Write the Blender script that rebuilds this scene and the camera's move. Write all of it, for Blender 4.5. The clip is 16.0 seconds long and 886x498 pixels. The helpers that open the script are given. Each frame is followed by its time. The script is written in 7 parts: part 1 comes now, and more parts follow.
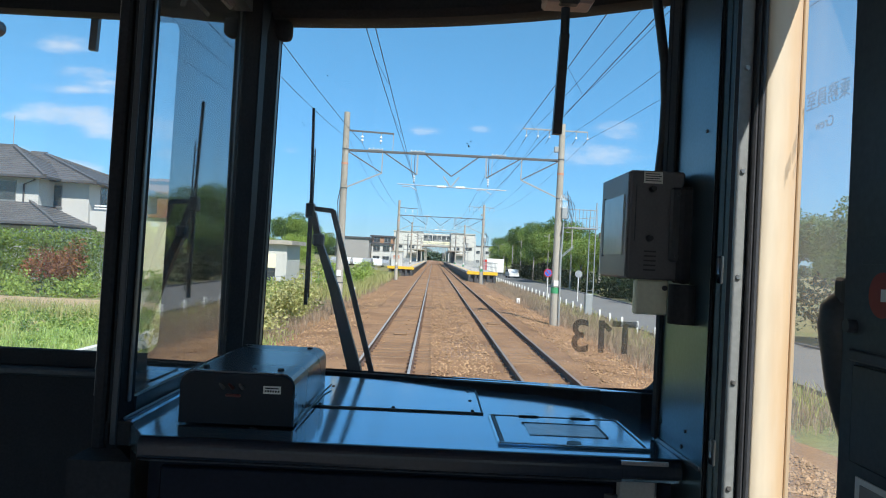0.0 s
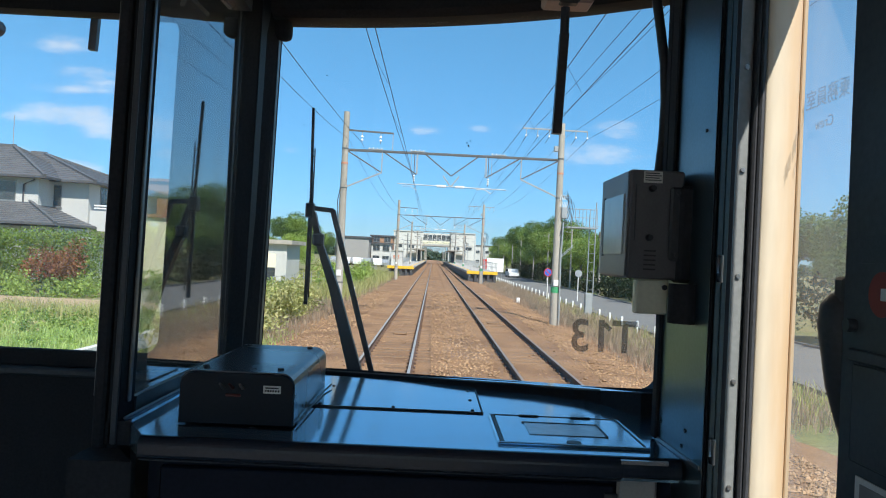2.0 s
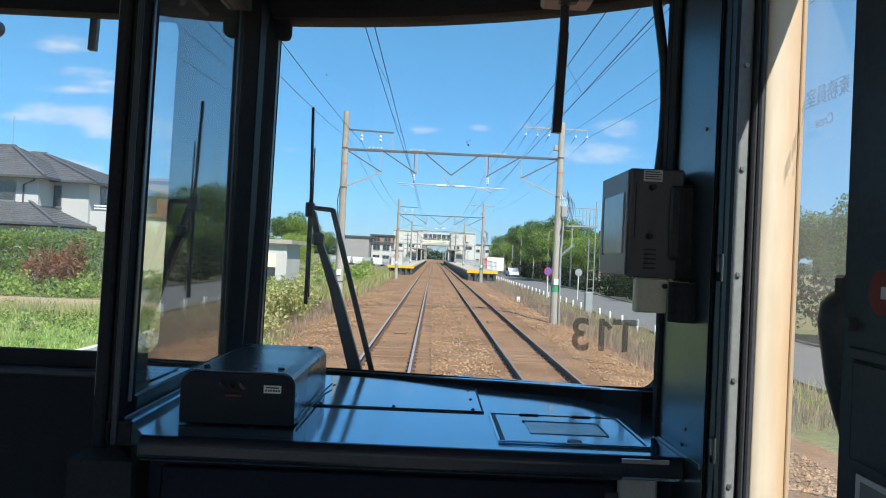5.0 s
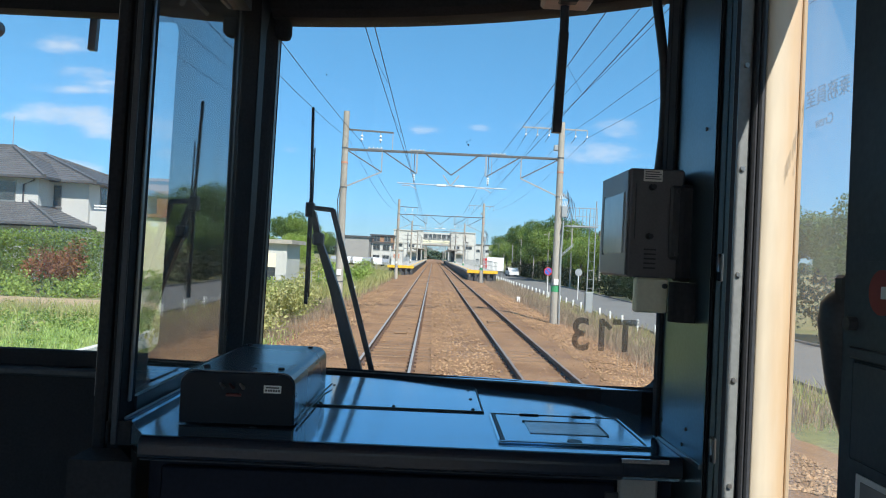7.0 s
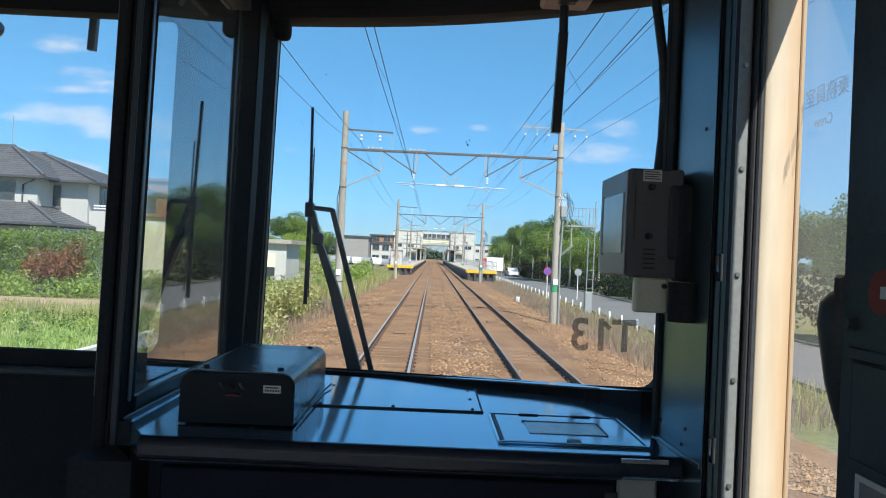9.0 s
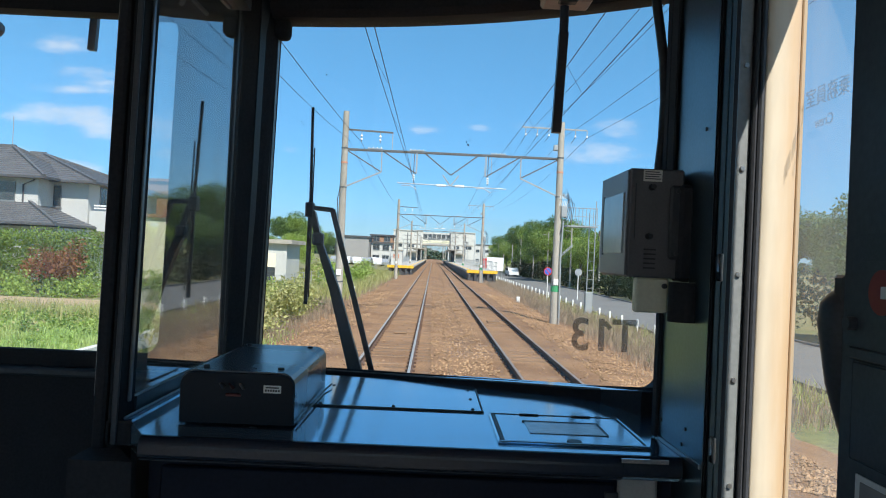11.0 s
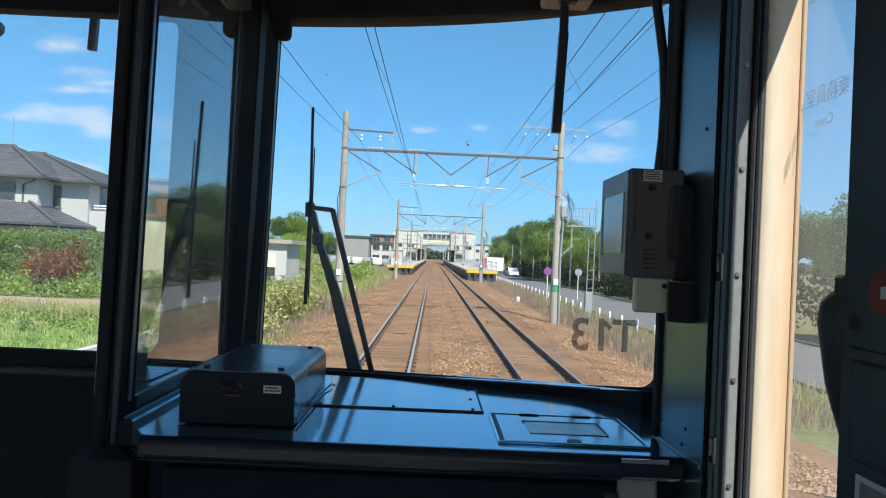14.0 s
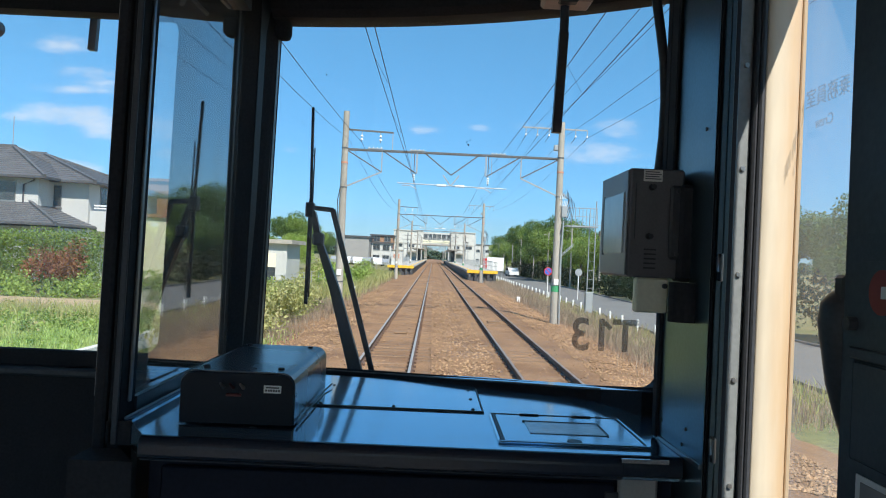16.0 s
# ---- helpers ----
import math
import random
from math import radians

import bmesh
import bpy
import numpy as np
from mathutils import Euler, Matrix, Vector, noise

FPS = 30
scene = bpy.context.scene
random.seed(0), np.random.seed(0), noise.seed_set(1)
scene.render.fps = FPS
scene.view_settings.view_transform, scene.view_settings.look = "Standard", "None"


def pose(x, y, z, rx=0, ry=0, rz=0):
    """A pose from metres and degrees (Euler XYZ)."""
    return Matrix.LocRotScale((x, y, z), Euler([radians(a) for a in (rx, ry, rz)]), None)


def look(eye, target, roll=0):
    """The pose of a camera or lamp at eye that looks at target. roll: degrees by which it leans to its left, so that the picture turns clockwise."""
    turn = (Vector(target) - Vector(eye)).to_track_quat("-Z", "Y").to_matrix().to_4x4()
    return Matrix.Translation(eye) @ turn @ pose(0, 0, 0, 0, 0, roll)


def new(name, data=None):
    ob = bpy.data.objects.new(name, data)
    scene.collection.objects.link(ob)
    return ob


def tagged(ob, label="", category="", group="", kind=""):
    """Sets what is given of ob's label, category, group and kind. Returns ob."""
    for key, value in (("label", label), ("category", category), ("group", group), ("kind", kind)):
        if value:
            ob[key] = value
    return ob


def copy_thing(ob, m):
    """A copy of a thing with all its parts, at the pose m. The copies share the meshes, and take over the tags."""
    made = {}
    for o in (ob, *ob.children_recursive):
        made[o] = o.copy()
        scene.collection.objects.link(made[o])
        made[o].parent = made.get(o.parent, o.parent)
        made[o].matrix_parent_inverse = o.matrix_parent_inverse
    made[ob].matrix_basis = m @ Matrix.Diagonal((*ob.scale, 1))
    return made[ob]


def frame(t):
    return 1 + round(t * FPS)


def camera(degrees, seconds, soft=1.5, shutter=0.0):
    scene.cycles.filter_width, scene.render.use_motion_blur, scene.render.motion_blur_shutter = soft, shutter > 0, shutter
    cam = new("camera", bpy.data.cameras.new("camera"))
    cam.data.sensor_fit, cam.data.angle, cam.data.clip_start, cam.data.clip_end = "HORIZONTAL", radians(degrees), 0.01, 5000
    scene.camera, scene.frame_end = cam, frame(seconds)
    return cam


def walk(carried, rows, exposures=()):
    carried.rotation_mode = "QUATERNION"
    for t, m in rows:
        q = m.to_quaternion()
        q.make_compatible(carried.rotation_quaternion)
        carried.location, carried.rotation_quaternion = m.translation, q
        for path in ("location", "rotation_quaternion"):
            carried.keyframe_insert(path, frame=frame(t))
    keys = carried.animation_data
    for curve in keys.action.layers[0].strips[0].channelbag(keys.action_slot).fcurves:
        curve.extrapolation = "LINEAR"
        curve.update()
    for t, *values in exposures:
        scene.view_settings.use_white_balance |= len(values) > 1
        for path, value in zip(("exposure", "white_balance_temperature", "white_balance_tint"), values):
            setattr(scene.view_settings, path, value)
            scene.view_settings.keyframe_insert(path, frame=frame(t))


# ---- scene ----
# The cab stands on the near track; x is across the line, y ahead along it, z up from the rail heads.
cam = camera(60.0, 16.0, soft=1.05)
EYE = Vector((0.95, 0.0, 2.33))
PATH = [(0.0, 90.67, -2.80, -0.72), (1.0, 90.66, -2.79, -0.74), (2.0, 90.64, -2.75, -0.73), (3.0, 90.61, -2.68, -0.75),
        (4.0, 90.59, -2.62, -0.73), (7.0, 90.58, -2.60, -0.72), (9.0, 90.58, -2.60, -0.76), (12.0, 90.58, -2.60, -0.73),
        (14.5, 90.58, -2.60, -0.74), (16.0, 90.58, -2.60, -0.72)]
walk(cam, [(t, pose(EYE.x, EYE.y, EYE.z, a, b, c)) for t, a, b, c in PATH])
scene.view_settings.exposure = 0.74

# ---- light: a high sun from behind and to the right, blue sky with a few clouds ----
SUN_FROM = Vector((math.sin(radians(25)) * math.cos(radians(50)), -math.cos(radians(25)) * math.cos(radians(50)), math.sin(radians(50))))
sun = new("sun", bpy.data.lights.new("sun", "SUN"))
sun.data.energy, sun.data.angle, sun.data.color = 4.4, radians(0.53), (1.0, 0.95, 0.87)
sun.matrix_basis = look((0, 0, 60), Vector((0, 0, 60)) - SUN_FROM)

world = bpy.data.worlds.new("sky")
scene.world = world
world.use_nodes = True


def build_sky():
    nt = world.node_tree
    nt.nodes.clear()
    N, L = nt.nodes.new, nt.links.new

    def m(op, a, b=None, c=None):
        n = N("ShaderNodeMath")
        n.operation = op
        for i, v in enumerate((a, b, c)):
            if v is None:
                continue
            if isinstance(v, (int, float)):
                n.inputs[i].default_value = v
            else:
                L(v, n.inputs[i])
        return n.outputs[0]

    sky = N("ShaderNodeTexSky")
    sky.sky_type, sky.sun_disc = "NISHITA", False
    sky.sun_elevation, sky.sun_rotation = radians(50), radians(180 - 25)
    sky.air_density, sky.dust_density, sky.ozone_density = 1.0, 0.0, 5.0
    hs = N("ShaderNodeHueSaturation")
    hs.inputs["Hue"].default_value = 0.478
    hs.inputs["Saturation"].default_value = 1.12
    L(sky.outputs[0], hs.inputs["Color"])
    tc = N("ShaderNodeTexCoord")
    sep = N("ShaderNodeSeparateXYZ")
    L(tc.outputs["Generated"], sep.inputs[0])
    ahead = m("MAXIMUM", sep.outputs[1], 0.05)
    a, b = m("DIVIDE", sep.outputs[0], ahead), m("DIVIDE", sep.outputs[2], ahead)
    comb = N("ShaderNodeCombineXYZ")
    L(a, comb.inputs[0])
    L(m("MULTIPLY", b, 2.6), comb.inputs[1])
    nz = N("ShaderNodeTexNoise")
    nz.inputs["Scale"].default_value, nz.inputs["Detail"].default_value, nz.inputs["Roughness"].default_value = 22, 9, 0.68
    L(comb.outputs[0], nz.inputs["Vector"])
    clouds = [(-0.495, 0.252, 0.040, 0.012, 0.75), (-0.455, 0.218, 0.060, 0.009, 0.55), (-0.470, 0.195, 0.06, 0.006, 0.6), (-0.44, 0.205, 0.03, 0.004, 0.5),
              (-0.480, 0.163, 0.070, 0.014, 0.85), (-0.440, 0.143, 0.026, 0.012, 0.7), (-0.55, 0.158, 0.02, 0.006, 0.4),
              (-0.500, 0.098, 0.035, 0.008, 0.7), (-0.455, 0.092, 0.030, 0.008, 0.7), (-0.545, 0.110, 0.03, 0.009, 0.6),
              (-0.560, 0.085, 0.03, 0.007, 0.6), (-0.345, 0.15, 0.035, 0.02, 0.7), (-0.34, 0.115, 0.03, 0.01, 0.6), (-0.02, 0.165, 0.022, 0.009, 0.5),
              (0.052, 0.170, 0.017, 0.006, 0.5), (0.205, 0.145, 0.060, 0.015, 0.7), (0.235, 0.180, 0.036, 0.013, 0.55),
              (0.12, 0.175, 0.045, 0.010, 0.3), (-0.19, 0.13, 0.02, 0.006, 0.45), (-0.52, 0.06, 0.08, 0.010, 0.4), (0.02, 0.04, 0.2, 0.006, 0.3)]
    total = None
    for ca, cb, sa, sb, strength in clouds:
        da = m("POWER", m("DIVIDE", m("ABSOLUTE", m("SUBTRACT", a, ca)), sa), 2.0)
        db = m("POWER", m("DIVIDE", m("ABSOLUTE", m("SUBTRACT", b, cb)), sb), 2.0)
        g = m("MULTIPLY", m("POWER", 2.718, m("MULTIPLY", m("ADD", da, db), -0.8)), strength)
        total = g if total is None else m("ADD", total, g)
    shape = m("SUBTRACT", m("ADD", total, m("MULTIPLY", m("SUBTRACT", nz.outputs["Fac"], 0.5), 1.6)), 0.12)
    mr = N("ShaderNodeMapRange")
    mr.interpolation_type = "SMOOTHSTEP"
    L(m("MULTIPLY", shape, m("MINIMUM", m("MULTIPLY", total, 2.5), 1.0)), mr.inputs[0])
    mr.inputs[1].default_value, mr.inputs[2].default_value = 0.0, 1.0
    front = m("GREATER_THAN", sep.outputs[1], 0.05)
    mix = N("ShaderNodeMix")
    mix.data_type = "RGBA"
    L(m("MULTIPLY", m("MULTIPLY", mr.outputs[0], front), 0.72), mix.inputs[0])
    low = N("ShaderNodeMapRange")
    L(b, low.inputs[0])
    low.inputs[1].default_value, low.inputs[2].default_value, low.inputs[3].default_value, low.inputs[4].default_value = 0.0, 0.32, 1.0, 0.42
    haze = N("ShaderNodeMix")
    haze.data_type, haze.blend_type = "RGBA", "MULTIPLY"
    L(low.outputs[0], haze.inputs[0])
    L(hs.outputs[0], haze.inputs[6])
    haze.inputs[7].default_value = (0.262, 0.432, 0.680, 1)
    L(haze.outputs[2], mix.inputs[6])
    mix.inputs[7].default_value = (4.6, 4.9, 5.4, 1)
    bg = N("ShaderNodeBackground")
    bg.inputs[1].default_value = 0.113
    L(mix.outputs[2], bg.inputs[0])
    out = N("ShaderNodeOutputWorld")
    L(bg.outputs[0], out.inputs[0])


build_sky()

# ---- materials ----
def mat(name, base, rough=0.6, metal=0.0, scale=8.0, vary=0.15, bump=0.2, fine=60.0, dist=0.01, second=None, second_amount=0.5, island=0.0,
        spec=0.5, stretch=(1, 1, 1), rough_vary=0.1, random_tone=0.0):
    """A surface with tone varying at two scales, relief and uneven gloss."""
    mt = bpy.data.materials.new(name)
    mt.use_nodes = True
    nt = mt.node_tree
    N, L = nt.nodes.new, nt.links.new
    p = nt.nodes["Principled BSDF"]
    p.inputs["Metallic"].default_value = metal
    p.inputs["Specular IOR Level"].default_value = spec
    tc = N("ShaderNodeTexCoord")
    mp = N("ShaderNodeMapping")
    mp.inputs["Scale"].default_value = stretch
    L(tc.outputs["Object"], mp.inputs[0])
    big, small = N("ShaderNodeTexNoise"), N("ShaderNodeTexNoise")
    for n, s, d in ((big, scale, 5), (small, fine, 3)):
        n.inputs["Scale"].default_value, n.inputs["Detail"].default_value = s, d
        L(mp.outputs[0], n.inputs["Vector"])
    col = second or [c * 0.55 for c in base]
    ramp = N("ShaderNodeMapRange")
    ramp.inputs[1].default_value, ramp.inputs[2].default_value = 0.38, 0.68
    ramp.inputs[4].default_value = second_amount if second else vary * 1.6
    L(big.outputs["Fac"], ramp.inputs[0])
    mix = N("ShaderNodeMix")
    mix.data_type = "RGBA"
    mix.inputs[6].default_value, mix.inputs[7].default_value = (*base, 1), (*col, 1)
    L(ramp.outputs[0], mix.inputs[0])
    val = N("ShaderNodeMapRange")
    val.inputs[3].default_value, val.inputs[4].default_value = 1 - vary, 1 + vary
    val.inputs[1].default_value, val.inputs[2].default_value = 0.3, 0.7
    L(small.outputs["Fac"], val.inputs[0])
    tone = val.outputs[0]
    for source, amount in ((("ShaderNodeNewGeometry", "Random Per Island"), island), (("ShaderNodeObjectInfo", "Random"), random_tone)):
        if amount:
            g = N(source[0])
            r = N("ShaderNodeMapRange")
            r.inputs[3].default_value, r.inputs[4].default_value = 1 - amount, 1 + amount
            L(g.outputs[source[1]], r.inputs[0])
            mu = N("ShaderNodeMath")
            mu.operation = "MULTIPLY"
            L(tone, mu.inputs[0])
            L(r.outputs[0], mu.inputs[1])
            tone = mu.outputs[0]
    hs = N("ShaderNodeHueSaturation")
    L(mix.outputs[2], hs.inputs["Color"])
    L(tone, hs.inputs["Value"])
    L(hs.outputs[0], p.inputs["Base Color"])
    rr = N("ShaderNodeMapRange")
    rr.inputs[3].default_value, rr.inputs[4].default_value = max(0.02, rough - rough_vary), min(1, rough + rough_vary)
    L(big.outputs["Fac"], rr.inputs[0])
    L(rr.outputs[0], p.inputs["Roughness"])
    if bump:
        bp = N("ShaderNodeBump")
        bp.inputs["Strength"].default_value, bp.inputs["Distance"].default_value = bump, dist
        L(small.outputs["Fac"], bp.inputs["Height"])
        L(bp.outputs[0], p.inputs["Normal"])
    return mt


def leaf_mat(name, base, second, island=0.35, glow=(1.8, 1.8, 0.9)):
    mt = mat(name, base, 0.55, scale=0.6, fine=3.0, vary=0.2, bump=0, second=second, second_amount=0.8, island=island, spec=0.3)
    p = mt.node_tree.nodes["Principled BSDF"]
    tr = mt.node_tree.nodes.new("ShaderNodeBsdfTranslucent")
    mx = mt.node_tree.nodes.new("ShaderNodeMixShader")
    mx.inputs[0].default_value = 0.3
    tr.inputs[0].default_value = (base[0] * glow[0], base[1] * glow[1], base[2] * glow[2], 1)
    mt.node_tree.links.new(p.outputs[0], mx.inputs[1])
    mt.node_tree.links.new(tr.outputs[0], mx.inputs[2])
    mt.node_tree.links.new(mx.outputs[0], mt.node_tree.nodes["Material Output"].inputs[0])
    return mt


def glass_mat(name, ior, tint=(1, 1, 1), rough=0.0, dust=0.0, silver=0.0):
    """Clear window glass: light goes straight through, and Fresnel gives the gloss."""
    mt = bpy.data.materials.new(name)
    mt.use_nodes = True
    nt = mt.node_tree
    nt.nodes.clear()
    N, L = nt.nodes.new, nt.links.new
    t, g, f, mx, o = N("ShaderNodeBsdfTransparent"), N("ShaderNodeBsdfGlossy"), N("ShaderNodeFresnel"), N("ShaderNodeMixShader"), N("ShaderNodeOutputMaterial")
    t.inputs[0].default_value = (*tint, 1)
    g.inputs["Roughness"].default_value = rough
    f.inputs[0].default_value = ior
    more = N("ShaderNodeMath")
    more.operation, more.use_clamp = "ADD", True
    more.inputs[1].default_value = silver
    L(f.outputs[0], more.inputs[0])
    L(more.outputs[0], mx.inputs[0])
    L(t.outputs[0], mx.inputs[1])
    L(g.outputs[0], mx.inputs[2])
    # a thin uneven film of dust and wiping marks
    tc, mp, nz, mr = N("ShaderNodeTexCoord"), N("ShaderNodeMapping"), N("ShaderNodeTexNoise"), N("ShaderNodeMapRange")
    mp.inputs["Scale"].default_value = (1, 1, 0.35)
    nz.inputs["Scale"].default_value, nz.inputs["Detail"].default_value = 9, 8
    L(tc.outputs["Object"], mp.inputs[0])
    L(mp.outputs[0], nz.inputs["Vector"])
    L(nz.outputs["Fac"], mr.inputs[0])
    mr.inputs[1].default_value, mr.inputs[2].default_value, mr.inputs[3].default_value, mr.inputs[4].default_value = 0.35, 0.75, dust * 0.4, dust * 1.6
    film, both = N("ShaderNodeBsdfTranslucent"), N("ShaderNodeMixShader")
    film.inputs[0].default_value = (0.75, 0.76, 0.76, 1)
    L(mr.outputs[0], both.inputs[0])
    L(mx.outputs[0], both.inputs[1])
    L(film.outputs[0], both.inputs[2])
    L(both.outputs[0], o.inputs[0])
    return mt


CLEAR = bpy.data.materials.new("clear glass inside")
CLEAR.use_nodes = True
CLEAR.node_tree.nodes.clear()
_t, _o = CLEAR.node_tree.nodes.new("ShaderNodeBsdfTransparent"), CLEAR.node_tree.nodes.new("ShaderNodeOutputMaterial")
CLEAR.node_tree.links.new(_t.outputs[0], _o.inputs[0])


def thin_film(name, colour, cover):
    """A translucent adhesive film."""
    mt = bpy.data.materials.new(name)
    mt.use_nodes = True
    nt = mt.node_tree
    p, t, mx = nt.nodes["Principled BSDF"], nt.nodes.new("ShaderNodeBsdfTransparent"), nt.nodes.new("ShaderNodeMixShader")
    p.inputs["Base Color"].default_value, p.inputs["Roughness"].default_value = (*colour, 1), 0.6
    mx.inputs[0].default_value = cover
    nt.links.new(t.outputs[0], mx.inputs[1])
    nt.links.new(p.outputs[0], mx.inputs[2])
    nt.links.new(mx.outputs[0], nt.nodes["Material Output"].inputs[0])
    return mt


def aged_enamel(name, base, stain):
    """Cream enamel, browned by rust water along its outer edge."""
    mt = mat(name, base, 0.42, scale=6, fine=90, vary=0.05, bump=0.04, dist=0.002, stretch=(1, 1, 0.2))
    nt = mt.node_tree
    N, L = nt.nodes.new, nt.links.new
    p = nt.nodes["Principled BSDF"]
    clean = p.inputs["Base Color"].links[0].from_socket
    tc, sep, mp, nz = N("ShaderNodeTexCoord"), N("ShaderNodeSeparateXYZ"), N("ShaderNodeMapping"), N("ShaderNodeTexNoise")
    L(tc.outputs["Object"], sep.inputs[0])
    mp.inputs["Scale"].default_value = (30, 1, 3.2)
    L(tc.outputs["Object"], mp.inputs[0])
    L(mp.outputs[0], nz.inputs["Vector"])
    nz.inputs["Scale"].default_value, nz.inputs["Detail"].default_value = 1.0, 6
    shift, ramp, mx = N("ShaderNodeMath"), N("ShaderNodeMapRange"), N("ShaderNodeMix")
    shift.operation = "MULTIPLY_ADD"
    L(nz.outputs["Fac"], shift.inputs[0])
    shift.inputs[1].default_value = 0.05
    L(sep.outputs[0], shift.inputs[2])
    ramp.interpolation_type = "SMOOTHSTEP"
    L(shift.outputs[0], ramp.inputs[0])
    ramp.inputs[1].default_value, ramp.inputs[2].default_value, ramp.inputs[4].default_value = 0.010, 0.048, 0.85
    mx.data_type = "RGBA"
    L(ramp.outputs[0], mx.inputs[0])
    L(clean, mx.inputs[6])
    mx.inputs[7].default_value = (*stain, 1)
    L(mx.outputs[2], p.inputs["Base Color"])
    return mt


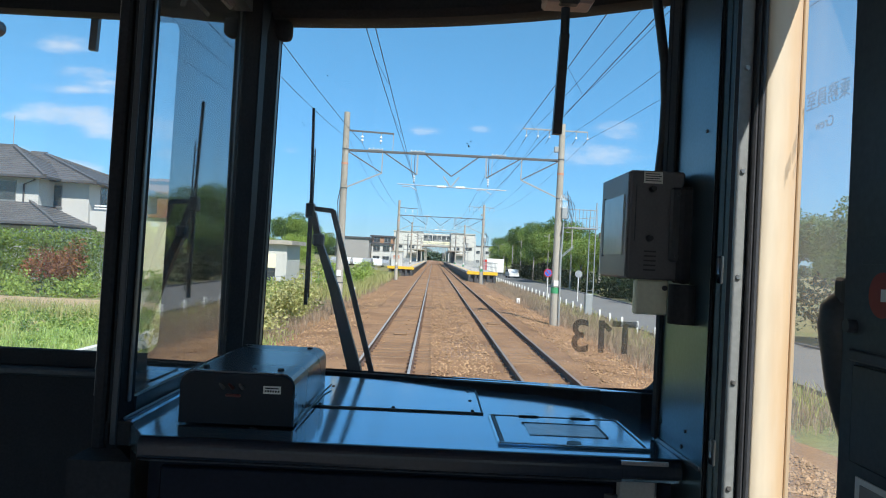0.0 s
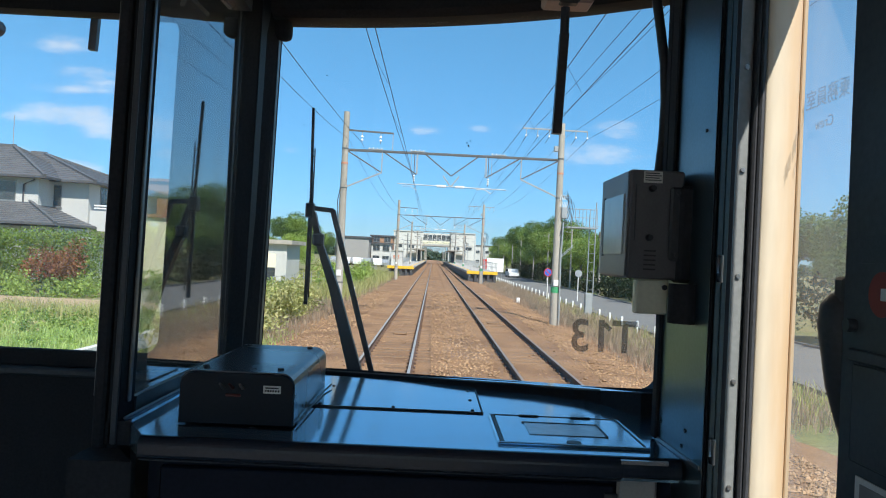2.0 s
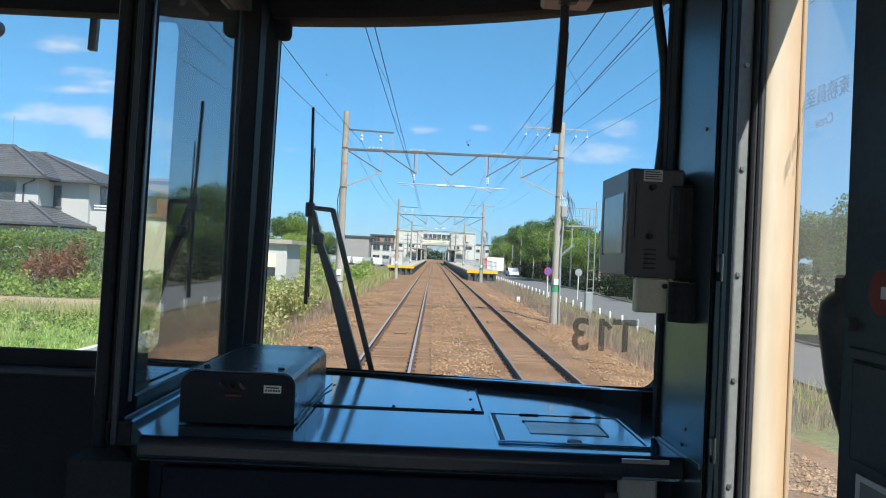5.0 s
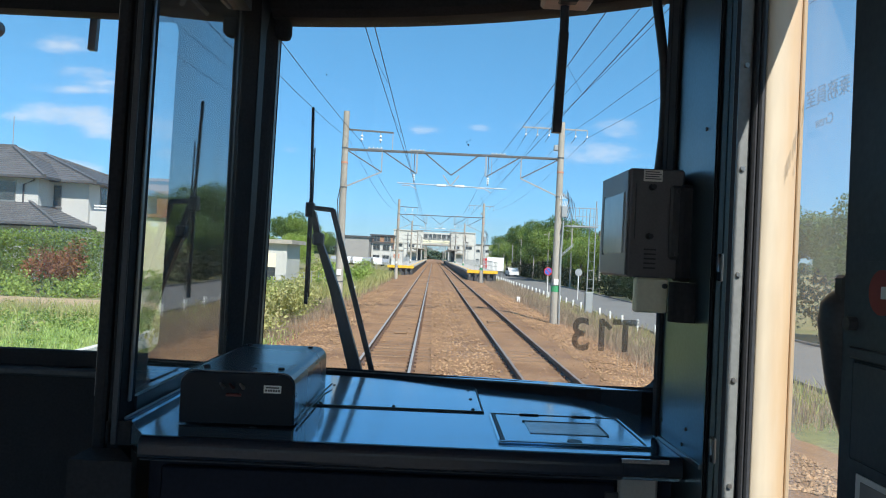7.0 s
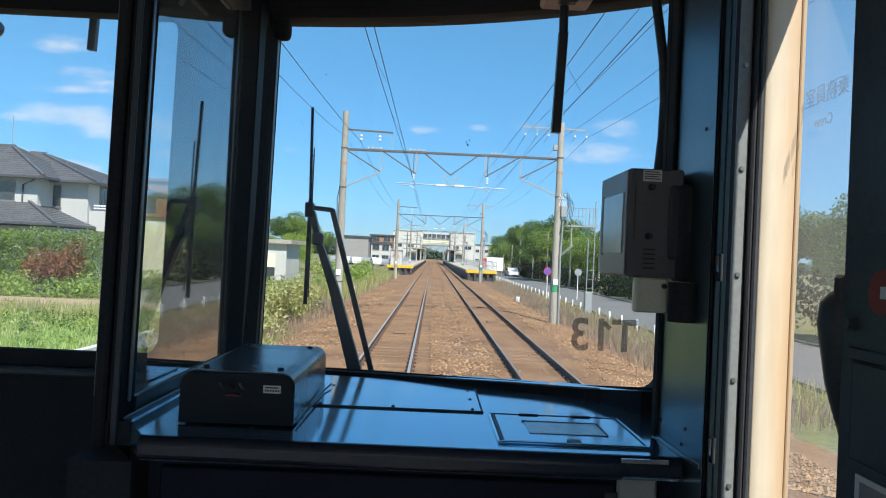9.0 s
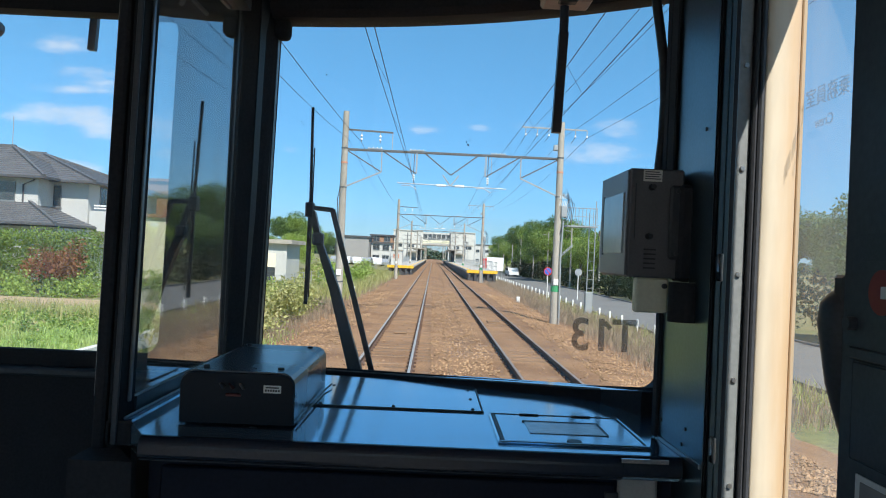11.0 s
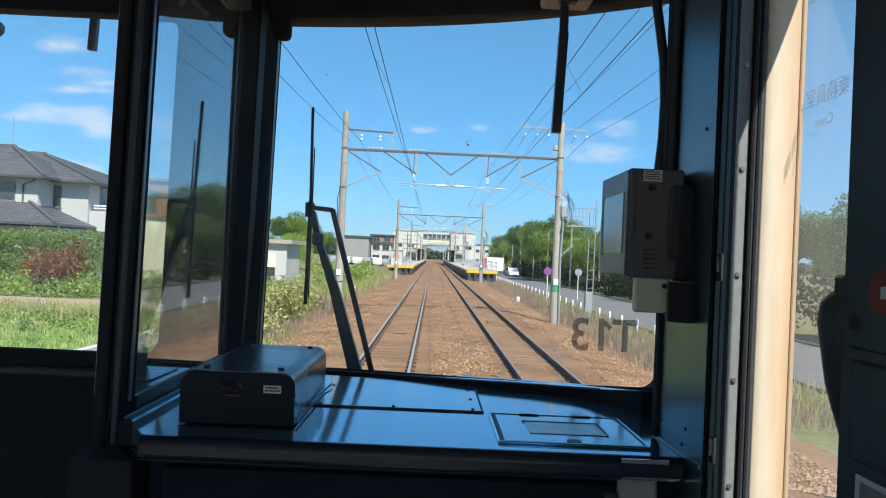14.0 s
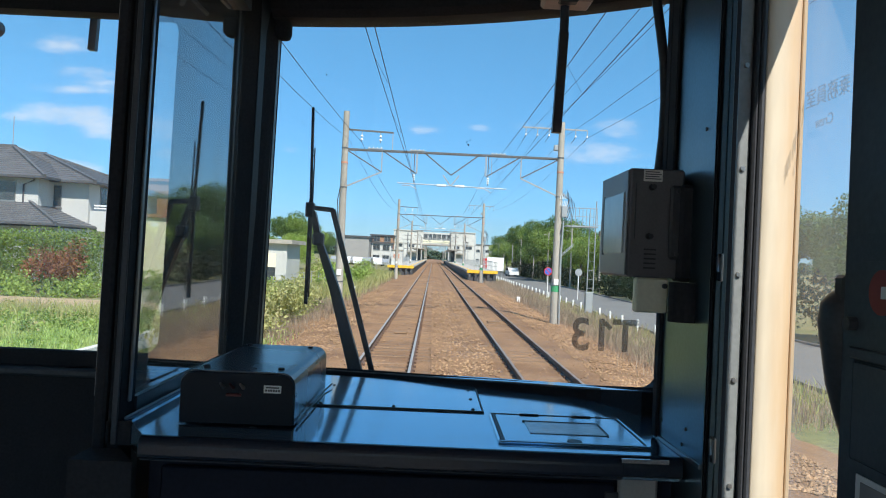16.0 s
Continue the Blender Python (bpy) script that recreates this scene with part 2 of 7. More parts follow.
M = {
    "cab_dark": mat("painted dark blue grey metal", (0.045, 0.055, 0.070), 0.45, scale=5, fine=300, bump=0.05, dist=0.002),
    "cab_black": mat("black rubber", (0.050, 0.054, 0.062), 0.45, scale=12, fine=200, bump=0.1, dist=0.002),
    "cab_wall": mat("dark cab wall panel", (0.055, 0.068, 0.080), 0.5, scale=4, fine=150, bump=0.08, dist=0.002),
    "desk": mat("dark gloss desk metal", (0.345, 0.555, 0.705), 0.10, 0.8, scale=6, fine=260, vary=0.08, bump=0.012, dist=0.001, rough_vary=0.035, stretch=(1, 4, 1)),
    "cabinet": mat("dark blue grey cabinet metal", (0.120, 0.170, 0.192), 0.32, 0.8, scale=5, fine=240, vary=0.08, bump=0.03, dist=0.001),
    "rubber": mat("matt black window rubber", (0.032, 0.034, 0.040), 0.85, scale=12, fine=200, bump=0.1, dist=0.002, spec=0.2),
    "saloon": mat("grey saloon wall laminate", (0.80, 0.78, 0.75), 0.6, scale=3, fine=80, vary=0.05, bump=0.05, dist=0.002),
    "vinyl": mat("speckled grey floor vinyl", (0.60, 0.59, 0.57), 0.6, scale=3, fine=120, vary=0.12, bump=0.05, dist=0.002),
    "carbody": mat("brushed stainless carbody", (0.45, 0.46, 0.47), 0.35, 0.8, scale=2, fine=60, vary=0.1, bump=0.05, stretch=(1, 0.1, 6)),
    "frame_paint": mat("pale grey green door frame paint", (0.215, 0.235, 0.240), 0.5, scale=5, fine=150, vary=0.1, bump=0.04, dist=0.001),
    "nosing": mat("dark gloss edge moulding", (0.021, 0.030, 0.046), 0.24, scale=6, fine=200, vary=0.1, bump=0.02, dist=0.001, spec=0.45),
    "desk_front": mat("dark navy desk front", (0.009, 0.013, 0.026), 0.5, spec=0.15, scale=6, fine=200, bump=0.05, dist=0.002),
    "box_metal": mat("grey enamelled steel", (0.10, 0.11, 0.125), 0.26, 0.5, scale=7, fine=280, vary=0.08, bump=0.03, dist=0.001),
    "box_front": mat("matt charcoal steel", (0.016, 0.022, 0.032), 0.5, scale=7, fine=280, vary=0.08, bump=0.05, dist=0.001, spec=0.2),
    "monitor": mat("charcoal grey plastic casing", (0.120, 0.121, 0.130), 0.5, scale=9, fine=350, vary=0.08, bump=0.06, dist=0.001),
    "monitor_side": mat("grey plastic bezel", (0.20, 0.21, 0.22), 0.4, scale=9, fine=350, vary=0.06, bump=0.04, dist=0.001),
    "plate_grey": mat("light grey cover plate", (0.42, 0.43, 0.42), 0.45, scale=9, fine=350, vary=0.06, bump=0.04, dist=0.001),
    "screen": mat("pale blank screen", (0.45, 0.50, 0.52), 0.15, scale=3, fine=50, vary=0.04, bump=0),
    "pale_box": mat("pale olive grey enamel", (0.72, 0.72, 0.57), 0.35, scale=6, fine=200, vary=0.06, bump=0.03, dist=0.001),
    "card": mat("pale bluish plastic card", (0.36, 0.46, 0.54), 0.18, 0.3, scale=30, fine=90, vary=0.1, bump=0.3, dist=0.002),
    "steel": mat("brushed steel", (0.42, 0.42, 0.42), 0.32, 0.9, scale=8, fine=220, vary=0.12, bump=0.05, dist=0.001, stretch=(6, 6, 1)),
    "polished": mat("bright polished glint metal", (0.85, 0.84, 0.82), 0.22, 1.0, scale=30, fine=220, vary=0.12, bump=0.05, dist=0.001),
    "dull_steel": mat("dull aluminium trim", (0.27, 0.27, 0.275), 0.35, 0.8, scale=8, fine=220, vary=0.12, bump=0.05, dist=0.001),
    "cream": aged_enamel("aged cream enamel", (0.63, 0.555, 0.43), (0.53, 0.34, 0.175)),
    "cream_trim": mat("pale cream window bead", (0.44, 0.34, 0.23), 0.5, scale=5, fine=80, vary=0.06, bump=0.04, dist=0.002, stretch=(1, 1, 0.15)),
    # the far rails' weaker reflection is put into this browner colour
    "rail_top_far": mat("dull brown rail head", (0.25, 0.215, 0.19), 0.55, 0.3, scale=3, fine=40, vary=0.15, bump=0.02, stretch=(1, 0.05, 1)),
    "ceiling": mat("brown grey ceiling laminate", (0.46, 0.335, 0.295), 0.5, scale=4, fine=120, vary=0.08, bump=0.05, dist=0.002),
    "label_white": mat("white paper sticker", (0.75, 0.75, 0.73), 0.6, scale=30, fine=300, vary=0.05, bump=0),
    "ink": mat("dark ink", (0.03, 0.03, 0.035), 0.6, vary=0.05, bump=0),
    "decal": mat("grey adhesive lettering", (0.10, 0.12, 0.13), 0.6, vary=0.05, bump=0),
    "film": thin_film("grey translucent lettering film", (0.17, 0.21, 0.24), 0.45),
    "film_faint": thin_film("faint grey lettering film", (0.12, 0.14, 0.15), 0.24),
    "sticker_red": mat("dull red sticker", (0.30, 0.035, 0.025), 0.5, vary=0.08, bump=0),
    "lamp_red": mat("unlit red lamp lens", (0.09, 0.010, 0.010), 0.3, vary=0.08, bump=0),
    "red": mat("red plastic", (0.55, 0.03, 0.02), 0.35, vary=0.08, bump=0),
    "orange": mat("orange band paint", (0.55, 0.24, 0.15), 0.6, scale=6, vary=0.12, bump=0.05),
    "glass_front": glass_mat("windscreen glass", 1.35, (0.97, 0.99, 0.98), dust=0.035),
    "glass_dusty": glass_mat("dusty centre window glass", 1.35, (0.97, 0.99, 0.98), dust=0.09),
    "glass_screen": glass_mat("partition glass", 2.8, (0.96, 1.0, 1.0), rough=0.03, dust=0.10, silver=0.24),
    "glass_side": glass_mat("side door glass", 1.4, (0.92, 0.94, 0.94), dust=0.15),
    "ballast": mat("rust brown ballast", (0.310, 0.178, 0.090), 0.9, scale=0.5, fine=26, vary=0.42, bump=1.0, dist=0.05, second=(0.165, 0.085, 0.044), second_amount=0.85),
    "stone": mat("rust dusted crushed stone", (0.380, 0.242, 0.135), 0.9, scale=0.8, fine=30, vary=0.25, bump=0.3, second=(0.16, 0.09, 0.05), second_amount=0.7, island=0.28),
    "sleeper": mat("brown stained concrete sleeper", (0.235, 0.142, 0.080), 0.85, scale=3, fine=40, vary=0.2, bump=0.4, random_tone=0.2),
    "rail_side": mat("rusty rail web", (0.115, 0.065, 0.042), 0.8, scale=4, fine=60, vary=0.3, bump=0.3),
    "rail_top": mat("polished rail head", (0.42, 0.40, 0.38), 0.5, 0.35, scale=3, fine=40, vary=0.1, bump=0.02, stretch=(1, 0.05, 1)),
    "ground": mat("weedy ground", (0.13, 0.15, 0.05), 0.95, scale=0.25, fine=7, vary=0.35, bump=0.6, dist=0.05, second=(0.27, 0.21, 0.11), second_amount=0.8),
    "lush_ground": mat("short green turf", (0.25, 0.35, 0.10), 0.95, scale=0.5, fine=14, vary=0.25, bump=0.6, dist=0.04, second=(0.33, 0.34, 0.15), second_amount=0.6),
    "white_kerb": mat("pale concrete kerb", (0.62, 0.62, 0.60), 0.8, scale=2, fine=40, vary=0.1, bump=0.2),
    "earth": mat("pale sandy earth", (0.42, 0.32, 0.20), 0.95, scale=0.6, fine=14, vary=0.2, bump=0.5, dist=0.03, second=(0.30, 0.22, 0.13), second_amount=0.6),
    "lawn": mat("bright mown grass", (0.17, 0.27, 0.05), 0.95, scale=0.3, fine=9, vary=0.25, bump=0.6, dist=0.04, second=(0.24, 0.29, 0.08), second_amount=0.6),
    "asphalt": mat("worn asphalt", (0.16, 0.16, 0.155), 0.9, scale=0.4, fine=40, vary=0.15, bump=0.3, dist=0.01),
    "concrete": mat("weathered concrete", (0.40, 0.37, 0.32), 0.85, scale=1.2, fine=30, vary=0.14, bump=0.2, dist=0.01, second=(0.24, 0.22, 0.19), second_amount=0.6, stretch=(1, 1, 0.25)),
    "galv": mat("galvanised steel", (0.36, 0.38, 0.39), 0.45, 0.25, scale=3, fine=40, vary=0.15, bump=0.05),
    "galv_dark": mat("weathered steel truss", (0.13, 0.135, 0.14), 0.6, 0.4, scale=3, fine=40, vary=0.2, bump=0.05),
    "wire": mat("dark overhead wire", (0.05, 0.05, 0.055), 0.6, vary=0.1, bump=0),
    "insulator": mat("white porcelain", (0.72, 0.74, 0.75), 0.25, vary=0.05, bump=0),
    "white_wall": mat("white rendered wall", (0.52, 0.52, 0.505), 0.85, scale=0.7, fine=25, vary=0.06, bump=0.15, dist=0.01, second=(0.42, 0.42, 0.40), second_amount=0.4, stretch=(1, 1, 0.3)),
    "station_white": mat("white station cladding", (0.56, 0.555, 0.52), 0.7, scale=0.4, fine=10, vary=0.05, bump=0.1, dist=0.01),
    "cream_wall": mat("pale yellow rendered wall", (0.80, 0.77, 0.54), 0.85, scale=0.7, fine=25, vary=0.06, bump=0.15, dist=0.01),
    "grey_wall": mat("grey cladding", (0.30, 0.29, 0.28), 0.8, scale=0.7, fine=25, vary=0.1, bump=0.15, dist=0.01),
    "brown_wall": mat("brown brick tile cladding", (0.36, 0.20, 0.12), 0.85, scale=0.7, fine=12, vary=0.18, bump=0.15, dist=0.01),
    "roof_tile": mat("dark grey glazed roof tile", (0.118, 0.120, 0.127), 0.5, scale=1.5, fine=14, vary=0.22, bump=0.3, dist=0.02, island=0.08),
    "roof_edge": mat("roof edge metal", (0.08, 0.08, 0.085), 0.5, vary=0.1, bump=0),
    "window_dark": mat("dark window pane", (0.05, 0.06, 0.07), 0.08, scale=1, fine=5, vary=0.2, bump=0, spec=0.8),
    "alu": mat("aluminium window frame", (0.30, 0.30, 0.30), 0.4, 0.6, vary=0.08, bump=0),
    "platform_top": mat("platform paving", (0.42, 0.40, 0.37), 0.85, scale=0.6, fine=20, vary=0.12, bump=0.2),
    "shade_steel": mat("dark steelwork and platform shade", (0.06, 0.06, 0.065), 0.6, vary=0.15, bump=0.1),
    "yellow": mat("yellow warning paint", (0.80, 0.47, 0.03), 0.6, scale=2, vary=0.12, bump=0.05),
    "white_paint": mat("white paint", (0.78, 0.78, 0.77), 0.5, scale=2, vary=0.06, bump=0.05),
    "blue_paint": mat("blue sign paint", (0.03, 0.12, 0.55), 0.5, scale=2, vary=0.06, bump=0),
    "green_band": mat("green band paint", (0.05, 0.32, 0.14), 0.6, vary=0.1, bump=0),
    "car_white": mat("white car paint", (0.75, 0.76, 0.77), 0.2, vary=0.03, bump=0),
    "car_blue": mat("light blue car paint", (0.16, 0.42, 0.60), 0.25, vary=0.03, bump=0),
    "pink": mat("pink sign paint", (0.72, 0.22, 0.36), 0.6, scale=2, vary=0.08, bump=0.03),
    "turquoise": mat("pale turquoise plastic", (0.30, 0.60, 0.50), 0.45, scale=3, vary=0.08, bump=0.02),
    "car_grey": mat("silver car paint", (0.42, 0.44, 0.46), 0.25, 0.4, vary=0.03, bump=0),
    "tyre": mat("tyre rubber", (0.02, 0.02, 0.02), 0.8, vary=0.1, bump=0),
    "bark": mat("grey brown bark", (0.14, 0.11, 0.085), 0.9, scale=3, fine=25, vary=0.3, bump=0.6, dist=0.03, stretch=(1, 1, 0.3)),
    "leaf_dark": leaf_mat("dark broad leaves", (0.105, 0.172, 0.052), (0.062, 0.108, 0.035)),
    # the shade under the tree canopy is put into this undergrowth colour
    "leaf_shade": leaf_mat("shade-darkened undergrowth leaves", (0.022, 0.038, 0.014), (0.014, 0.026, 0.010)),
    "leaf_mid": leaf_mat("mid green leaves", (0.185, 0.260, 0.065), (0.110, 0.175, 0.045)),
    "leaf_light": leaf_mat("yellow green leaves", (0.27, 0.36, 0.095), (0.19, 0.26, 0.065)),
    "leaf_red": leaf_mat("rust red leaves", (0.27, 0.105, 0.055), (0.16, 0.12, 0.045)),
    "lush": leaf_mat("short lush grass", (0.31, 0.42, 0.15), (0.40, 0.39, 0.19)),
    "weed": leaf_mat("weed leaves", (0.33, 0.35, 0.14), (0.41, 0.345, 0.20)),
    "dry_grass": leaf_mat("dry grass", (0.36, 0.275, 0.20), (0.27, 0.20, 0.145), glow=(1.2, 1.15, 1.1)),
    "hill": mat("far wooded hill", (0.06, 0.10, 0.06), 1.0, scale=0.02, fine=0.2, vary=0.25, bump=0),
}


# ---- mesh helpers ----
ORIGIN = {}


def thing(name, base, label, category, group="", kind=""):
    """An Empty at the base of a thing; its parts are given in world places."""
    ob = new(name)
    ob.empty_display_size = 0.1
    ob.location = base
    ORIGIN[ob] = Vector(base)
    return tagged(ob, label, category, group, kind)


def finish(name, bm, material, smooth=False):
    bmesh.ops.recalc_face_normals(bm, faces=bm.faces)
    me = bpy.data.meshes.new(name)
    for f in bm.faces:
        f.smooth = smooth
    bm.to_mesh(me)
    bm.free()
    me.materials.append(M[material])
    return me


def part(name, bm, material, parent, label="", smooth=False):
    o = ORIGIN[parent]
    bmesh.ops.translate(bm, verts=bm.verts, vec=-o)
    ob = new(name, finish(name, bm, material, smooth))
    ob.parent = parent
    ORIGIN[ob] = o
    return tagged(ob, label)


def pane(bm, material, parent, towards, label="clear glass pane"):
    """A glass pane whose face on the side of the room is the glossy one."""
    ob = part("pane", bm, material, parent, label)
    me = ob.data
    me.materials.append(CLEAR)
    for p in me.polygons:
        p.material_index = 0 if p.normal.dot(Vector(towards)) > 0.6 else 1
    ob.visible_shadow = False
    return ob


def solid(name, bm, material, label, category, kind="structure", group="", smooth=False):
    """A thing or a piece of the setting of a single mesh."""
    c = Vector((0, 0, 0))
    lo = Vector([min(v.co[i] for v in bm.verts) for i in range(3)])
    hi = Vector([max(v.co[i] for v in bm.verts) for i in range(3)])
    c = Vector(((lo.x + hi.x) / 2, (lo.y + hi.y) / 2, lo.z))
    bmesh.ops.translate(bm, verts=bm.verts, vec=-c)
    ob = new(name, finish(name, bm, material, smooth))
    ob.location = c
    ORIGIN[ob] = c
    return tagged(ob, label, category, group, kind)


def block(x0, x1, y0, y1, z0, z1, bevel=0.0, bm=None, seg=1):
    keep = bm
    bm = bmesh.new()
    bmesh.ops.create_cube(bm, size=1)
    for v in bm.verts:
        v.co = Vector((x0 + (v.co.x + 0.5) * (x1 - x0), y0 + (v.co.y + 0.5) * (y1 - y0), z0 + (v.co.z + 0.5) * (z1 - z0)))
    if bevel:
        bmesh.ops.bevel(bm, geom=bm.edges[:], offset=bevel, segments=seg, profile=0.5, affect="EDGES")
    return merge(keep, bm)


def merge(keep, bm):
    if keep is None:
        return bm
    me = bpy.data.meshes.new("tmp")
    bm.to_mesh(me)
    bm.free()
    keep.from_mesh(me)
    bpy.data.meshes.remove(me)
    return keep


def rod(p, q, r, r2=None, seg=10, bm=None):
    p, q = Vector(p), Vector(q)
    keep = bm
    bm = bmesh.new()
    d = q - p
    bmesh.ops.create_cone(bm, cap_ends=True, segments=seg, radius1=r, radius2=r if r2 is None else r2, depth=d.length)
    bm.transform(Matrix.Translation((p + q) / 2) @ d.to_track_quat("Z", "Y").to_matrix().to_4x4())
    return merge(keep, bm)


def beam(p, q, w, h, bm=None):
    """A bar of rectangular section from p to q; h is taken along the upright."""
    p, q = Vector(p), Vector(q)
    keep = bm
    d = q - p
    side = d.cross(Vector((0, 0, 1)))
    side = Vector((0, 1, 0)) if side.length < 1e-4 else side.normalized()
    up = side.cross(d).normalized()
    bm = bmesh.new()
    vs = [bm.verts.new(c + side * w / 2 * i + up * h / 2 * j) for c in (p, q) for i, j in ((-1, -1), (1, -1), (1, 1), (-1, 1))]
    for f in ((0, 1, 2, 3), (7, 6, 5, 4), (0, 4, 5, 1), (1, 5, 6, 2), (2, 6, 7, 3), (3, 7, 4, 0)):
        bm.faces.new([vs[i] for i in f])
    return merge(keep, bm)


def loft(rings, closed_ring=True, bm=None, caps=True):
    """Skins rings of equal length, in order."""
    bm = bm or bmesh.new()
    rows = [[bm.verts.new(p) for p in ring] for ring in rings]
    n = len(rows[0])
    for a, b in zip(rows, rows[1:]):
        for i in range(n if closed_ring else n - 1):
            j = (i + 1) % n
            bm.faces.new((a[i], a[j], b[j], b[i]))
    if caps and closed_ring:
        bm.faces.new(rows[0])
        bm.faces.new(rows[-1][::-1])
    return bm


def tube(points, r, seg=8, bm=None):
    pts = [Vector(p) for p in points]
    rings = []
    for i, p in enumerate(pts):
        d = (pts[min(i + 1, len(pts) - 1)] - pts[max(i - 1, 0)]).normalized()
        ref = Vector((0, 0, 1)) if abs(d.z) < 0.9 else Vector((1, 0, 0))
        a = d.cross(ref).normalized()
        b = d.cross(a)
        rings.append([p + a * math.cos(t) * r + b * math.sin(t) * r for t in [2 * math.pi * k / seg for k in range(seg)]])
    return loft(rings, bm=bm)


def rounded(x0, x1, z0, z1, r, n=5):
    """Corner points of a rounded rectangle."""
    out = []
    for cx, cz, a0 in ((x1 - r, z1 - r, 0), (x0 + r, z1 - r, 90), (x0 + r, z0 + r, 180), (x1 - r, z0 + r, 270)):
        for k in range(n + 1):
            a = radians(a0 + 90 * k / n)
            out.append((cx + r * math.cos(a), cz + r * math.sin(a)))
    return out


def mesh_of(name, verts, faces, material, smooth=False):
    me = bpy.data.meshes.new(name)
    me.from_pydata(verts, [], faces)
    me.materials.append(M[material])
    if smooth:
        me.polygons.foreach_set("use_smooth", [True] * len(me.polygons))
    me.update()
    return me


def leaf_quads(centres, outs, size, rng, flat=0.5):
    """Small bent leaves: two triangles each, turned at random but leaning outwards."""
    n = len(centres)
    nrm = outs * (1 - flat) + rng.normal(size=(n, 3)) * 0.6
    nrm /= np.linalg.norm(nrm, axis=1)[:, None] + 1e-9
    t = np.cross(nrm, rng.normal(size=(n, 3)))
    t /= np.linalg.norm(t, axis=1)[:, None] + 1e-9
    b = np.cross(nrm, t)
    s = size * rng.uniform(0.55, 1.3, n)[:, None]
    v = np.stack([centres - t * s * 0.6, centres - b * s * 0.33 + nrm * s * 0.1, centres + t * s * 0.6, centres + b * s * 0.33 + nrm * s * 0.1], axis=1).reshape(-1, 3)
    f = np.arange(4 * n).reshape(n, 4)
    return v, f


def blob_leaves(blobs, per, size, rng, low=0.55):
    """Leaves over the shells of blobs (x, y, z, rx, ry, rz)."""
    cs, os = [], []
    for x, y, z, a, b, c in blobs:
        k = int(per * (a * b + b * c + a * c) / 3)
        d = rng.normal(size=(k, 3))
        d /= np.linalg.norm(d, axis=1)[:, None]
        r = rng.uniform(low, 1.08, k)[:, None]
        cs.append(np.array((x, y, z)) + d * r * np.array((a, b, c)))
        os.append(d)
    return leaf_quads(np.concatenate(cs), np.concatenate(os), size, rng)


# ---- the driving cab ----
# Cab places are given from the eye: u across, v ahead, w up.
def K(u, v, w):
    return Vector((EYE.x + u, EYE.y + v, EYE.z + w))


def kb(u0, u1, v0, v1, w0, w1, bevel=0.0, bm=None, seg=1):
    return block(EYE.x + u0, EYE.x + u1, EYE.y + v0, EYE.y + v1, EYE.z + w0, EYE.z + w1, bevel, bm, seg)


FLOOR_W, CEIL_W = -1.20, 0.78


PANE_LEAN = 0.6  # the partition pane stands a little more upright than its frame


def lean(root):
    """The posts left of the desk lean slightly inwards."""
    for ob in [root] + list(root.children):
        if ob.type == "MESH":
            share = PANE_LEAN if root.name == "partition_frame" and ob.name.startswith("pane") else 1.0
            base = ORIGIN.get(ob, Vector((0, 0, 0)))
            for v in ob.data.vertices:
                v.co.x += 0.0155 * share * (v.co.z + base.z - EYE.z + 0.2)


def screen_v(u):
    """How far ahead the curved windscreen stands at u."""
    s = max(0.0, u + 0.32)
    return 1.462 - 0.12 * s - 0.10 * s * s


def sill_v(u):
    """How far ahead the desk ends at u."""
    s = max(0.0, u + 0.32)
    return 1.388 - 0.035 * s - 0.11 * s * s


def sill_k(u):
    """Drop of the windscreen's lower edge for each metre ahead, at u."""
    return float(np.interp(u, (-0.18, -0.055, 0.09, 0.14, 0.235, 0.28, 0.33), (0.1501, 0.1522, 0.1553, 0.1560, 0.1586, 0.1587, 0.1585)))


# floor, ceiling, closing walls; the unseen saloon is pale to bounce daylight forward
solid("floor_saloon", kb(-2.38, 0.46, -3.6, -0.45, FLOOR_W - 0.06, FLOOR_W), "vinyl", "pale speckled grey saloon floor", "floor")
solid("floor", kb(-2.38, 0.46, -0.45, 1.47, FLOOR_W - 0.06, FLOOR_W), "cab_wall", "dark grey vinyl cab floor", "floor")
solid("ceiling_saloon", kb(-2.38, 0.46, -3.6, -0.45, CEIL_W, CEIL_W + 0.05), "saloon", "grey saloon ceiling", "ceiling")
solid("ceiling", kb(-2.38, 0.46, -0.45, 1.47, CEIL_W, CEIL_W + 0.05), "ceiling", "brown grey laminate cab ceiling", "ceiling")
# unseen end wall, its opening added to let more daylight in
back = kb(-2.38, 0.46, -3.66, -3.6, FLOOR_W, -0.45)
kb(-2.38, 0.46, -3.66, -3.6, 0.60, CEIL_W, bm=back)
kb(-2.38, -1.9, -3.66, -3.6, -0.45, 0.60, bm=back)
kb(0.0, 0.46, -3.66, -3.6, -0.45, 0.60, bm=back)
solid("wall_back", back, "saloon", "grey saloon end wall with an added daylight opening", "wall")
bm = kb(-2.38, -2.32, 0.9, 1.47, FLOOR_W, CEIL_W)
kb(-2.38, -2.32, -3.6, 0.9, FLOOR_W, -0.45, bm=bm)
kb(-2.38, -2.32, -3.6, 0.9, 0.60, CEIL_W, bm=bm)
kb(-2.38, -2.32, -0.5, 0.1, -0.45, 0.60, bm=bm)
solid("wall_left", bm, "cab_wall", "dark cab side wall", "wall")

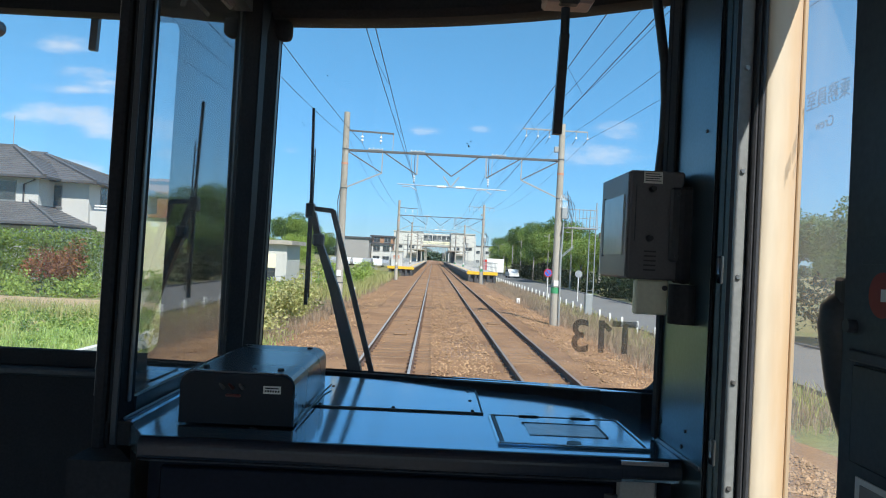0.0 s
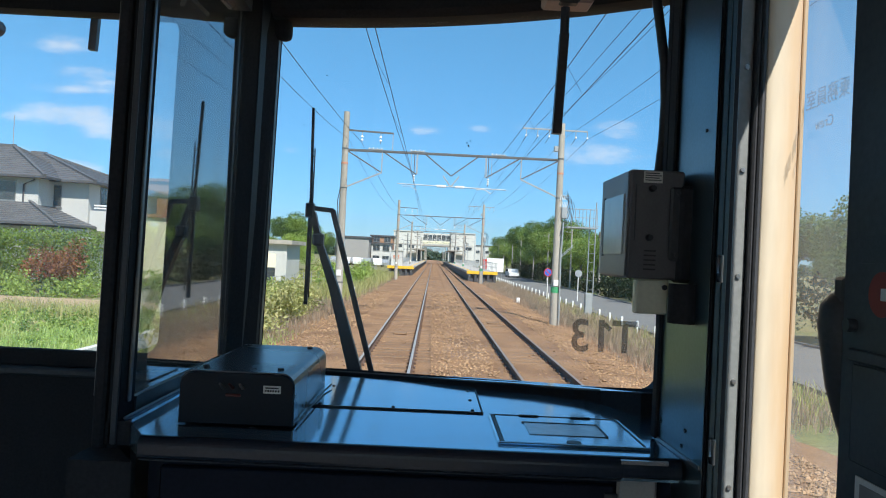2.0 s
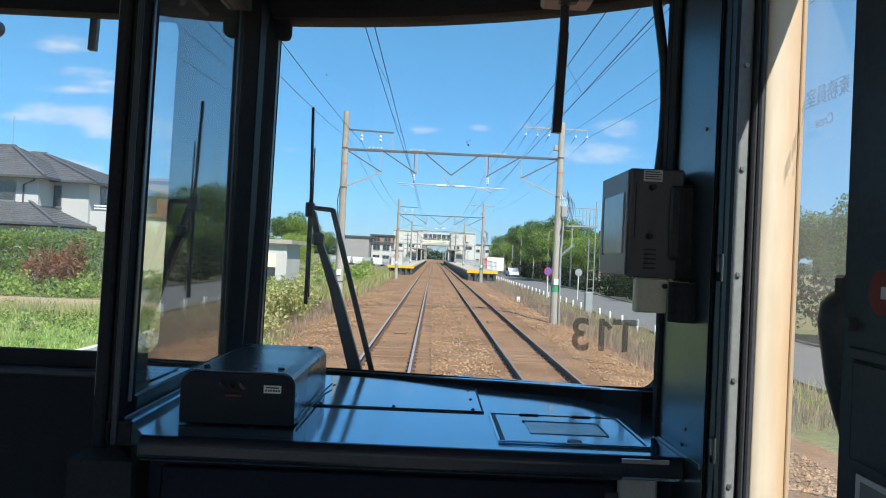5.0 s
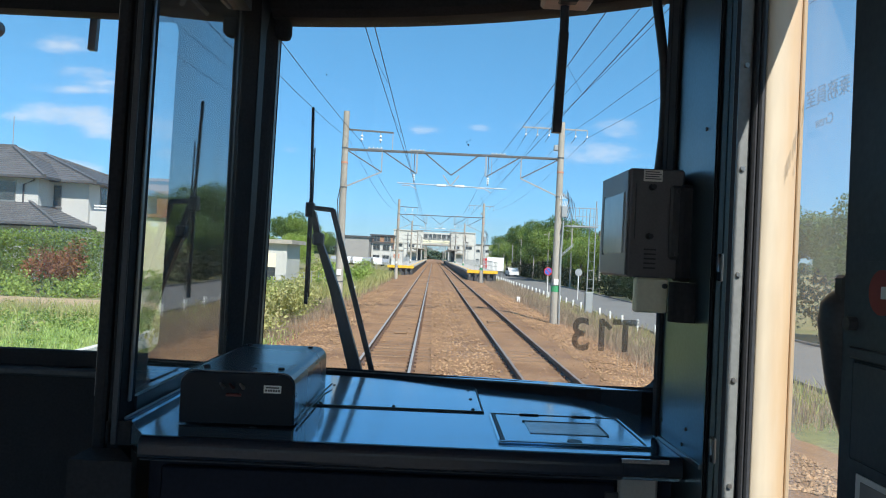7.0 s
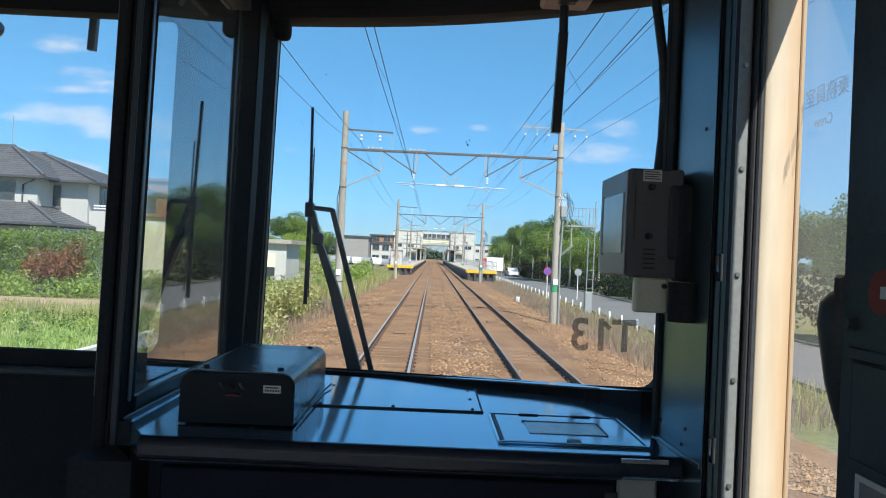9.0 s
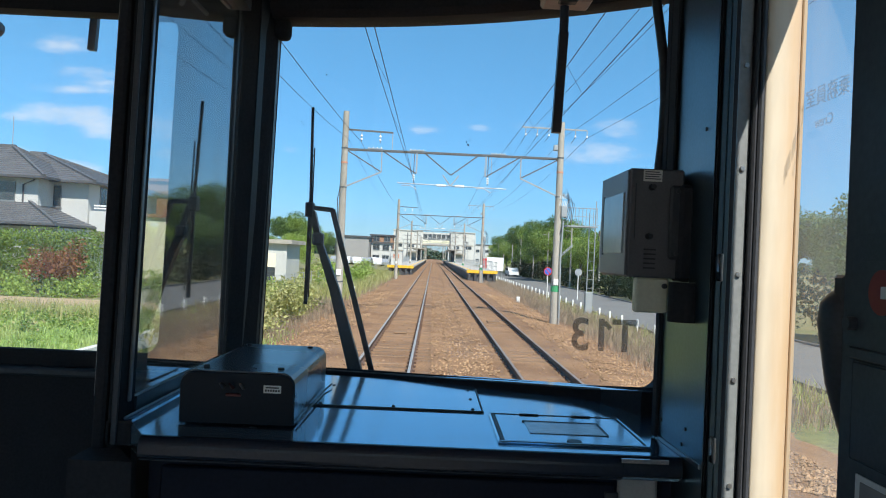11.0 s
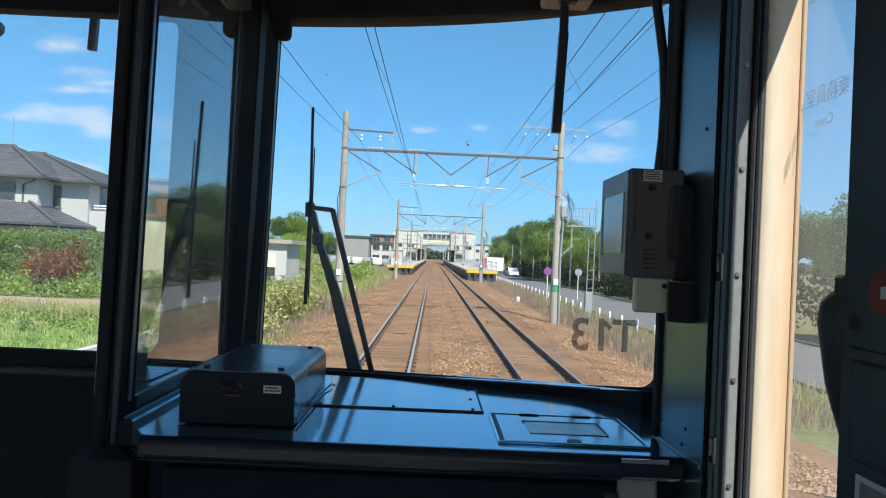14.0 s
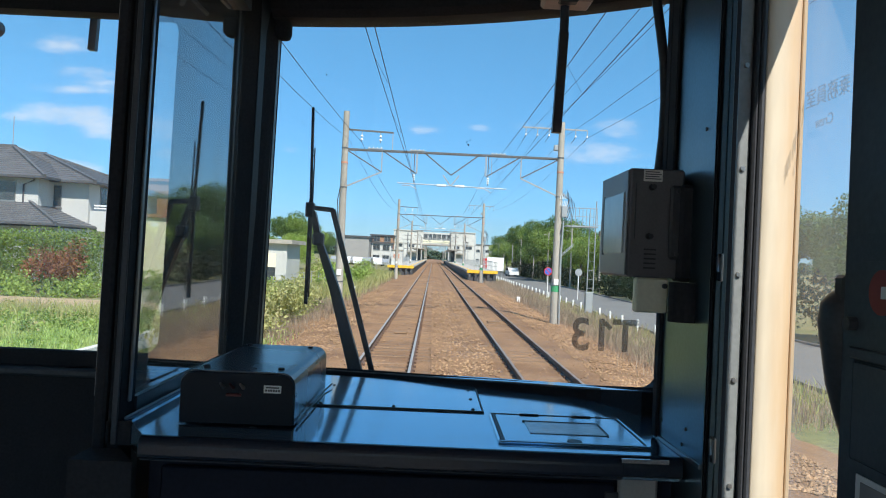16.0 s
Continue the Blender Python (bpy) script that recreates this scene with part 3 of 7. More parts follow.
# front wall with the rounded centre window
bm = bmesh.new()
hole = rounded(-1.35, -0.482, -0.207, 0.421, 0.035, 6)
outer = [(-1.39 if x < -0.92 else -0.449, -0.247 if z < 0.1 else 0.462) for x, z in hole]
ring = lambda pts, v: [K(x, v, z) for x, z in pts]
loft([ring(outer, 1.40), ring(hole, 1.40), ring(hole, 1.46), ring(outer, 1.46)], bm=bm, caps=False)
kb(-2.32, -0.365, 1.40, 1.46, FLOOR_W, -0.247, bm=bm)
kb(-2.32, -0.365, 1.40, 1.46, 0.462, CEIL_W, bm=bm)
kb(-2.32, -1.39, 1.40, 1.46, -0.247, 0.462, bm=bm)
kb(-0.449, -0.365, 1.40, 1.46, -0.247, 0.462, bm=bm)
bmesh.ops.dissolve_degenerate(bm, dist=1e-5, edges=bm.edges[:])
wf = solid("wall_front", bm, "rubber", "dark front wall with a rounded centre window", "wall")
bm = kb(-0.317, 0.46, 1.40, 1.46, FLOOR_W, -0.235)
solid("wall_front_lower", bm, "cab_wall", "dark front wall under the windscreen", "wall")
bm = bmesh.new()
hg = rounded(-1.353, -0.479, -0.21, 0.424, 0.035, 6)
hi = rounded(-1.343, -0.489, -0.20, 0.414, 0.03, 6)
loft([ring(hg, 1.394), ring(hi, 1.394), ring(hi, 1.41), ring(hg, 1.41)], bm=bm, caps=False)
win1 = solid("window_1", bm, "rubber", "wide centre front window with rounded rubber seal", "window")
bm = kb(-1.345, -0.487, 1.425, 1.431, -0.202, 0.416)
pane(bm, "glass_dusty", win1, (0, -1, 0))
part("window_ledge", kb(-1.36, -0.452, 1.372, 1.399, -0.244, -0.229, 0.004), "cab_wall", win1, "dark ledge")
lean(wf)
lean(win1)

# header over the windscreen, bowed, brown below
us = [-0.32 + 0.74 * k / 14 for k in range(15)]


def head_w(u):
    s = u + 0.30
    return (0.2965 + 0.0190 * s + 0.05 * s * s + 0.055 * s * s * s) * screen_v(u)


rings = [[K(u, 1.05, 0.52), K(u, 1.20, 0.48 + head_w(u) - 0.42), K(u, screen_v(u) - 0.055, head_w(u) + 0.030), K(u, screen_v(u) - 0.05, head_w(u) + 0.05), K(u, 1.2, CEIL_W), K(u, 1.05, CEIL_W)] for k, u in enumerate(us)]
solid("trim_header", loft([r for r in rings]), "ceiling", "brown laminate header above the windscreen", "trim", smooth=False)
rings = [[K(u, screen_v(u) - 0.06, head_w(u) + 0.034), K(u, screen_v(u) - 0.05, head_w(u) + 0.010), K(u, screen_v(u) - 0.03, head_w(u)), K(u, screen_v(u) + 0.03, head_w(u)), K(u, screen_v(u) + 0.03, CEIL_W), K(u, screen_v(u) - 0.06, CEIL_W)] for u in us]
solid("trim_header_seal", loft(rings), "rubber", "black stepped seal along the windscreen top", "trim")
bm = kb(-2.32, -0.32, 1.18, 1.40, 0.47, CEIL_W, 0.01)
solid("trim_header_left", bm, "cab_wall", "dark header box above the centre window", "trim")
# two diagonal lamp streaks, drawn as thin bright strips
for du, dv in ((-0.375, 1.14), (-0.33, 1.10)):
    solid("trim_strip", beam(K(du - 0.02, dv, 0.385), K(du + 0.012, dv + 0.04, 0.355), 0.006, 0.004), "dull_steel", "thin bright strip for a lamp streak under the header", "trim")

# windscreen
bm = bmesh.new()
outer = [[K(u, screen_v(u) + t, w) for (t, w) in ((0, -0.235), (0, head_w(u) + 0.01), (0.007, head_w(u) + 0.01), (0.007, -0.235))] for u in us]
loft(outer, bm=bm)
bm2 = bmesh.new()
loft([[K(u, v, w) for v, w in ((sill_v(u) - 0.03, -0.26), (sill_v(u) - 0.03, -0.222), (sill_v(u) - 0.008, -sill_k(u) * (sill_v(u) - 0.008)), (screen_v(u) + 0.03, -sill_k(u) * (screen_v(u) + 0.03) - 0.001), (screen_v(u) + 0.03, -0.26))] for u in us], bm=bm2)
win2 = solid("window_2", bm2, "rubber", "curved windscreen in a black rubber seal", "window")
pane(bm, "glass_front", win2, (0, -1, 0), "clear curved windscreen glass")
bm = bmesh.new()
for k in range(6):
    a0, a1 = radians(90 * k / 6), radians(90 * (k + 1) / 6)
    c = K(0.367, screen_v(0.375), -0.1800)
    pts = [c + Vector((0.036 * math.sin(a), 0, -0.036 * math.cos(a))) for a in (a0, a1)] + [c + Vector((0.06, 0, -0.06))]
    v0 = [bm.verts.new(p + Vector((0, -0.02, 0))) for p in pts]
    v1 = [bm.verts.new(p + Vector((0, 0.02, 0))) for p in pts]
    bm.faces.new(v0)
    bm.faces.new(v1[::-1])
    for i in range(3):
        bm.faces.new((v0[i], v0[(i + 1) % 3], v1[(i + 1) % 3], v1[i]))
part("corner_seal", bm, "rubber", win2)
for nm, u0, u1, v0, v1, mt in (("side_seal", 0.400, 0.43, 1.30, 1.345, "rubber"),):
    part(nm, kb(u0, u1, v0, v1, -0.235, 0.50, 0.003), mt, win2)

# carriage body round the cab, its frame and wheels
car = thing("carriage_body", (0, -1.0, 0.0), "stainless steel carriage end on steel wheels", "carriage", kind="structure")
rings = []
for y in (-3.75, 1.44):
    rings.append([Vector((x, y, z)) for x, z in ((-1.45, 3.165), (1.42, 3.165), (1.40, 3.32), (1.15, 3.50), (0.6, 3.60), (0, 3.63), (-0.6, 3.60), (-1.15, 3.50), (-1.43, 3.32))])
part("roof", loft(rings), "carbody", car)
part("underframe", block(-1.40, 1.37, -3.7, 1.46, 0.78, 1.065, 0.02), "shade_steel", car)
part("skirt", block(-1.2, 1.17, 1.1, 1.5, 0.35, 0.77, 0.04), "shade_steel", car)
for y in (-0.6, -2.7):
    part("axle", rod((-0.75, y, 0.43), (0.75, y, 0.43), 0.08, seg=12), "shade_steel", car)
    for s in (-1, 1):
        w = part("wheel", rod((s * 0.53, y, 0.431), (s * 0.60, y, 0.431), 0.43, seg=28), "galv_dark", car)
        part("axle_box", block(s * 0.75 - 0.12, s * 0.75 + 0.12, y - 0.18, y + 0.18, 0.28, 0.77, 0.03), "shade_steel", car)
for s in (-1, 1):
    part("side_frame", block(s * 0.75 - 0.08, s * 0.75 + 0.08, -3.3, 0.0, 0.52, 0.70, 0.03), "shade_steel", car)

# writing on the windscreen, to be read from outside
def letters(text, size, m, material, name, label, parent, depth=0.0004, bold=0.0):
    cu = bpy.data.curves.new(name, "FONT")
    cu.body, cu.size, cu.extrude, cu.offset = text, size, depth, bold
    tmp = bpy.data.objects.new("tmp", cu)
    scene.collection.objects.link(tmp)
    dg = bpy.context.evaluated_depsgraph_get()
    me = bpy.data.meshes.new_from_object(tmp.evaluated_get(dg))
    bpy.data.objects.remove(tmp)
    me.transform(Matrix.Translation(-ORIGIN[parent]) @ m)
    me.materials.clear()
    me.materials.append(M[material])
    ob = new(name, me)
    ob.parent = parent
    ORIGIN[ob] = ORIGIN[parent]
    return tagged(ob, label)


m = Matrix.Translation(K(0.3695, screen_v(0.305) + 0.012, -0.153)) @ Euler((radians(90), 0, radians(180))).to_matrix().to_4x4() @ Matrix.Diagonal((0.95, 1, 1, 1))
letters("T13", 0.080, m, "film", "lettering", "grey letters T13 reversed on the glass", win2, bold=0.0014)

part("lettering", beam(K(0.3095, screen_v(0.305) + 0.012, -0.1035), K(0.3205, screen_v(0.305) + 0.012, -0.1145), 0.0008, 0.0085), "film", win2, "grey stroke of the lettering")

# corner post and partition of glass beside the desk
post = thing("partition_frame", K(-0.37, 0.92, FLOOR_W), "dark metal frame holding a tall glass partition", "partition", kind="structure")
part("post", kb(-0.386, -0.372, 0.895, 0.948, FLOOR_W, CEIL_W, 0.003), "rubber", post)
part("post", kb(-0.371, -0.358, 0.900, 0.950, FLOOR_W, CEIL_W, 0.003), "rubber", post)
part("cover_strip", kb(-0.3648, -0.3575, 0.8965, 0.8998, -0.235, CEIL_W, 0.001), "cab_dark", post, "grey cover strip")
part("bead", kb(-0.3575, -0.3545, 0.922, 0.930, -0.19, CEIL_W, 0.001), "dull_steel", post, "thin dull aluminium bead")
part("bead", kb(-0.3875, -0.3865, 0.90, 0.906, -0.18, CEIL_W), "dull_steel", post, "thin dull aluminium bead")
part("bead", kb(-0.3875, -0.3865, 0.918, 0.923, -0.18, CEIL_W), "dull_steel", post, "thin dull aluminium bead")
part("bottom_rail", kb(-0.372, -0.342, 0.905, 1.335, -0.235, -0.2075, 0.005, seg=3), "desk", post, "glossy dark bottom rail", smooth=False)
part("rail_bead", kb(-0.3545, -0.3515, 0.907, 1.335, -0.2075, -0.2045, 0.001), "dull_steel", post, "thin bright bead")
part("rail_end", kb(-0.373, -0.341, 0.9000, 0.9045, -0.2365, -0.2085, 0.002), "rubber", post)
part("bottom_seal", kb(-0.364, -0.356, 0.95, 1.335, -0.2075, -0.188), "cab_black", post)
part("top_rail", kb(-0.375, -0.345, 0.95, 1.335, 0.412, 0.47), "cab_black", post)
pane(kb(-0.3625, -0.3595, 0.949, 1.378, -0.19, 0.413), "glass_screen", post, (1, 0, 0), "clear reflective glass pane")
part("kick_panel", kb(-0.38, -0.352, 0.952, 1.39, FLOOR_W, -0.237), "cab_wall", post)
part("foot_panel", loft([[K(u, v, w) for u, v in ((-0.386, 0.894), (-0.3505, 0.894), (-0.3165, 0.841), (-0.386, 0.841))] for w in (FLOOR_W, -0.2385)]), "rubber", post)
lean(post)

pil = thing("pillar", K(-0.33, 1.36, FLOOR_W), "black window pillar with thin metal beads", "pillar", kind="structure")
# the pillar runs obliquely from the partition to the edge of the windscreen
def oblique(a, b, depth, w0, w1):
    p, q = Vector((-0.3618, 1.372, 0)), Vector((-0.318, 1.470, 0))
    d = q - p
    nrm = Vector((-d.y, d.x, 0)).normalized()
    pts = [p + d * a - nrm * depth, p + d * b - nrm * depth, p + d * b + nrm * 0.012, p + d * a + nrm * 0.012]
    return loft([[K(c.x, c.y, w) for c in pts] for w in (w0, w1)])


part("core", oblique(0.0, 1.0, 0.0, FLOOR_W, CEIL_W), "rubber", pil)
part("bead", oblique(0.40, 0.55, 0.0022, -0.24, 0.47), "cab_dark", pil, "dull grey metal strip")
part("cover_strip", oblique(0.56, 0.86, 0.0012, -0.24, 0.47), "cab_dark", pil)
part("bead", oblique(0.89, 0.94, 0.0022, -0.24, 0.47), "dull_steel", pil, "dull grey metal bead")
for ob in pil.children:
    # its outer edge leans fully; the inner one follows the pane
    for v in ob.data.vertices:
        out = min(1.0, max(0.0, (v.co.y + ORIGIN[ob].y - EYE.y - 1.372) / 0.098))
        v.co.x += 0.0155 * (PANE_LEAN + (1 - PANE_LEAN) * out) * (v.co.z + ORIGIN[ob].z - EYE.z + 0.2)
bl = thing("blind_bracket", K(-0.309, 1.46, 0.40), "black rounded blind bracket at the top of the pillar", "bracket")
part("end_cap", kb(-0.325, -0.289, 1.445, 1.480, 0.398, 0.438, 0.012, seg=3), "rubber", bl, smooth=True)
part("stem", kb(-0.318, -0.296, 1.45, 1.475, 0.43, 0.50, 0.004), "rubber", bl)

# hanging stub outside the centre window and the dark rod over the windscreen
st = thing("window_stub", K(-0.68, 1.49, 0.33), "short black wiper stub outside the centre window", "wiper")
part("blade", beam(K(-0.672, 1.478, 0.365), K(-0.669, 1.478, 0.43), 0.013, 0.014), "cab_black", st)
part("hub", rod(K(-0.862, 1.465, 0.40), K(-0.862, 1.49, 0.40), 0.016), "cab_black", st)
ob = thing("sun_visor_rod", K(0.182, 1.15, 0.19), "black hanging rod on a brown ceiling bracket", "visor")
part("rod", beam(K(0.176, 1.15, 0.194), K(0.181, 1.15, 0.345), 0.0135, 0.0135), "cab_black", ob)
part("neck", rod(K(0.181, 1.15, 0.34), K(0.181, 1.15, 0.40), 0.0068), "cab_dark", ob)
part("bracket", kb(0.146, 0.219, 1.12, 1.17, 0.385, 0.53, 0.004), "ceiling", ob, "brown bracket")
part("collar", kb(0.166, 0.198, 1.118, 1.14, 0.383, 0.45, 0.004), "cab_black", ob)

# desk
desk = thing("corner_desk", K(-0.03, 1.1, FLOOR_W), "glossy dark blue metal corner desk under the windscreen", "desk")
top = [(-0.3105, 0.8500), (0.2835, 0.8500), (0.2835, 0.940), (0.395, 1.30), (0.36, 1.31), (0.24, 1.338), (0.09, 1.362), (-0.16, 1.37), (-0.352, 1.372), (-0.352, 0.915)]
part("worktop", loft([[K(x, y, w) for x, y in top] for w in (-0.2375, -0.2100)]), "desk", desk, "glossy dark blue worktop")


def bullnose(u0, u1, v0, v1, w0, w1):
    """A rounded front edge: its section bulges towards v0."""
    section = [(v1, w1)] + [(v0 + 0.011 - 0.011 * math.sin(radians(a)), w1 - 0.011 + 0.011 * math.cos(radians(a))) for a in (0, 15, 30, 45, 60, 75, 90)]
    section += [(v0 + 0.006 - 0.006 * math.cos(radians(a)), w0 + 0.006 - 0.006 * math.sin(radians(a))) for a in (0, 30, 60, 90)] + [(v1, w0)]
    return loft([[K(u, v, w) for v, w in section] for u in (u0, u1)])


part("nosing", bullnose(-0.3110, 0.218, 0.8385, 0.8497, -0.2350, -0.2100), "nosing", desk, "dark gloss rounded front edge", smooth=False)
part("nosing", bullnose(0.2182, 0.2835, 0.8385, 0.8497, -0.2330, -0.2100), "nosing", desk, "dark gloss rounded front edge")
# the sun glint on the edge is drawn as a bright metal strip
part("nosing_wear", beam(K(0.216, 0.8398, -0.2140), K(0.268, 0.8398, -0.2140), 0.0035, 0.0045), "polished", desk, "bright strip for the sun glint on the edge")
part("nosing_lip", kb(-0.3105, 0.2180, 0.8435, 0.8475, -0.2368, -0.2351, 0.0006), "cab_dark", desk)
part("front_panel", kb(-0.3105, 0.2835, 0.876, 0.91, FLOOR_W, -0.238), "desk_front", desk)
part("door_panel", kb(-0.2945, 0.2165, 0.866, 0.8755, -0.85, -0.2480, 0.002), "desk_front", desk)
part("door_hinge", kb(0.2050, 0.2200, 0.8625, 0.8658, -0.2640, -0.2560, 0.0008), "cab_black", desk)
part("side_cover", kb(0.2205, 0.2660, 0.868, 0.8755, -0.60, -0.2385, 0.003), "plate_grey", desk, "grey cover plate")
part("side_cover_screw", rod(K(0.2470, 0.8679, -0.268), K(0.2470, 0.8668, -0.268), 0.0016, seg=8), "steel", desk)
# an added black rise; its reflection makes the desk's back corner dark
def cover_section(u):
    d = float(np.interp(u, (-0.32, -0.15, -0.05, 0.04, 0.083, 0.167, 0.243, 0.270, 0.290, 0.310, 0.330, 0.360, 0.395), (0.045, 0.057, 0.070, 0.096, 0.106, 0.117, 0.138, 0.170, 0.230, 0.270, 0.210, 0.100, 0.030)))
    v1 = sill_v(u) - 0.004
    w1 = -sill_k(u) * (v1 - d) - 0.006
    return [K(u, v1 - d, -0.2106), K(u, v1 - d + 0.001, w1 - 0.001), K(u, v1 - d + 0.004, w1), K(u, v1, -sill_k(u) * v1 - 0.006), K(u, v1, -0.2106)]


spans = [-0.33 + 0.72 * k / 40 for k in range(41)]
cover = part("duct_cover", loft([cover_section(u) for u in spans]), "rubber", desk, "matt black rise added along the sill")
part("bead", tube([cover_section(u)[2] + Vector((0, 0.003, 0.0006)) for u in spans[:-7]], 0.0011, 6), "dull_steel", cover, "thin bright bead")
# access plate with screws
hat = part("access_plate", kb(-0.30, 0.076, 1.048, 1.30, -0.2096, -0.2078, 0.0008), "desk", desk)
part("plate_joint", kb(-0.30, 0.0785, 1.0455, 1.0475, -0.2098, -0.2077), "cab_black", desk)
part("plate_joint", kb(0.0765, 0.078, 1.048, 1.225, -0.2098, -0.2077), "cab_black", desk)
for u, v in ((-0.145, 1.056), (-0.045, 1.056), (0.064, 1.056), (0.064, 1.13), (0.064, 1.205), (-0.145, 1.2)):
    part("screw", rod(K(u, v, -0.2077), K(u, v, -0.2065), 0.0028, 0.002, 10), "cab_black", hat)
# lid with a recessed frame
lid = part("hatch_lid", kb(0.092, 0.254, 0.884, 1.030, -0.2096, -0.2075, 0.0008), "desk", desk)
for a in ((0.084, 0.260, 0.8765, 0.8805), (0.084, 0.260, 1.0325, 1.0355), (0.084, 0.0875, 0.881, 1.032), (0.2565, 0.260, 0.881, 1.032)):
    part("lid_frame", kb(*a, -0.2098, -0.2066, 0.0010), "desk", desk, "low raised rim")
for a in ((0.0880, 0.2560, 0.8810, 0.8832), (0.088, 0.2560, 1.0305, 1.0320), (0.0880, 0.0912, 0.8835, 1.030), (0.2545, 0.2562, 0.8835, 1.03)):
    part("lid_gap", kb(*a, -0.2098, -0.2071), "cab_black", desk)
part("card", kb(0.126, 0.219, 0.924, 0.988, -0.2073, -0.2066), "card", lid, "pale wrinkled plastic card holder")
for a in ((0.124, 0.221, 0.9885, 0.9915), (0.219, 0.2213, 0.924, 0.9885)):
    part("card_edge", kb(*a, -0.2073, -0.2060), "cab_black", lid)
bm = bmesh.new()
bmesh.ops.create_cone(bm, cap_ends=True, segments=20, radius1=0.0085, radius2=0.0085, depth=0.0012)
bm.transform(Matrix.Translation(K(0.1735, 0.8905, -0.2071)))
part("finger_hole", bm, "cab_black", lid)
for u in (0.125, 0.195):
    part("hinge", kb(u, u + 0.026, 1.029, 1.035, -0.2073, -0.2058, 0.0006), "cab_black", lid)

# instrument box on the desk
eq = thing("instrument_box", K(-0.22, 1.04, -0.2078), "grey steel instrument box standing on the desk", "box")
prof = [(-0.291, -0.2078), (-0.156, -0.2078), (-0.156, -0.166)] + [(-0.156 - 0.016 + 0.016 * math.cos(radians(a)), -0.166 + 0.016 * math.sin(radians(a)) + 0.004) for a in (10, 30, 50, 70, 90)] + \
       [(-0.291 + 0.016 + 0.016 * math.cos(radians(a)), -0.166 + 0.016 * math.sin(radians(a)) + 0.004) for a in (90, 110, 130, 150, 170)] + [(-0.291, -0.166)]
bm = loft([[K(x, v, z) for x, z in prof] for v in (0.912, 1.176)])
part("housing", bm, "box_metal", eq)
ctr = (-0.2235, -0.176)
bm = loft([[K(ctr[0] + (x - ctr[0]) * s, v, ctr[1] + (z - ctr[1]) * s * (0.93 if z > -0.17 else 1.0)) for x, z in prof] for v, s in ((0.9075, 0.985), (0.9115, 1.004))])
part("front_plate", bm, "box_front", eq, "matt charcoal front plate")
for u, w, mt in ((-0.239, -0.165, "steel"), (-0.228, -0.165, "lamp_red"), (-0.216, -0.165, "steel")):
    part("switch", rod(K(u, 0.9072, w), K(u - 0.002, 0.898, w + 0.006), 0.0022, 0.0014, 8), mt, eq)
part("lamp_slot", kb(-0.236, -0.218, 0.9045, 0.907, -0.175, -0.1715, 0.0008), "lamp_red", eq, "dim red lamp window")
pl = part("name_plate", kb(-0.1920, -0.1715, 0.9055, 0.907, -0.1695, -0.1605), "label_white", eq, "small white label")
for k in range(6):
    part("text_bar", kb(-0.1900 + 0.003 * k, -0.1880 + 0.003 * k, 0.9050, 0.9054, -0.1675, -0.1652), "ink", pl)
part("text_bar", kb(-0.1895, -0.174, 0.9050, 0.9054, -0.1637, -0.1622), "ink", pl)
for u, v in ((-0.268, 0.935), (-0.178, 0.935), (-0.268, 1.155), (-0.178, 1.155)):
    part("screw", rod(K(u, v, -0.1465), K(u, v, -0.1435), 0.0045, 0.0035, 10), "cab_black", eq, smooth=False)
cb = thing("box_cable", K(-0.15, 1.05, -0.2078), "thin black cable beside the instrument box", "cable")
part("cable", tube([K(-0.1535, 0.915, -0.2055), K(-0.1520, 1.05, -0.2055), K(-0.1512, 1.14, -0.2050), K(-0.147, 1.185, -0.203)], 0.0013), "cab_black", cb)

# right-hand cabinet, frames, cream pillar and side wall
cab = thing("equipment_cabinet", K(0.30, 1.1, FLOOR_W), "tall dark glossy metal equipment cabinet", "cabinet", kind="structure")
# its wide face stands along the cab
face = [(0.2838, 0.940), (0.2885, 0.795), (0.3045, 0.838), (0.330, 0.845), (0.330, 0.94)]
part("body", loft([[K(u, v, w) for u, v in face] for w in (FLOOR_W, CEIL_W)]), "cabinet", cab)
part("edge_strip", kb(0.2795, 0.2845, 0.934, 0.950, -0.208, CEIL_W, 0.001), "rubber", cab)
part("edge_strip", kb(0.2800, 0.2836, 0.908, 0.9335, 0.10, CEIL_W, 0.0015), "rubber", cab)
part("foot_strip", loft([[K(u, v, w) for u, v in ((0.2822, 0.940), (0.2865, 0.800), (0.2883, 0.800), (0.2838, 0.940))] for w in (-0.2095, -0.2050)]), "dull_steel", cab)
for a, b, mt in ((0.3040, 0.3070, "rubber"), (0.3075, 0.3135, "cabinet"), (0.3140, 0.3195, "cabinet"), (0.3200, 0.3255, "rubber")):
    part("profile", kb(a, b, 0.830 if mt == "cabinet" else 0.8335, 0.847, FLOOR_W, CEIL_W, 0.0008), mt, cab)
for v, w in ((0.820, 0.15), (0.922, 0.10), (0.925, -0.185), (0.845, -0.178), (0.855, -0.197)):
    u = 0.2838 + (0.940 - v) * 0.0324
    part("screw", rod(K(u, v, w), K(u - 0.0014, v, w), 0.002, seg=8), "cab_black", cab)
for w, s in ((0.002, 0.03), (-0.195, 0.028)):
    lt = part("latch", kb(0.3085, 0.3120, 0.820, 0.8295, w - s / 2, w + s / 2, 0.001), "steel", cab, "small bright latch")
    part("latch_hook", rod(K(0.3065, 0.823, w - 0.005), K(0.3078, 0.827, w + 0.012), 0.0020, seg=8), "steel", lt)
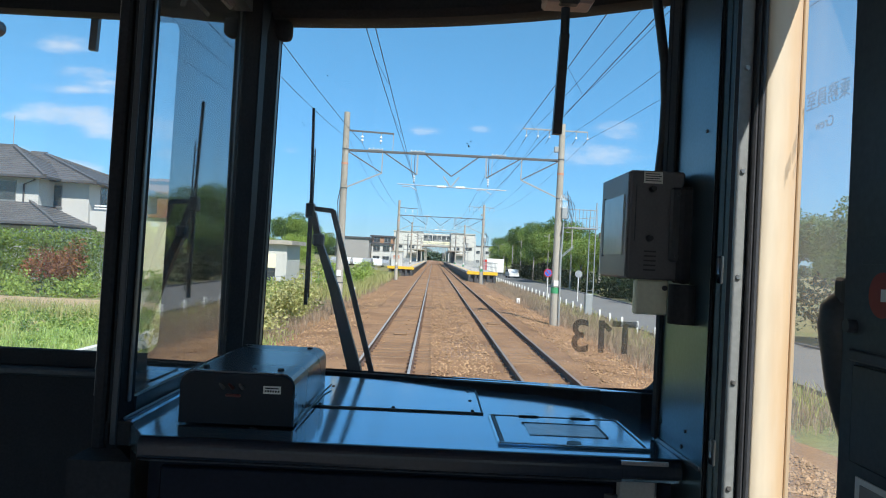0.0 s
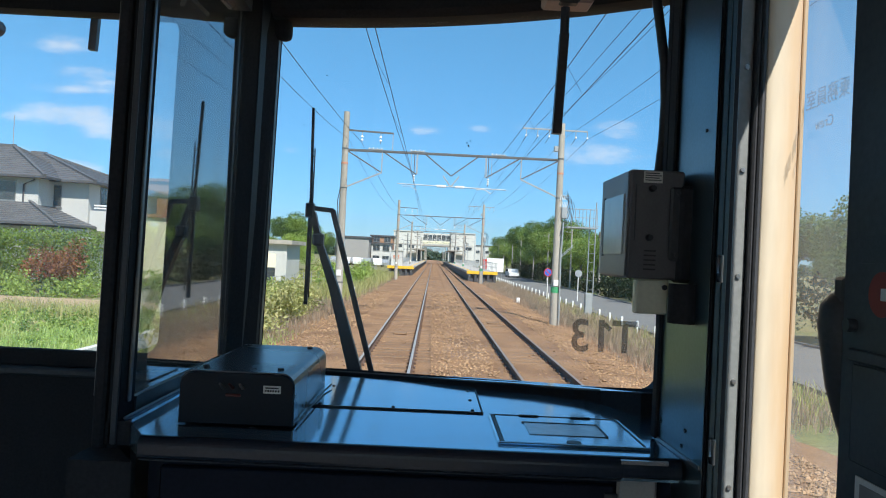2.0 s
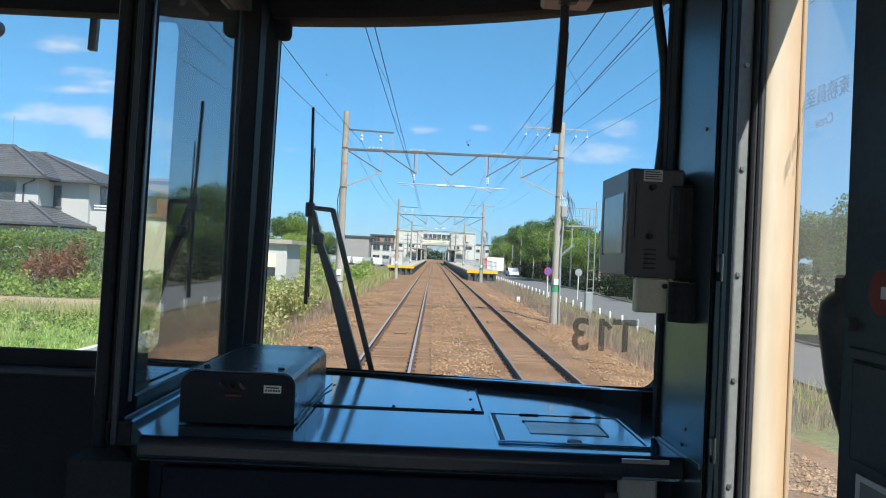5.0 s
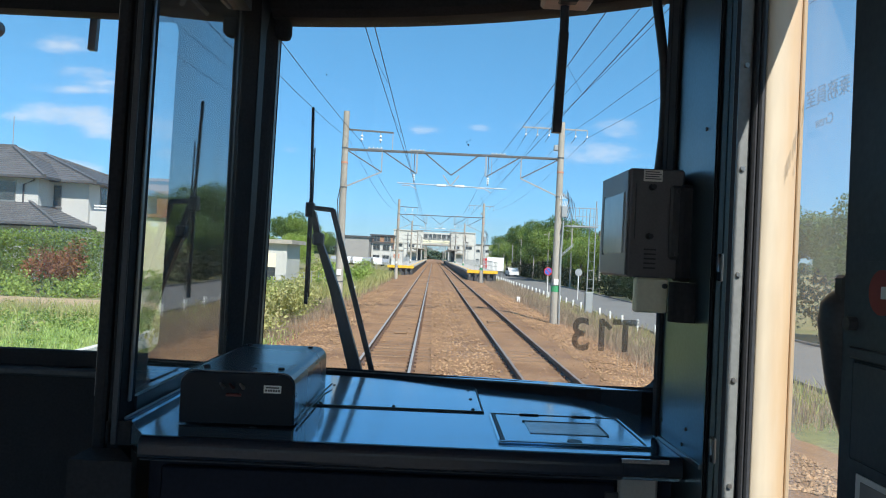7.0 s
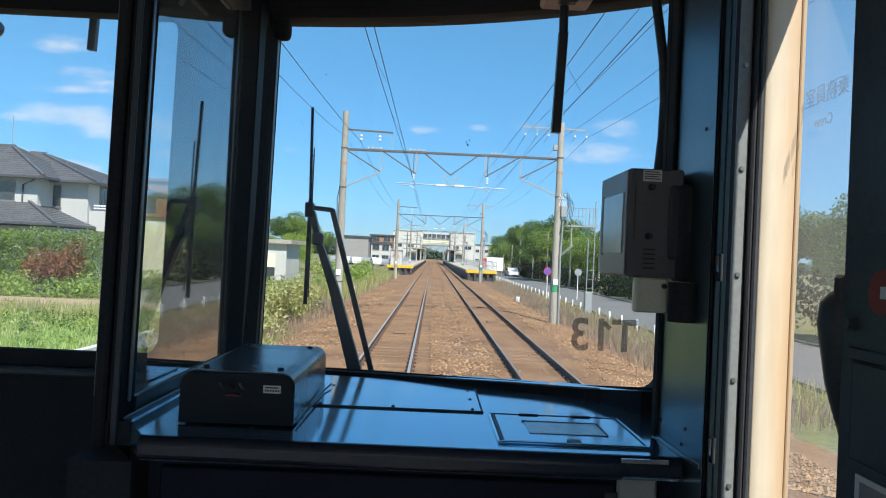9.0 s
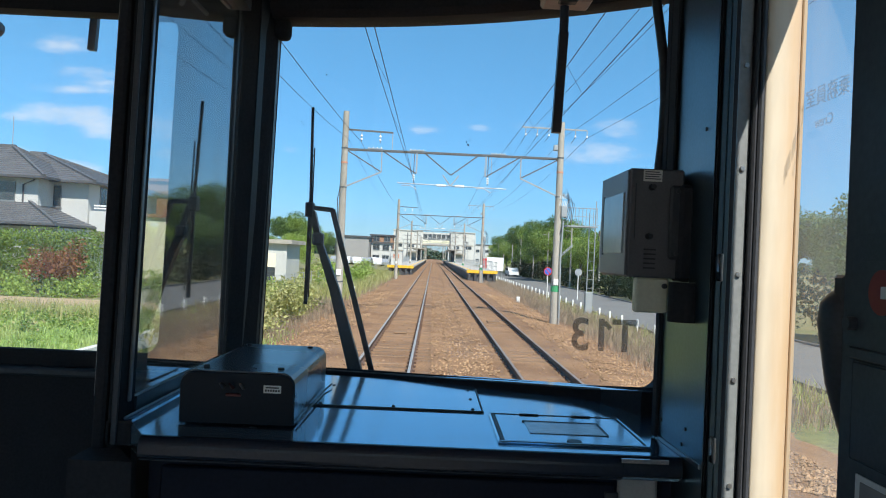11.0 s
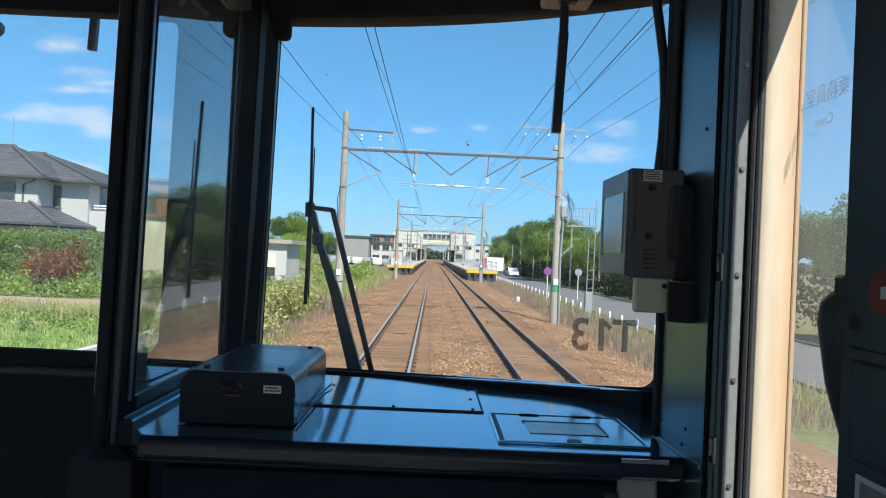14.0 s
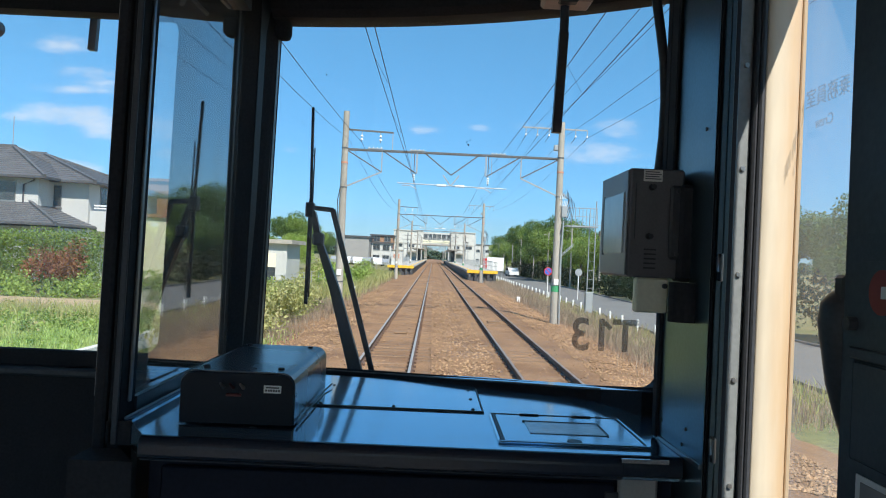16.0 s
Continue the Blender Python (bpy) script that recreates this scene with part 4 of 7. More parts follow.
fr = thing("door_frame", K(0.345, 0.85, FLOOR_W), "dull metal door frame with a row of screws", "frame", kind="structure")
part("strip", kb(0.3275, 0.3460, 0.848, 0.861, FLOOR_W, CEIL_W, 0.002, seg=2), "frame_paint", fr)
part("strip_edge", kb(0.3222, 0.3274, 0.8485, 0.900, FLOOR_W, CEIL_W), "rubber", fr)
part("rubber", kb(0.3465, 0.3510, 0.840, 0.861, FLOOR_W, CEIL_W, 0.002), "cab_black", fr, "black rubber seal")
part("rubber", kb(0.3515, 0.3575, 0.838, 0.861, FLOOR_W, CEIL_W, 0.002), "cab_black", fr, "black rubber seal")
for w in (0.228, 0.113, -0.005, -0.122, -0.239, 0.34):
    part("screw", rod(K(0.3388, 0.8479, w), K(0.3388, 0.8455, w), 0.0032, 0.0026, 10), "steel", fr, "round screw head")

rings = []
for w in (FLOOR_W, -0.3, 0.3, CEIL_W):
    rings.append([K(u, v, w) for u, v in ((0.3577, 0.878), (0.3577, 0.8400), (0.3590, 0.8385), (0.366, 0.8378), (0.374, 0.8380), (0.382, 0.8392), (0.389, 0.8415), (0.395, 0.8450), (0.3995, 0.8500), (0.4025, 0.8560), (0.4035, 0.8630), (0.4035, 0.878))])
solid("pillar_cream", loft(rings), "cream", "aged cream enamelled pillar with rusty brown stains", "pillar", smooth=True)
bm = kb(0.404, 0.45, 0.96, 1.335, FLOOR_W, CEIL_W)
kb(0.404, 0.409, 0.862, 0.96, FLOOR_W, CEIL_W, bm=bm)
kb(0.404, 0.409, 0.60, 0.862, 0.352, CEIL_W, bm=bm)
kb(0.404, 0.409, 0.60, 0.862, FLOOR_W, -0.55, bm=bm)
kb(0.4045, 0.45, -0.4, 0.60, FLOOR_W, CEIL_W, bm=bm)
kb(0.4045, 0.45, -3.6, -0.4, 0.60, CEIL_W, bm=bm)
kb(0.4045, 0.45, -3.6, -0.4, FLOOR_W, -0.45, bm=bm)
solid("wall_right", bm, "cab_wall", "dark cab side wall with a door window", "wall")
win3 = solid("window_3", kb(0.404, 0.4090, 0.8555, 0.862, -0.55, 0.352, 0.001), "cream_trim", "side door window with lettering on its glass", "window")
pane(kb(0.4095, 0.4125, 0.60, 0.862, -0.55, 0.352), "glass_side", win3, (-1, 0, 0), "clear side glass")
m = Matrix.Translation(K(0.4135, 0.769, 0.1865)) @ Euler((radians(90), 0, radians(90))).to_matrix().to_4x4()
letters("乗務員室", 0.0232, m, "film_faint", "lettering", "grey reversed lettering on the glass", win3)
m = Matrix.Translation(K(0.4135, 0.800, 0.160)) @ Euler((radians(90), 0, radians(90))).to_matrix().to_4x4()
letters("Crew", 0.0170, m, "film_faint", "lettering", "grey reversed lettering on the glass", win3)

sp = thing("side_panel", K(0.38, 0.4, FLOOR_W), "dark grey control panel on the side wall", "panel", kind="structure")
part("panel", kb(0.362, 0.4035, -0.4, 0.672, FLOOR_W, CEIL_W, 0.003), "cab_wall", sp)
st = part("sticker", rod(K(0.3618, 0.612, -0.013), K(0.3610, 0.612, -0.013), 0.0185, seg=28), "sticker_red", sp, "round red warning sticker")
part("sticker_mark", kb(0.3602, 0.3609, 0.596, 0.612, -0.018, -0.008), "label_white", st)
part("knob", rod(K(0.3618, 0.651, -0.041), K(0.354, 0.651, -0.041), 0.006, seg=14), "cab_black", sp)
part("recess", kb(0.3595, 0.3618, 0.50, 0.648, -0.155, -0.072, 0.002), "cab_black", sp, "black recessed tray")
part("recess_rim", kb(0.3585, 0.3618, 0.50, 0.655, -0.071, -0.060, 0.002), "cab_dark", sp)
n = part("notice", kb(0.3605, 0.3618, 0.56, 0.638, -0.21, -0.165), "label_white", sp, "pale notice with a dark emblem")
part("emblem", kb(0.3598, 0.3604, 0.57, 0.630, -0.205, -0.17), "grey_wall", n)
part("notice", kb(0.3605, 0.3618, 0.57, 0.645, 0.012, 0.035), "cab_dark", sp)

hs = thing("handset", K(0.36, 0.69, -0.146), "black telephone handset hanging on the side panel", "handset")
spine = [(-0.012, 0.370, 0.009), (-0.017, 0.368, 0.017), (-0.026, 0.364, 0.022), (-0.045, 0.362, 0.022), (-0.070, 0.364, 0.019), (-0.100, 0.366, 0.015), (-0.128, 0.371, 0.010), (-0.146, 0.374, 0.006)]
rings = []
for w, u, r in spine:
    rings.append([K(u + 0.004 + r * 0.62 * math.cos(a), 0.69 + r * 0.9 * math.sin(a), w) for a in [2 * math.pi * k / 12 for k in range(12)]])
part("grip", loft(rings), "cab_black", hs, smooth=True)
part("cradle", kb(0.3625, 0.374, 0.6725, 0.69, -0.03, 0.0, 0.003), "cab_black", hs)

# monitor unit on the cabinet
mo = thing("monitor_unit", K(0.247, 0.93, -0.013), "charcoal plastic monitor unit bracketed to the cabinet", "monitor")
part("casing", kb(0.2185, 0.280, 0.862, 0.996, -0.013, 0.110, 0.002), "monitor", mo)
sf = part("bezel", kb(0.2160, 0.2183, 0.8635, 0.9945, -0.011, 0.108, 0.0008), "monitor_side", mo, "grey bezel")
part("screen", kb(0.2146, 0.2159, 0.876, 0.972, 0.014, 0.083), "screen", mo, "pale blank screen")
part("screen_edge", kb(0.2143, 0.2159, 0.9725, 0.978, 0.012, 0.085), "cab_black", mo)
lb = part("label", kb(0.2330, 0.2540, 0.8604, 0.8619, 0.0955, 0.1085), "label_white", mo, "small white printed label")
for k in range(4):
    part("text_bar", kb(0.2345, 0.2525 - 0.002 * (k % 2), 0.8597, 0.8603, 0.0978 + 0.0026 * k, 0.0989 + 0.0026 * k), "decal", lb)
for u, w in ((0.243, 0.089), (0.2415, 0.0335)):
    part("knob", rod(K(u, 0.8618, w), K(u, 0.853, w), 0.0038, 0.0030, 12), "ink", mo)
for k in range(5):
    part("vent_slot", kb(0.2365, 0.2500, 0.8606, 0.8618, -0.0030 + 0.0052 * k, -0.0012 + 0.0052 * k), "ink", mo)
part("groove", kb(0.2245, 0.2255, 0.8606, 0.8618, 0.03, 0.093), "cab_black", mo)
bk = part("bracket", kb(0.2630, 0.2805, 0.8565, 0.8615, 0.008, 0.092, 0.003), "cab_black", mo)
part("bracket_arm", kb(0.2735, 0.300, 0.852, 0.885, -0.016, 0.093, 0.004), "rubber", mo, "black bracket arm")
for w in (0.015, 0.085):
    part("screw", rod(K(0.2715, 0.8564, w), K(0.2715, 0.8545, w), 0.0025, seg=8), "cab_black", bk)
jb = thing("junction_box", K(0.27, 0.90, -0.066), "pale olive junction box under the monitor unit", "box")
part("body", kb(0.2315, 0.2690, 0.870, 0.884, -0.053, -0.0132, 0.002), "pale_box", jb)
part("plug", rod(K(0.2785, 0.845, -0.060), K(0.2785, 0.845, -0.0165), 0.0166, seg=24), "rubber", jb, "black cylindrical plug", smooth=False)
part("screw", rod(K(0.264, 0.8699, -0.022), K(0.264, 0.867, -0.022), 0.003, seg=10), "cab_black", jb)
cb = thing("hanging_cable", K(0.34, 1.22, 0.1), "black cable hanging beside the windscreen", "cable")
part("cable", tube([K(0.325, 1.19, 0.47), K(0.331, 1.19, 0.41), K(0.338, 1.19, 0.37), K(0.346, 1.19, 0.32), K(0.350, 1.19, 0.26), K(0.349, 1.19, 0.20), K(0.345, 1.19, 0.15), K(0.343, 1.19, 0.08)], 0.0075, 10), "cab_black", cb, smooth=True)

# wiper outside the windscreen
wp = thing("windscreen_wiper", K(-0.16, 1.47, -0.26), "black windscreen wiper parked upright", "wiper")
V = 1.50
S = V / 1.5
part("blade", beam(K(-0.2475 * S, V, 0.28 * S), K(-0.2435 * S, V, 0.095 * S), 0.006, 0.005), "cab_black", wp)
part("blade", beam(K(-0.2435 * S, V, 0.10 * S), K(-0.2445 * S, V, -0.104 * S), 0.005, 0.007), "cab_black", wp)
part("blade_frame", beam(K(-0.2395 * S, V - 0.006, 0.20 * S), K(-0.2385 * S, V - 0.006, -0.09 * S), 0.0022, 0.0022), "cab_black", wp)
for k in range(9):
    part("tie", beam(K(-0.2450 * S, V - 0.004, (0.185 - 0.032 * k) * S), K(-0.2390 * S, V - 0.004, (0.185 - 0.032 * k) * S), 0.002, 0.003), "cab_black", wp)
part("clip", kb(-0.252 * S, -0.236 * S, V - 0.012, V + 0.012, 0.065 * S, 0.094 * S, 0.002), "cab_black", wp)
part("link", beam(K(-0.238 * S, V, 0.084 * S), K(-0.199 * S, V, 0.081 * S), 0.009, 0.009), "cab_black", wp)
part("arm", beam(K(-0.200 * S, V, 0.082 * S), K(-0.108 * S, V, -0.235 * S), 0.010, 0.010), "cab_black", wp)
part("arm", loft([[K(c[0] * S + a * c[2], V + 0.01 * b, c[1] * S) for a, b in ((-1, -1), (1, -1), (1, 1), (-1, 1))] for c in ((-0.238, 0.077, 0.005), (-0.224, 0.020, 0.0065), (-0.19, -0.07, 0.0095), (-0.140, -0.235, 0.0135))]), "cab_black", wp)
part("tensioner", kb(-0.236 * S, -0.214 * S, V - 0.016, V + 0.006, 0.011 * S, 0.036 * S, 0.004), "cab_black", wp)
for u, w, r in ((0.055, 0.208, 0.0017), (0.052, 0.213, 0.0013), (0.058, 0.217, 0.0011), (0.218, 0.352, 0.0011), (0.206, 0.345, 0.0009), (-0.218, 0.335, 0.0011), (-0.262, 0.245, 0.0011), (-0.258, 0.24, 0.0012), (-0.235, 0.19, 0.0010), (0.06, 0.28, 0.0010), (-0.24, -0.03, 0.0010)):
    v = screen_v(u) + 0.0075
    bm = bmesh.new()
    bmesh.ops.create_icosphere(bm, subdivisions=1, radius=r)
    for vert in bm.verts:
        vert.co = Vector((vert.co.x * (0.8 + 0.5 * random.random()), vert.co.y * 0.3, vert.co.z * (0.7 + 0.8 * random.random()))) + K(u, v, w)
    part("fly_mark", bm, "ink", win2, "small dark insect mark")
part("base", kb(-0.155, -0.09, V - 0.01, V + 0.02, -0.28, -0.24, 0.005), "cab_black", wp)


# ---- ground, ballast, tracks ----
RIGHT_TRACK = 3.39


def ground_z(x, y):
    z = -0.50
    if x < -5:
        z += 0.55 * min(1, (-5 - x) / 5)
    if abs(x) < 400 and 8 < abs(x) and y > -20:
        z += 0.05 * noise.noise(Vector((x * 0.3, y * 0.3, 0)))
    return z


xs = sorted(set([-3000, -1200, -500, -250, -150, -100] + [-80 + 4 * k for k in range(16)] + [-18 + 0.8 * k for k in range(50)] + [24, 30, 40, 60, 100, 150, 250, 500, 1200, 3000]))
ys = sorted(set([-1500, -400, -100, -40, -10] + [4 * k for k in range(40)] + [160 + 20 * k for k in range(20)] + [600, 900, 1500, 3000]))
gv = [(x, y, ground_z(x, y)) for y in ys for x in xs]
nx = len(xs)
gf = [(j * nx + i, j * nx + i + 1, (j + 1) * nx + i + 1, (j + 1) * nx + i) for j in range(len(ys) - 1) for i in range(nx - 1)]
tagged(new("ground", mesh_of("ground", gv, gf, "ground", True)), "weedy green and earthy open ground", "ground", kind="structure")

prof = [(-4.6, -0.56), (-3.4, -0.36), (-2.3, -0.24), (-1.4, -0.162), (1.3, -0.162), (1.7, -0.21), (2.0, -0.152), (4.7, -0.152), (5.6, -0.27), (6.8, -0.42), (7.8, -0.56)]
px = [p[0] + (q[0] - p[0]) * k / 5 for p, q in zip(prof, prof[1:]) for k in range(5)] + [7.8]
pz = list(np.interp(px, [p[0] for p in prof], [p[1] for p in prof]))
bys = [-330 + 3 * k for k in range(108)] + [-6 + 0.5 * k for k in range(132)] + [60 + 3 * k for k in range(60)] + [240 + 20 * k for k in range(30)]
bv = [(x, y, z + 0.035 * noise.noise(Vector((x * 1.3, y * 1.3, 3))) + 0.02 * noise.noise(Vector((x * 4, y * 4, 9)))) for y in bys for x, z in zip(px, pz)]
nx = len(px)
bf = [(j * nx + i, j * nx + i + 1, (j + 1) * nx + i + 1, (j + 1) * nx + i) for j in range(len(bys) - 1) for i in range(nx - 1)]
tagged(new("ballast_bed", mesh_of("ballast_bed", bv, bf, "ballast")), "rust brown crushed stone ballast bed", "ballast", kind="structure")

# loose stones lying on the bed
rng = np.random.default_rng(4)
oct_v = np.array([(1, 0, 0), (-1, 0, 0), (0, 1, 0), (0, -1, 0), (0, 0, 1), (0, 0, -1)], float)
oct_f = np.array([(0, 2, 4), (2, 1, 4), (1, 3, 4), (3, 0, 4), (2, 0, 5), (1, 2, 5), (3, 1, 5), (0, 3, 5)])
n = 26000
sy = 9 + 46 * rng.random(n) ** 1.7
sx = rng.uniform(-3.4, 6.6, n)
heap = (np.abs(sx - 1.75) < 0.75) | (sx > 4.7) | (sx < -1.5)
keep = heap | (rng.random(n) < 0.07)
sx, sy = sx[keep], sy[keep]
n = len(sx)
sz = np.interp(sx, px, pz) + 0.012
size = rng.uniform(0.018, 0.045, n) * (1 + 0.5 * (rng.random(n) > 0.93))
sv = oct_v[None] * rng.uniform(0.6, 1.2, (n, 6, 1)) * size[:, None, None] * np.array((1, 1, 0.75))
ang = rng.uniform(0, 6.28, n)
ca, sa = np.cos(ang)[:, None], np.sin(ang)[:, None]
sv = np.stack([sv[..., 0] * ca - sv[..., 1] * sa, sv[..., 0] * sa + sv[..., 1] * ca, sv[..., 2]], -1) + np.stack([sx, sy, sz], -1)[:, None, :]
sf = (oct_f[None] + 6 * np.arange(n)[:, None, None]).reshape(-1, 3)
tagged(new("ballast_stones", mesh_of("ballast_stones", sv.reshape(-1, 3).tolist(), sf.tolist(), "stone")), "loose rust brown crushed stones on the ballast", "stones", kind="stuff")


def rail_profile(x, top):
    return [(x - 0.062, -0.153), (x + 0.062, -0.153), (x + 0.062, -0.142), (x + 0.010, -0.125), (x + 0.010, -0.045), (x + 0.032, -0.035), (x + 0.032, -0.004), (x - 0.032, -0.004), (x - 0.032, -0.035), (x - 0.010, -0.045), (x - 0.010, -0.125), (x - 0.062, -0.142)]


sl = block(-1.0, 1.0, -0.11, 0.11, -0.32, -0.155, 0.015)
sleeper_mesh = finish("sleeper", sl, "sleeper")
cl = block(-0.05, 0.05, -0.045, 0.045, -0.155, -0.118, 0.012)
clip_mesh = finish("rail_clip", cl, "rail_side")
for tx, nm in ((0.0, "near"), (RIGHT_TRACK, "far")):
    tr = thing("railway_track", (tx, 0, -0.2), "rusty steel rails with polished heads on sleepers", "track", "railway tracks", kind="structure")
    for s in (-1, 1):
        x = tx + s * 0.566
        r = part("rail", loft([[Vector((a, y, b)) for a, b in rail_profile(x, 0)] for y in (-330, 800)]), "rail_side", tr, "rusty rail")
        part("rail_head", block(x - 0.0285, x + 0.0285, -330, 800, -0.0035, 0.0, 0), "rail_top" if nm == "near" else "rail_top_far", r, "worn running surface")
    for k in range(140):
        ob = new("sleeper", sleeper_mesh)
        ob.parent, ob.location = tr, (0, 9 + 0.62 * k, 0.2 + 0.008 * math.sin(k * 7.1))
        ob.rotation_euler = (0, 0, 0.006 * math.sin(k * 3.7))
    bm = bmesh.new()
    for k in range(260):
        block(tx - 1.0, tx + 1.0, 96 + 0.62 * k, 96.22 + 0.62 * k, -0.32, -0.155, bm=bm)
    for k in range(535):
        block(tx - 1.0, tx + 1.0, -323 + 0.62 * k, -322.78 + 0.62 * k, -0.32, -0.155, bm=bm)
    part("far_sleepers", bm, "sleeper", tr)["kind"] = "stuff"
    bm = bmesh.new()
    for k in range(70):
        for s in (-1, 1):
            for side in (-1, 1):
                block(tx + s * 0.566 + side * 0.075 - 0.03, tx + s * 0.566 + side * 0.075 + 0.03, 8.96 + 0.62 * k, 9.04 + 0.62 * k, -0.155, -0.112, 0, bm)
    part("rail_clips", bm, "rail_side", tr)["kind"] = "stuff"
for x, y, w in ((0.02, 24.5, 0.42), (RIGHT_TRACK + 0.03, 30, 0.5), (RIGHT_TRACK, 62, 0.5)):
    solid("track_transponder", block(x - w / 2, x + w / 2, y - 0.3, y + 0.3, -0.16, -0.10, 0.02), "sleeper", "dusty brown track transponder plate between the rails", "transponder", kind="")


# ---- overhead line ----
def gantry(y, big):
    g = thing("line_gantry", (1.5, y, -0.5), "overhead line gantry, steel truss on two concrete poles", "gantry", "line gantries")
    L, R, H = -3.05, 6.25, 6.78
    for x, top in ((L, 8.4), (R, 8.35)):
        p = part("pole", rod((x, y, -0.5), (x, y, top), 0.185, 0.125, 16), "concrete", g, "weathered concrete pole", smooth=False)
        for z, mt, h in ((6.78, "galv_dark", 0.06), (5.1, "galv_dark", 0.05), (6.15, "orange", 0.07), (1.05, "green_band" if x > 0 else "galv_dark", 0.25 if x > 0 else 0.05)):
            rr = 0.185 - 0.06 * (z + 0.5) / 8.9 + 0.012
            part("band", rod((x, y, z), (x, y, z + h), rr, rr, 16), mt, p)
        part("plate", block(x - 0.1, x + 0.1, y - 0.2, y - 0.183, 1.35, 1.6), "label_white", p, "white number plate")
    part("top_chord", beam((L - 0.1, y, H), (R + 0.1, y, H), 0.09, 0.07), "galv_dark", g)
    part("top_chord", beam((L - 0.1, y + 0.30, H), (R + 0.1, y + 0.30, H), 0.07, 0.06), "galv_dark", g)
    low = 5.85
    for x in (-1.45, 4.55):
        part("hanger", beam((x, y, low), (x, y, H), 0.045, 0.045), "galv", g)
    part("brace", beam((L, y, H), (-1.45, y, low), 0.05, 0.05), "galv_dark", g)
    part("brace", beam((-1.45, y, H), (0.05, y, low), 0.05, 0.05), "galv_dark", g)
    part("brace", beam((0.05, y, low), (0.05, y, H), 0.045, 0.045), "galv", g)
    part("brace", beam((0.35, y, H), (1.55, y, low), 0.05, 0.05), "galv_dark", g)
    part("brace", beam((1.55, y, low), (2.75, y, H), 0.05, 0.05), "galv_dark", g)
    part("brace", beam((3.05, y, low), (3.05, y, H), 0.045, 0.045), "galv", g)
    part("brace", beam((3.05, y, low), (4.55, y, H), 0.05, 0.05), "galv_dark", g)
    part("brace", beam((4.55, y, low), (R, y, H), 0.05, 0.05), "galv_dark", g)
    part("knee_brace", beam((L, y, 5.12), (-1.45, y, low), 0.06, 0.06), "galv", g)
    part("knee_brace", beam((R, y, 5.12), (4.55, y, low), 0.06, 0.06), "galv", g)
    for s in (-1, 1):
        part("yoke", beam((1.55 + s * 0.35, y, low), (1.55, y, 5.38), 0.05, 0.05), "galv", g)
    part("pull_off_bar", rod((-0.75, y, 5.42), (3.95, y, 5.36), 0.020, seg=8), "galv", g)
    for x in (1.15, 1.95):
        ins = part("insulator", rod((x - 0.2, y, 5.39), (x + 0.2, y, 5.39), 0.04, seg=8), "insulator", g, "white ribbed insulator")
        for k in range(5):
            part("rib", rod((x - 0.17 + 0.08 * k, y, 5.39), (x - 0.14 + 0.08 * k, y, 5.39), 0.065, seg=10), "insulator", ins)
    for x in (0.1, RIGHT_TRACK - 0.1):
        part("steady_arm", tube([(x - 0.65, y, 5.32), (x - 0.3, y, 5.34), (x, y, 5.17)], 0.018, 6), "galv", g)
        ins = part("insulator", rod((x - 0.15, y, 5.48), (x - 0.15, y, 6.74), 0.016, seg=8), "galv_dark", g, "hanging white insulator")
        for k in range(3):
            part("disc", rod((x - 0.15, y, 5.56 + 0.10 * k), (x - 0.15, y, 5.61 + 0.10 * k), 0.065, 0.03, 10), "insulator", ins)
        for d in (-0.28, 0.28):
            part("hanger", beam((x - 0.15 + d * 0.5, y, 5.86), (x - 0.15 + d * 0.5, y, 6.74), 0.02, 0.02), "galv", g)
    for x in (-1.75, 0.05, 3.55):
        st = part("stand_off", block(x - 0.32, x + 0.32, y - 0.04, y + 0.04, H + 0.05, H + 0.085), "galv", g)
        for k in range(4):
            part("pin", rod((x - 0.27 + 0.18 * k, y, H + 0.085), (x - 0.27 + 0.18 * k, y, H + 0.14), 0.022, 0.014, 8), "insulator", st)
    part("bracket", block(R - 0.32, R - 0.14, y - 0.1, y + 0.1, 7.12, 7.36, 0.02), "galv", g)
    part("cross_arm", beam((L, y, 7.62), (-1.0, y, 7.56), 0.07, 0.07), "galv_dark", g)
    part("arm_stay", beam((-1.02, y, 7.54), (-1.02, y, 6.8), 0.03, 0.03), "galv", g)
    for x in (-2.35, -1.55):
        ins = part("insulator", rod((x, y, 7.1), (x, y, 7.56), 0.018, seg=6), "galv", g, "hanging white insulator")
        for k in range(2):
            part("disc", rod((x, y, 7.2 + 0.15 * k), (x, y, 7.27 + 0.15 * k), 0.07, 0.035, 10), "insulator", ins)
    part("cross_arm", beam((4.55, y, 8.08), (7.35, y, 8.05), 0.06, 0.06), "galv", g)
    for k in range(6):
        x = 4.7 + 0.5 * k + (0.15 if k > 2 else 0)
        ins = part("insulator", rod((x, y, 7.72), (x, y, 8.04), 0.018, seg=6), "galv", g, "hanging white insulator")
        part("disc", rod((x, y, 7.74), (x, y, 7.82), 0.05, 0.03, 8), "insulator", ins)
        part("tie", beam((x, y, 7.74), (x - 0.14, y + 0.2, 7.5), 0.015, 0.015), "galv_dark", ins)
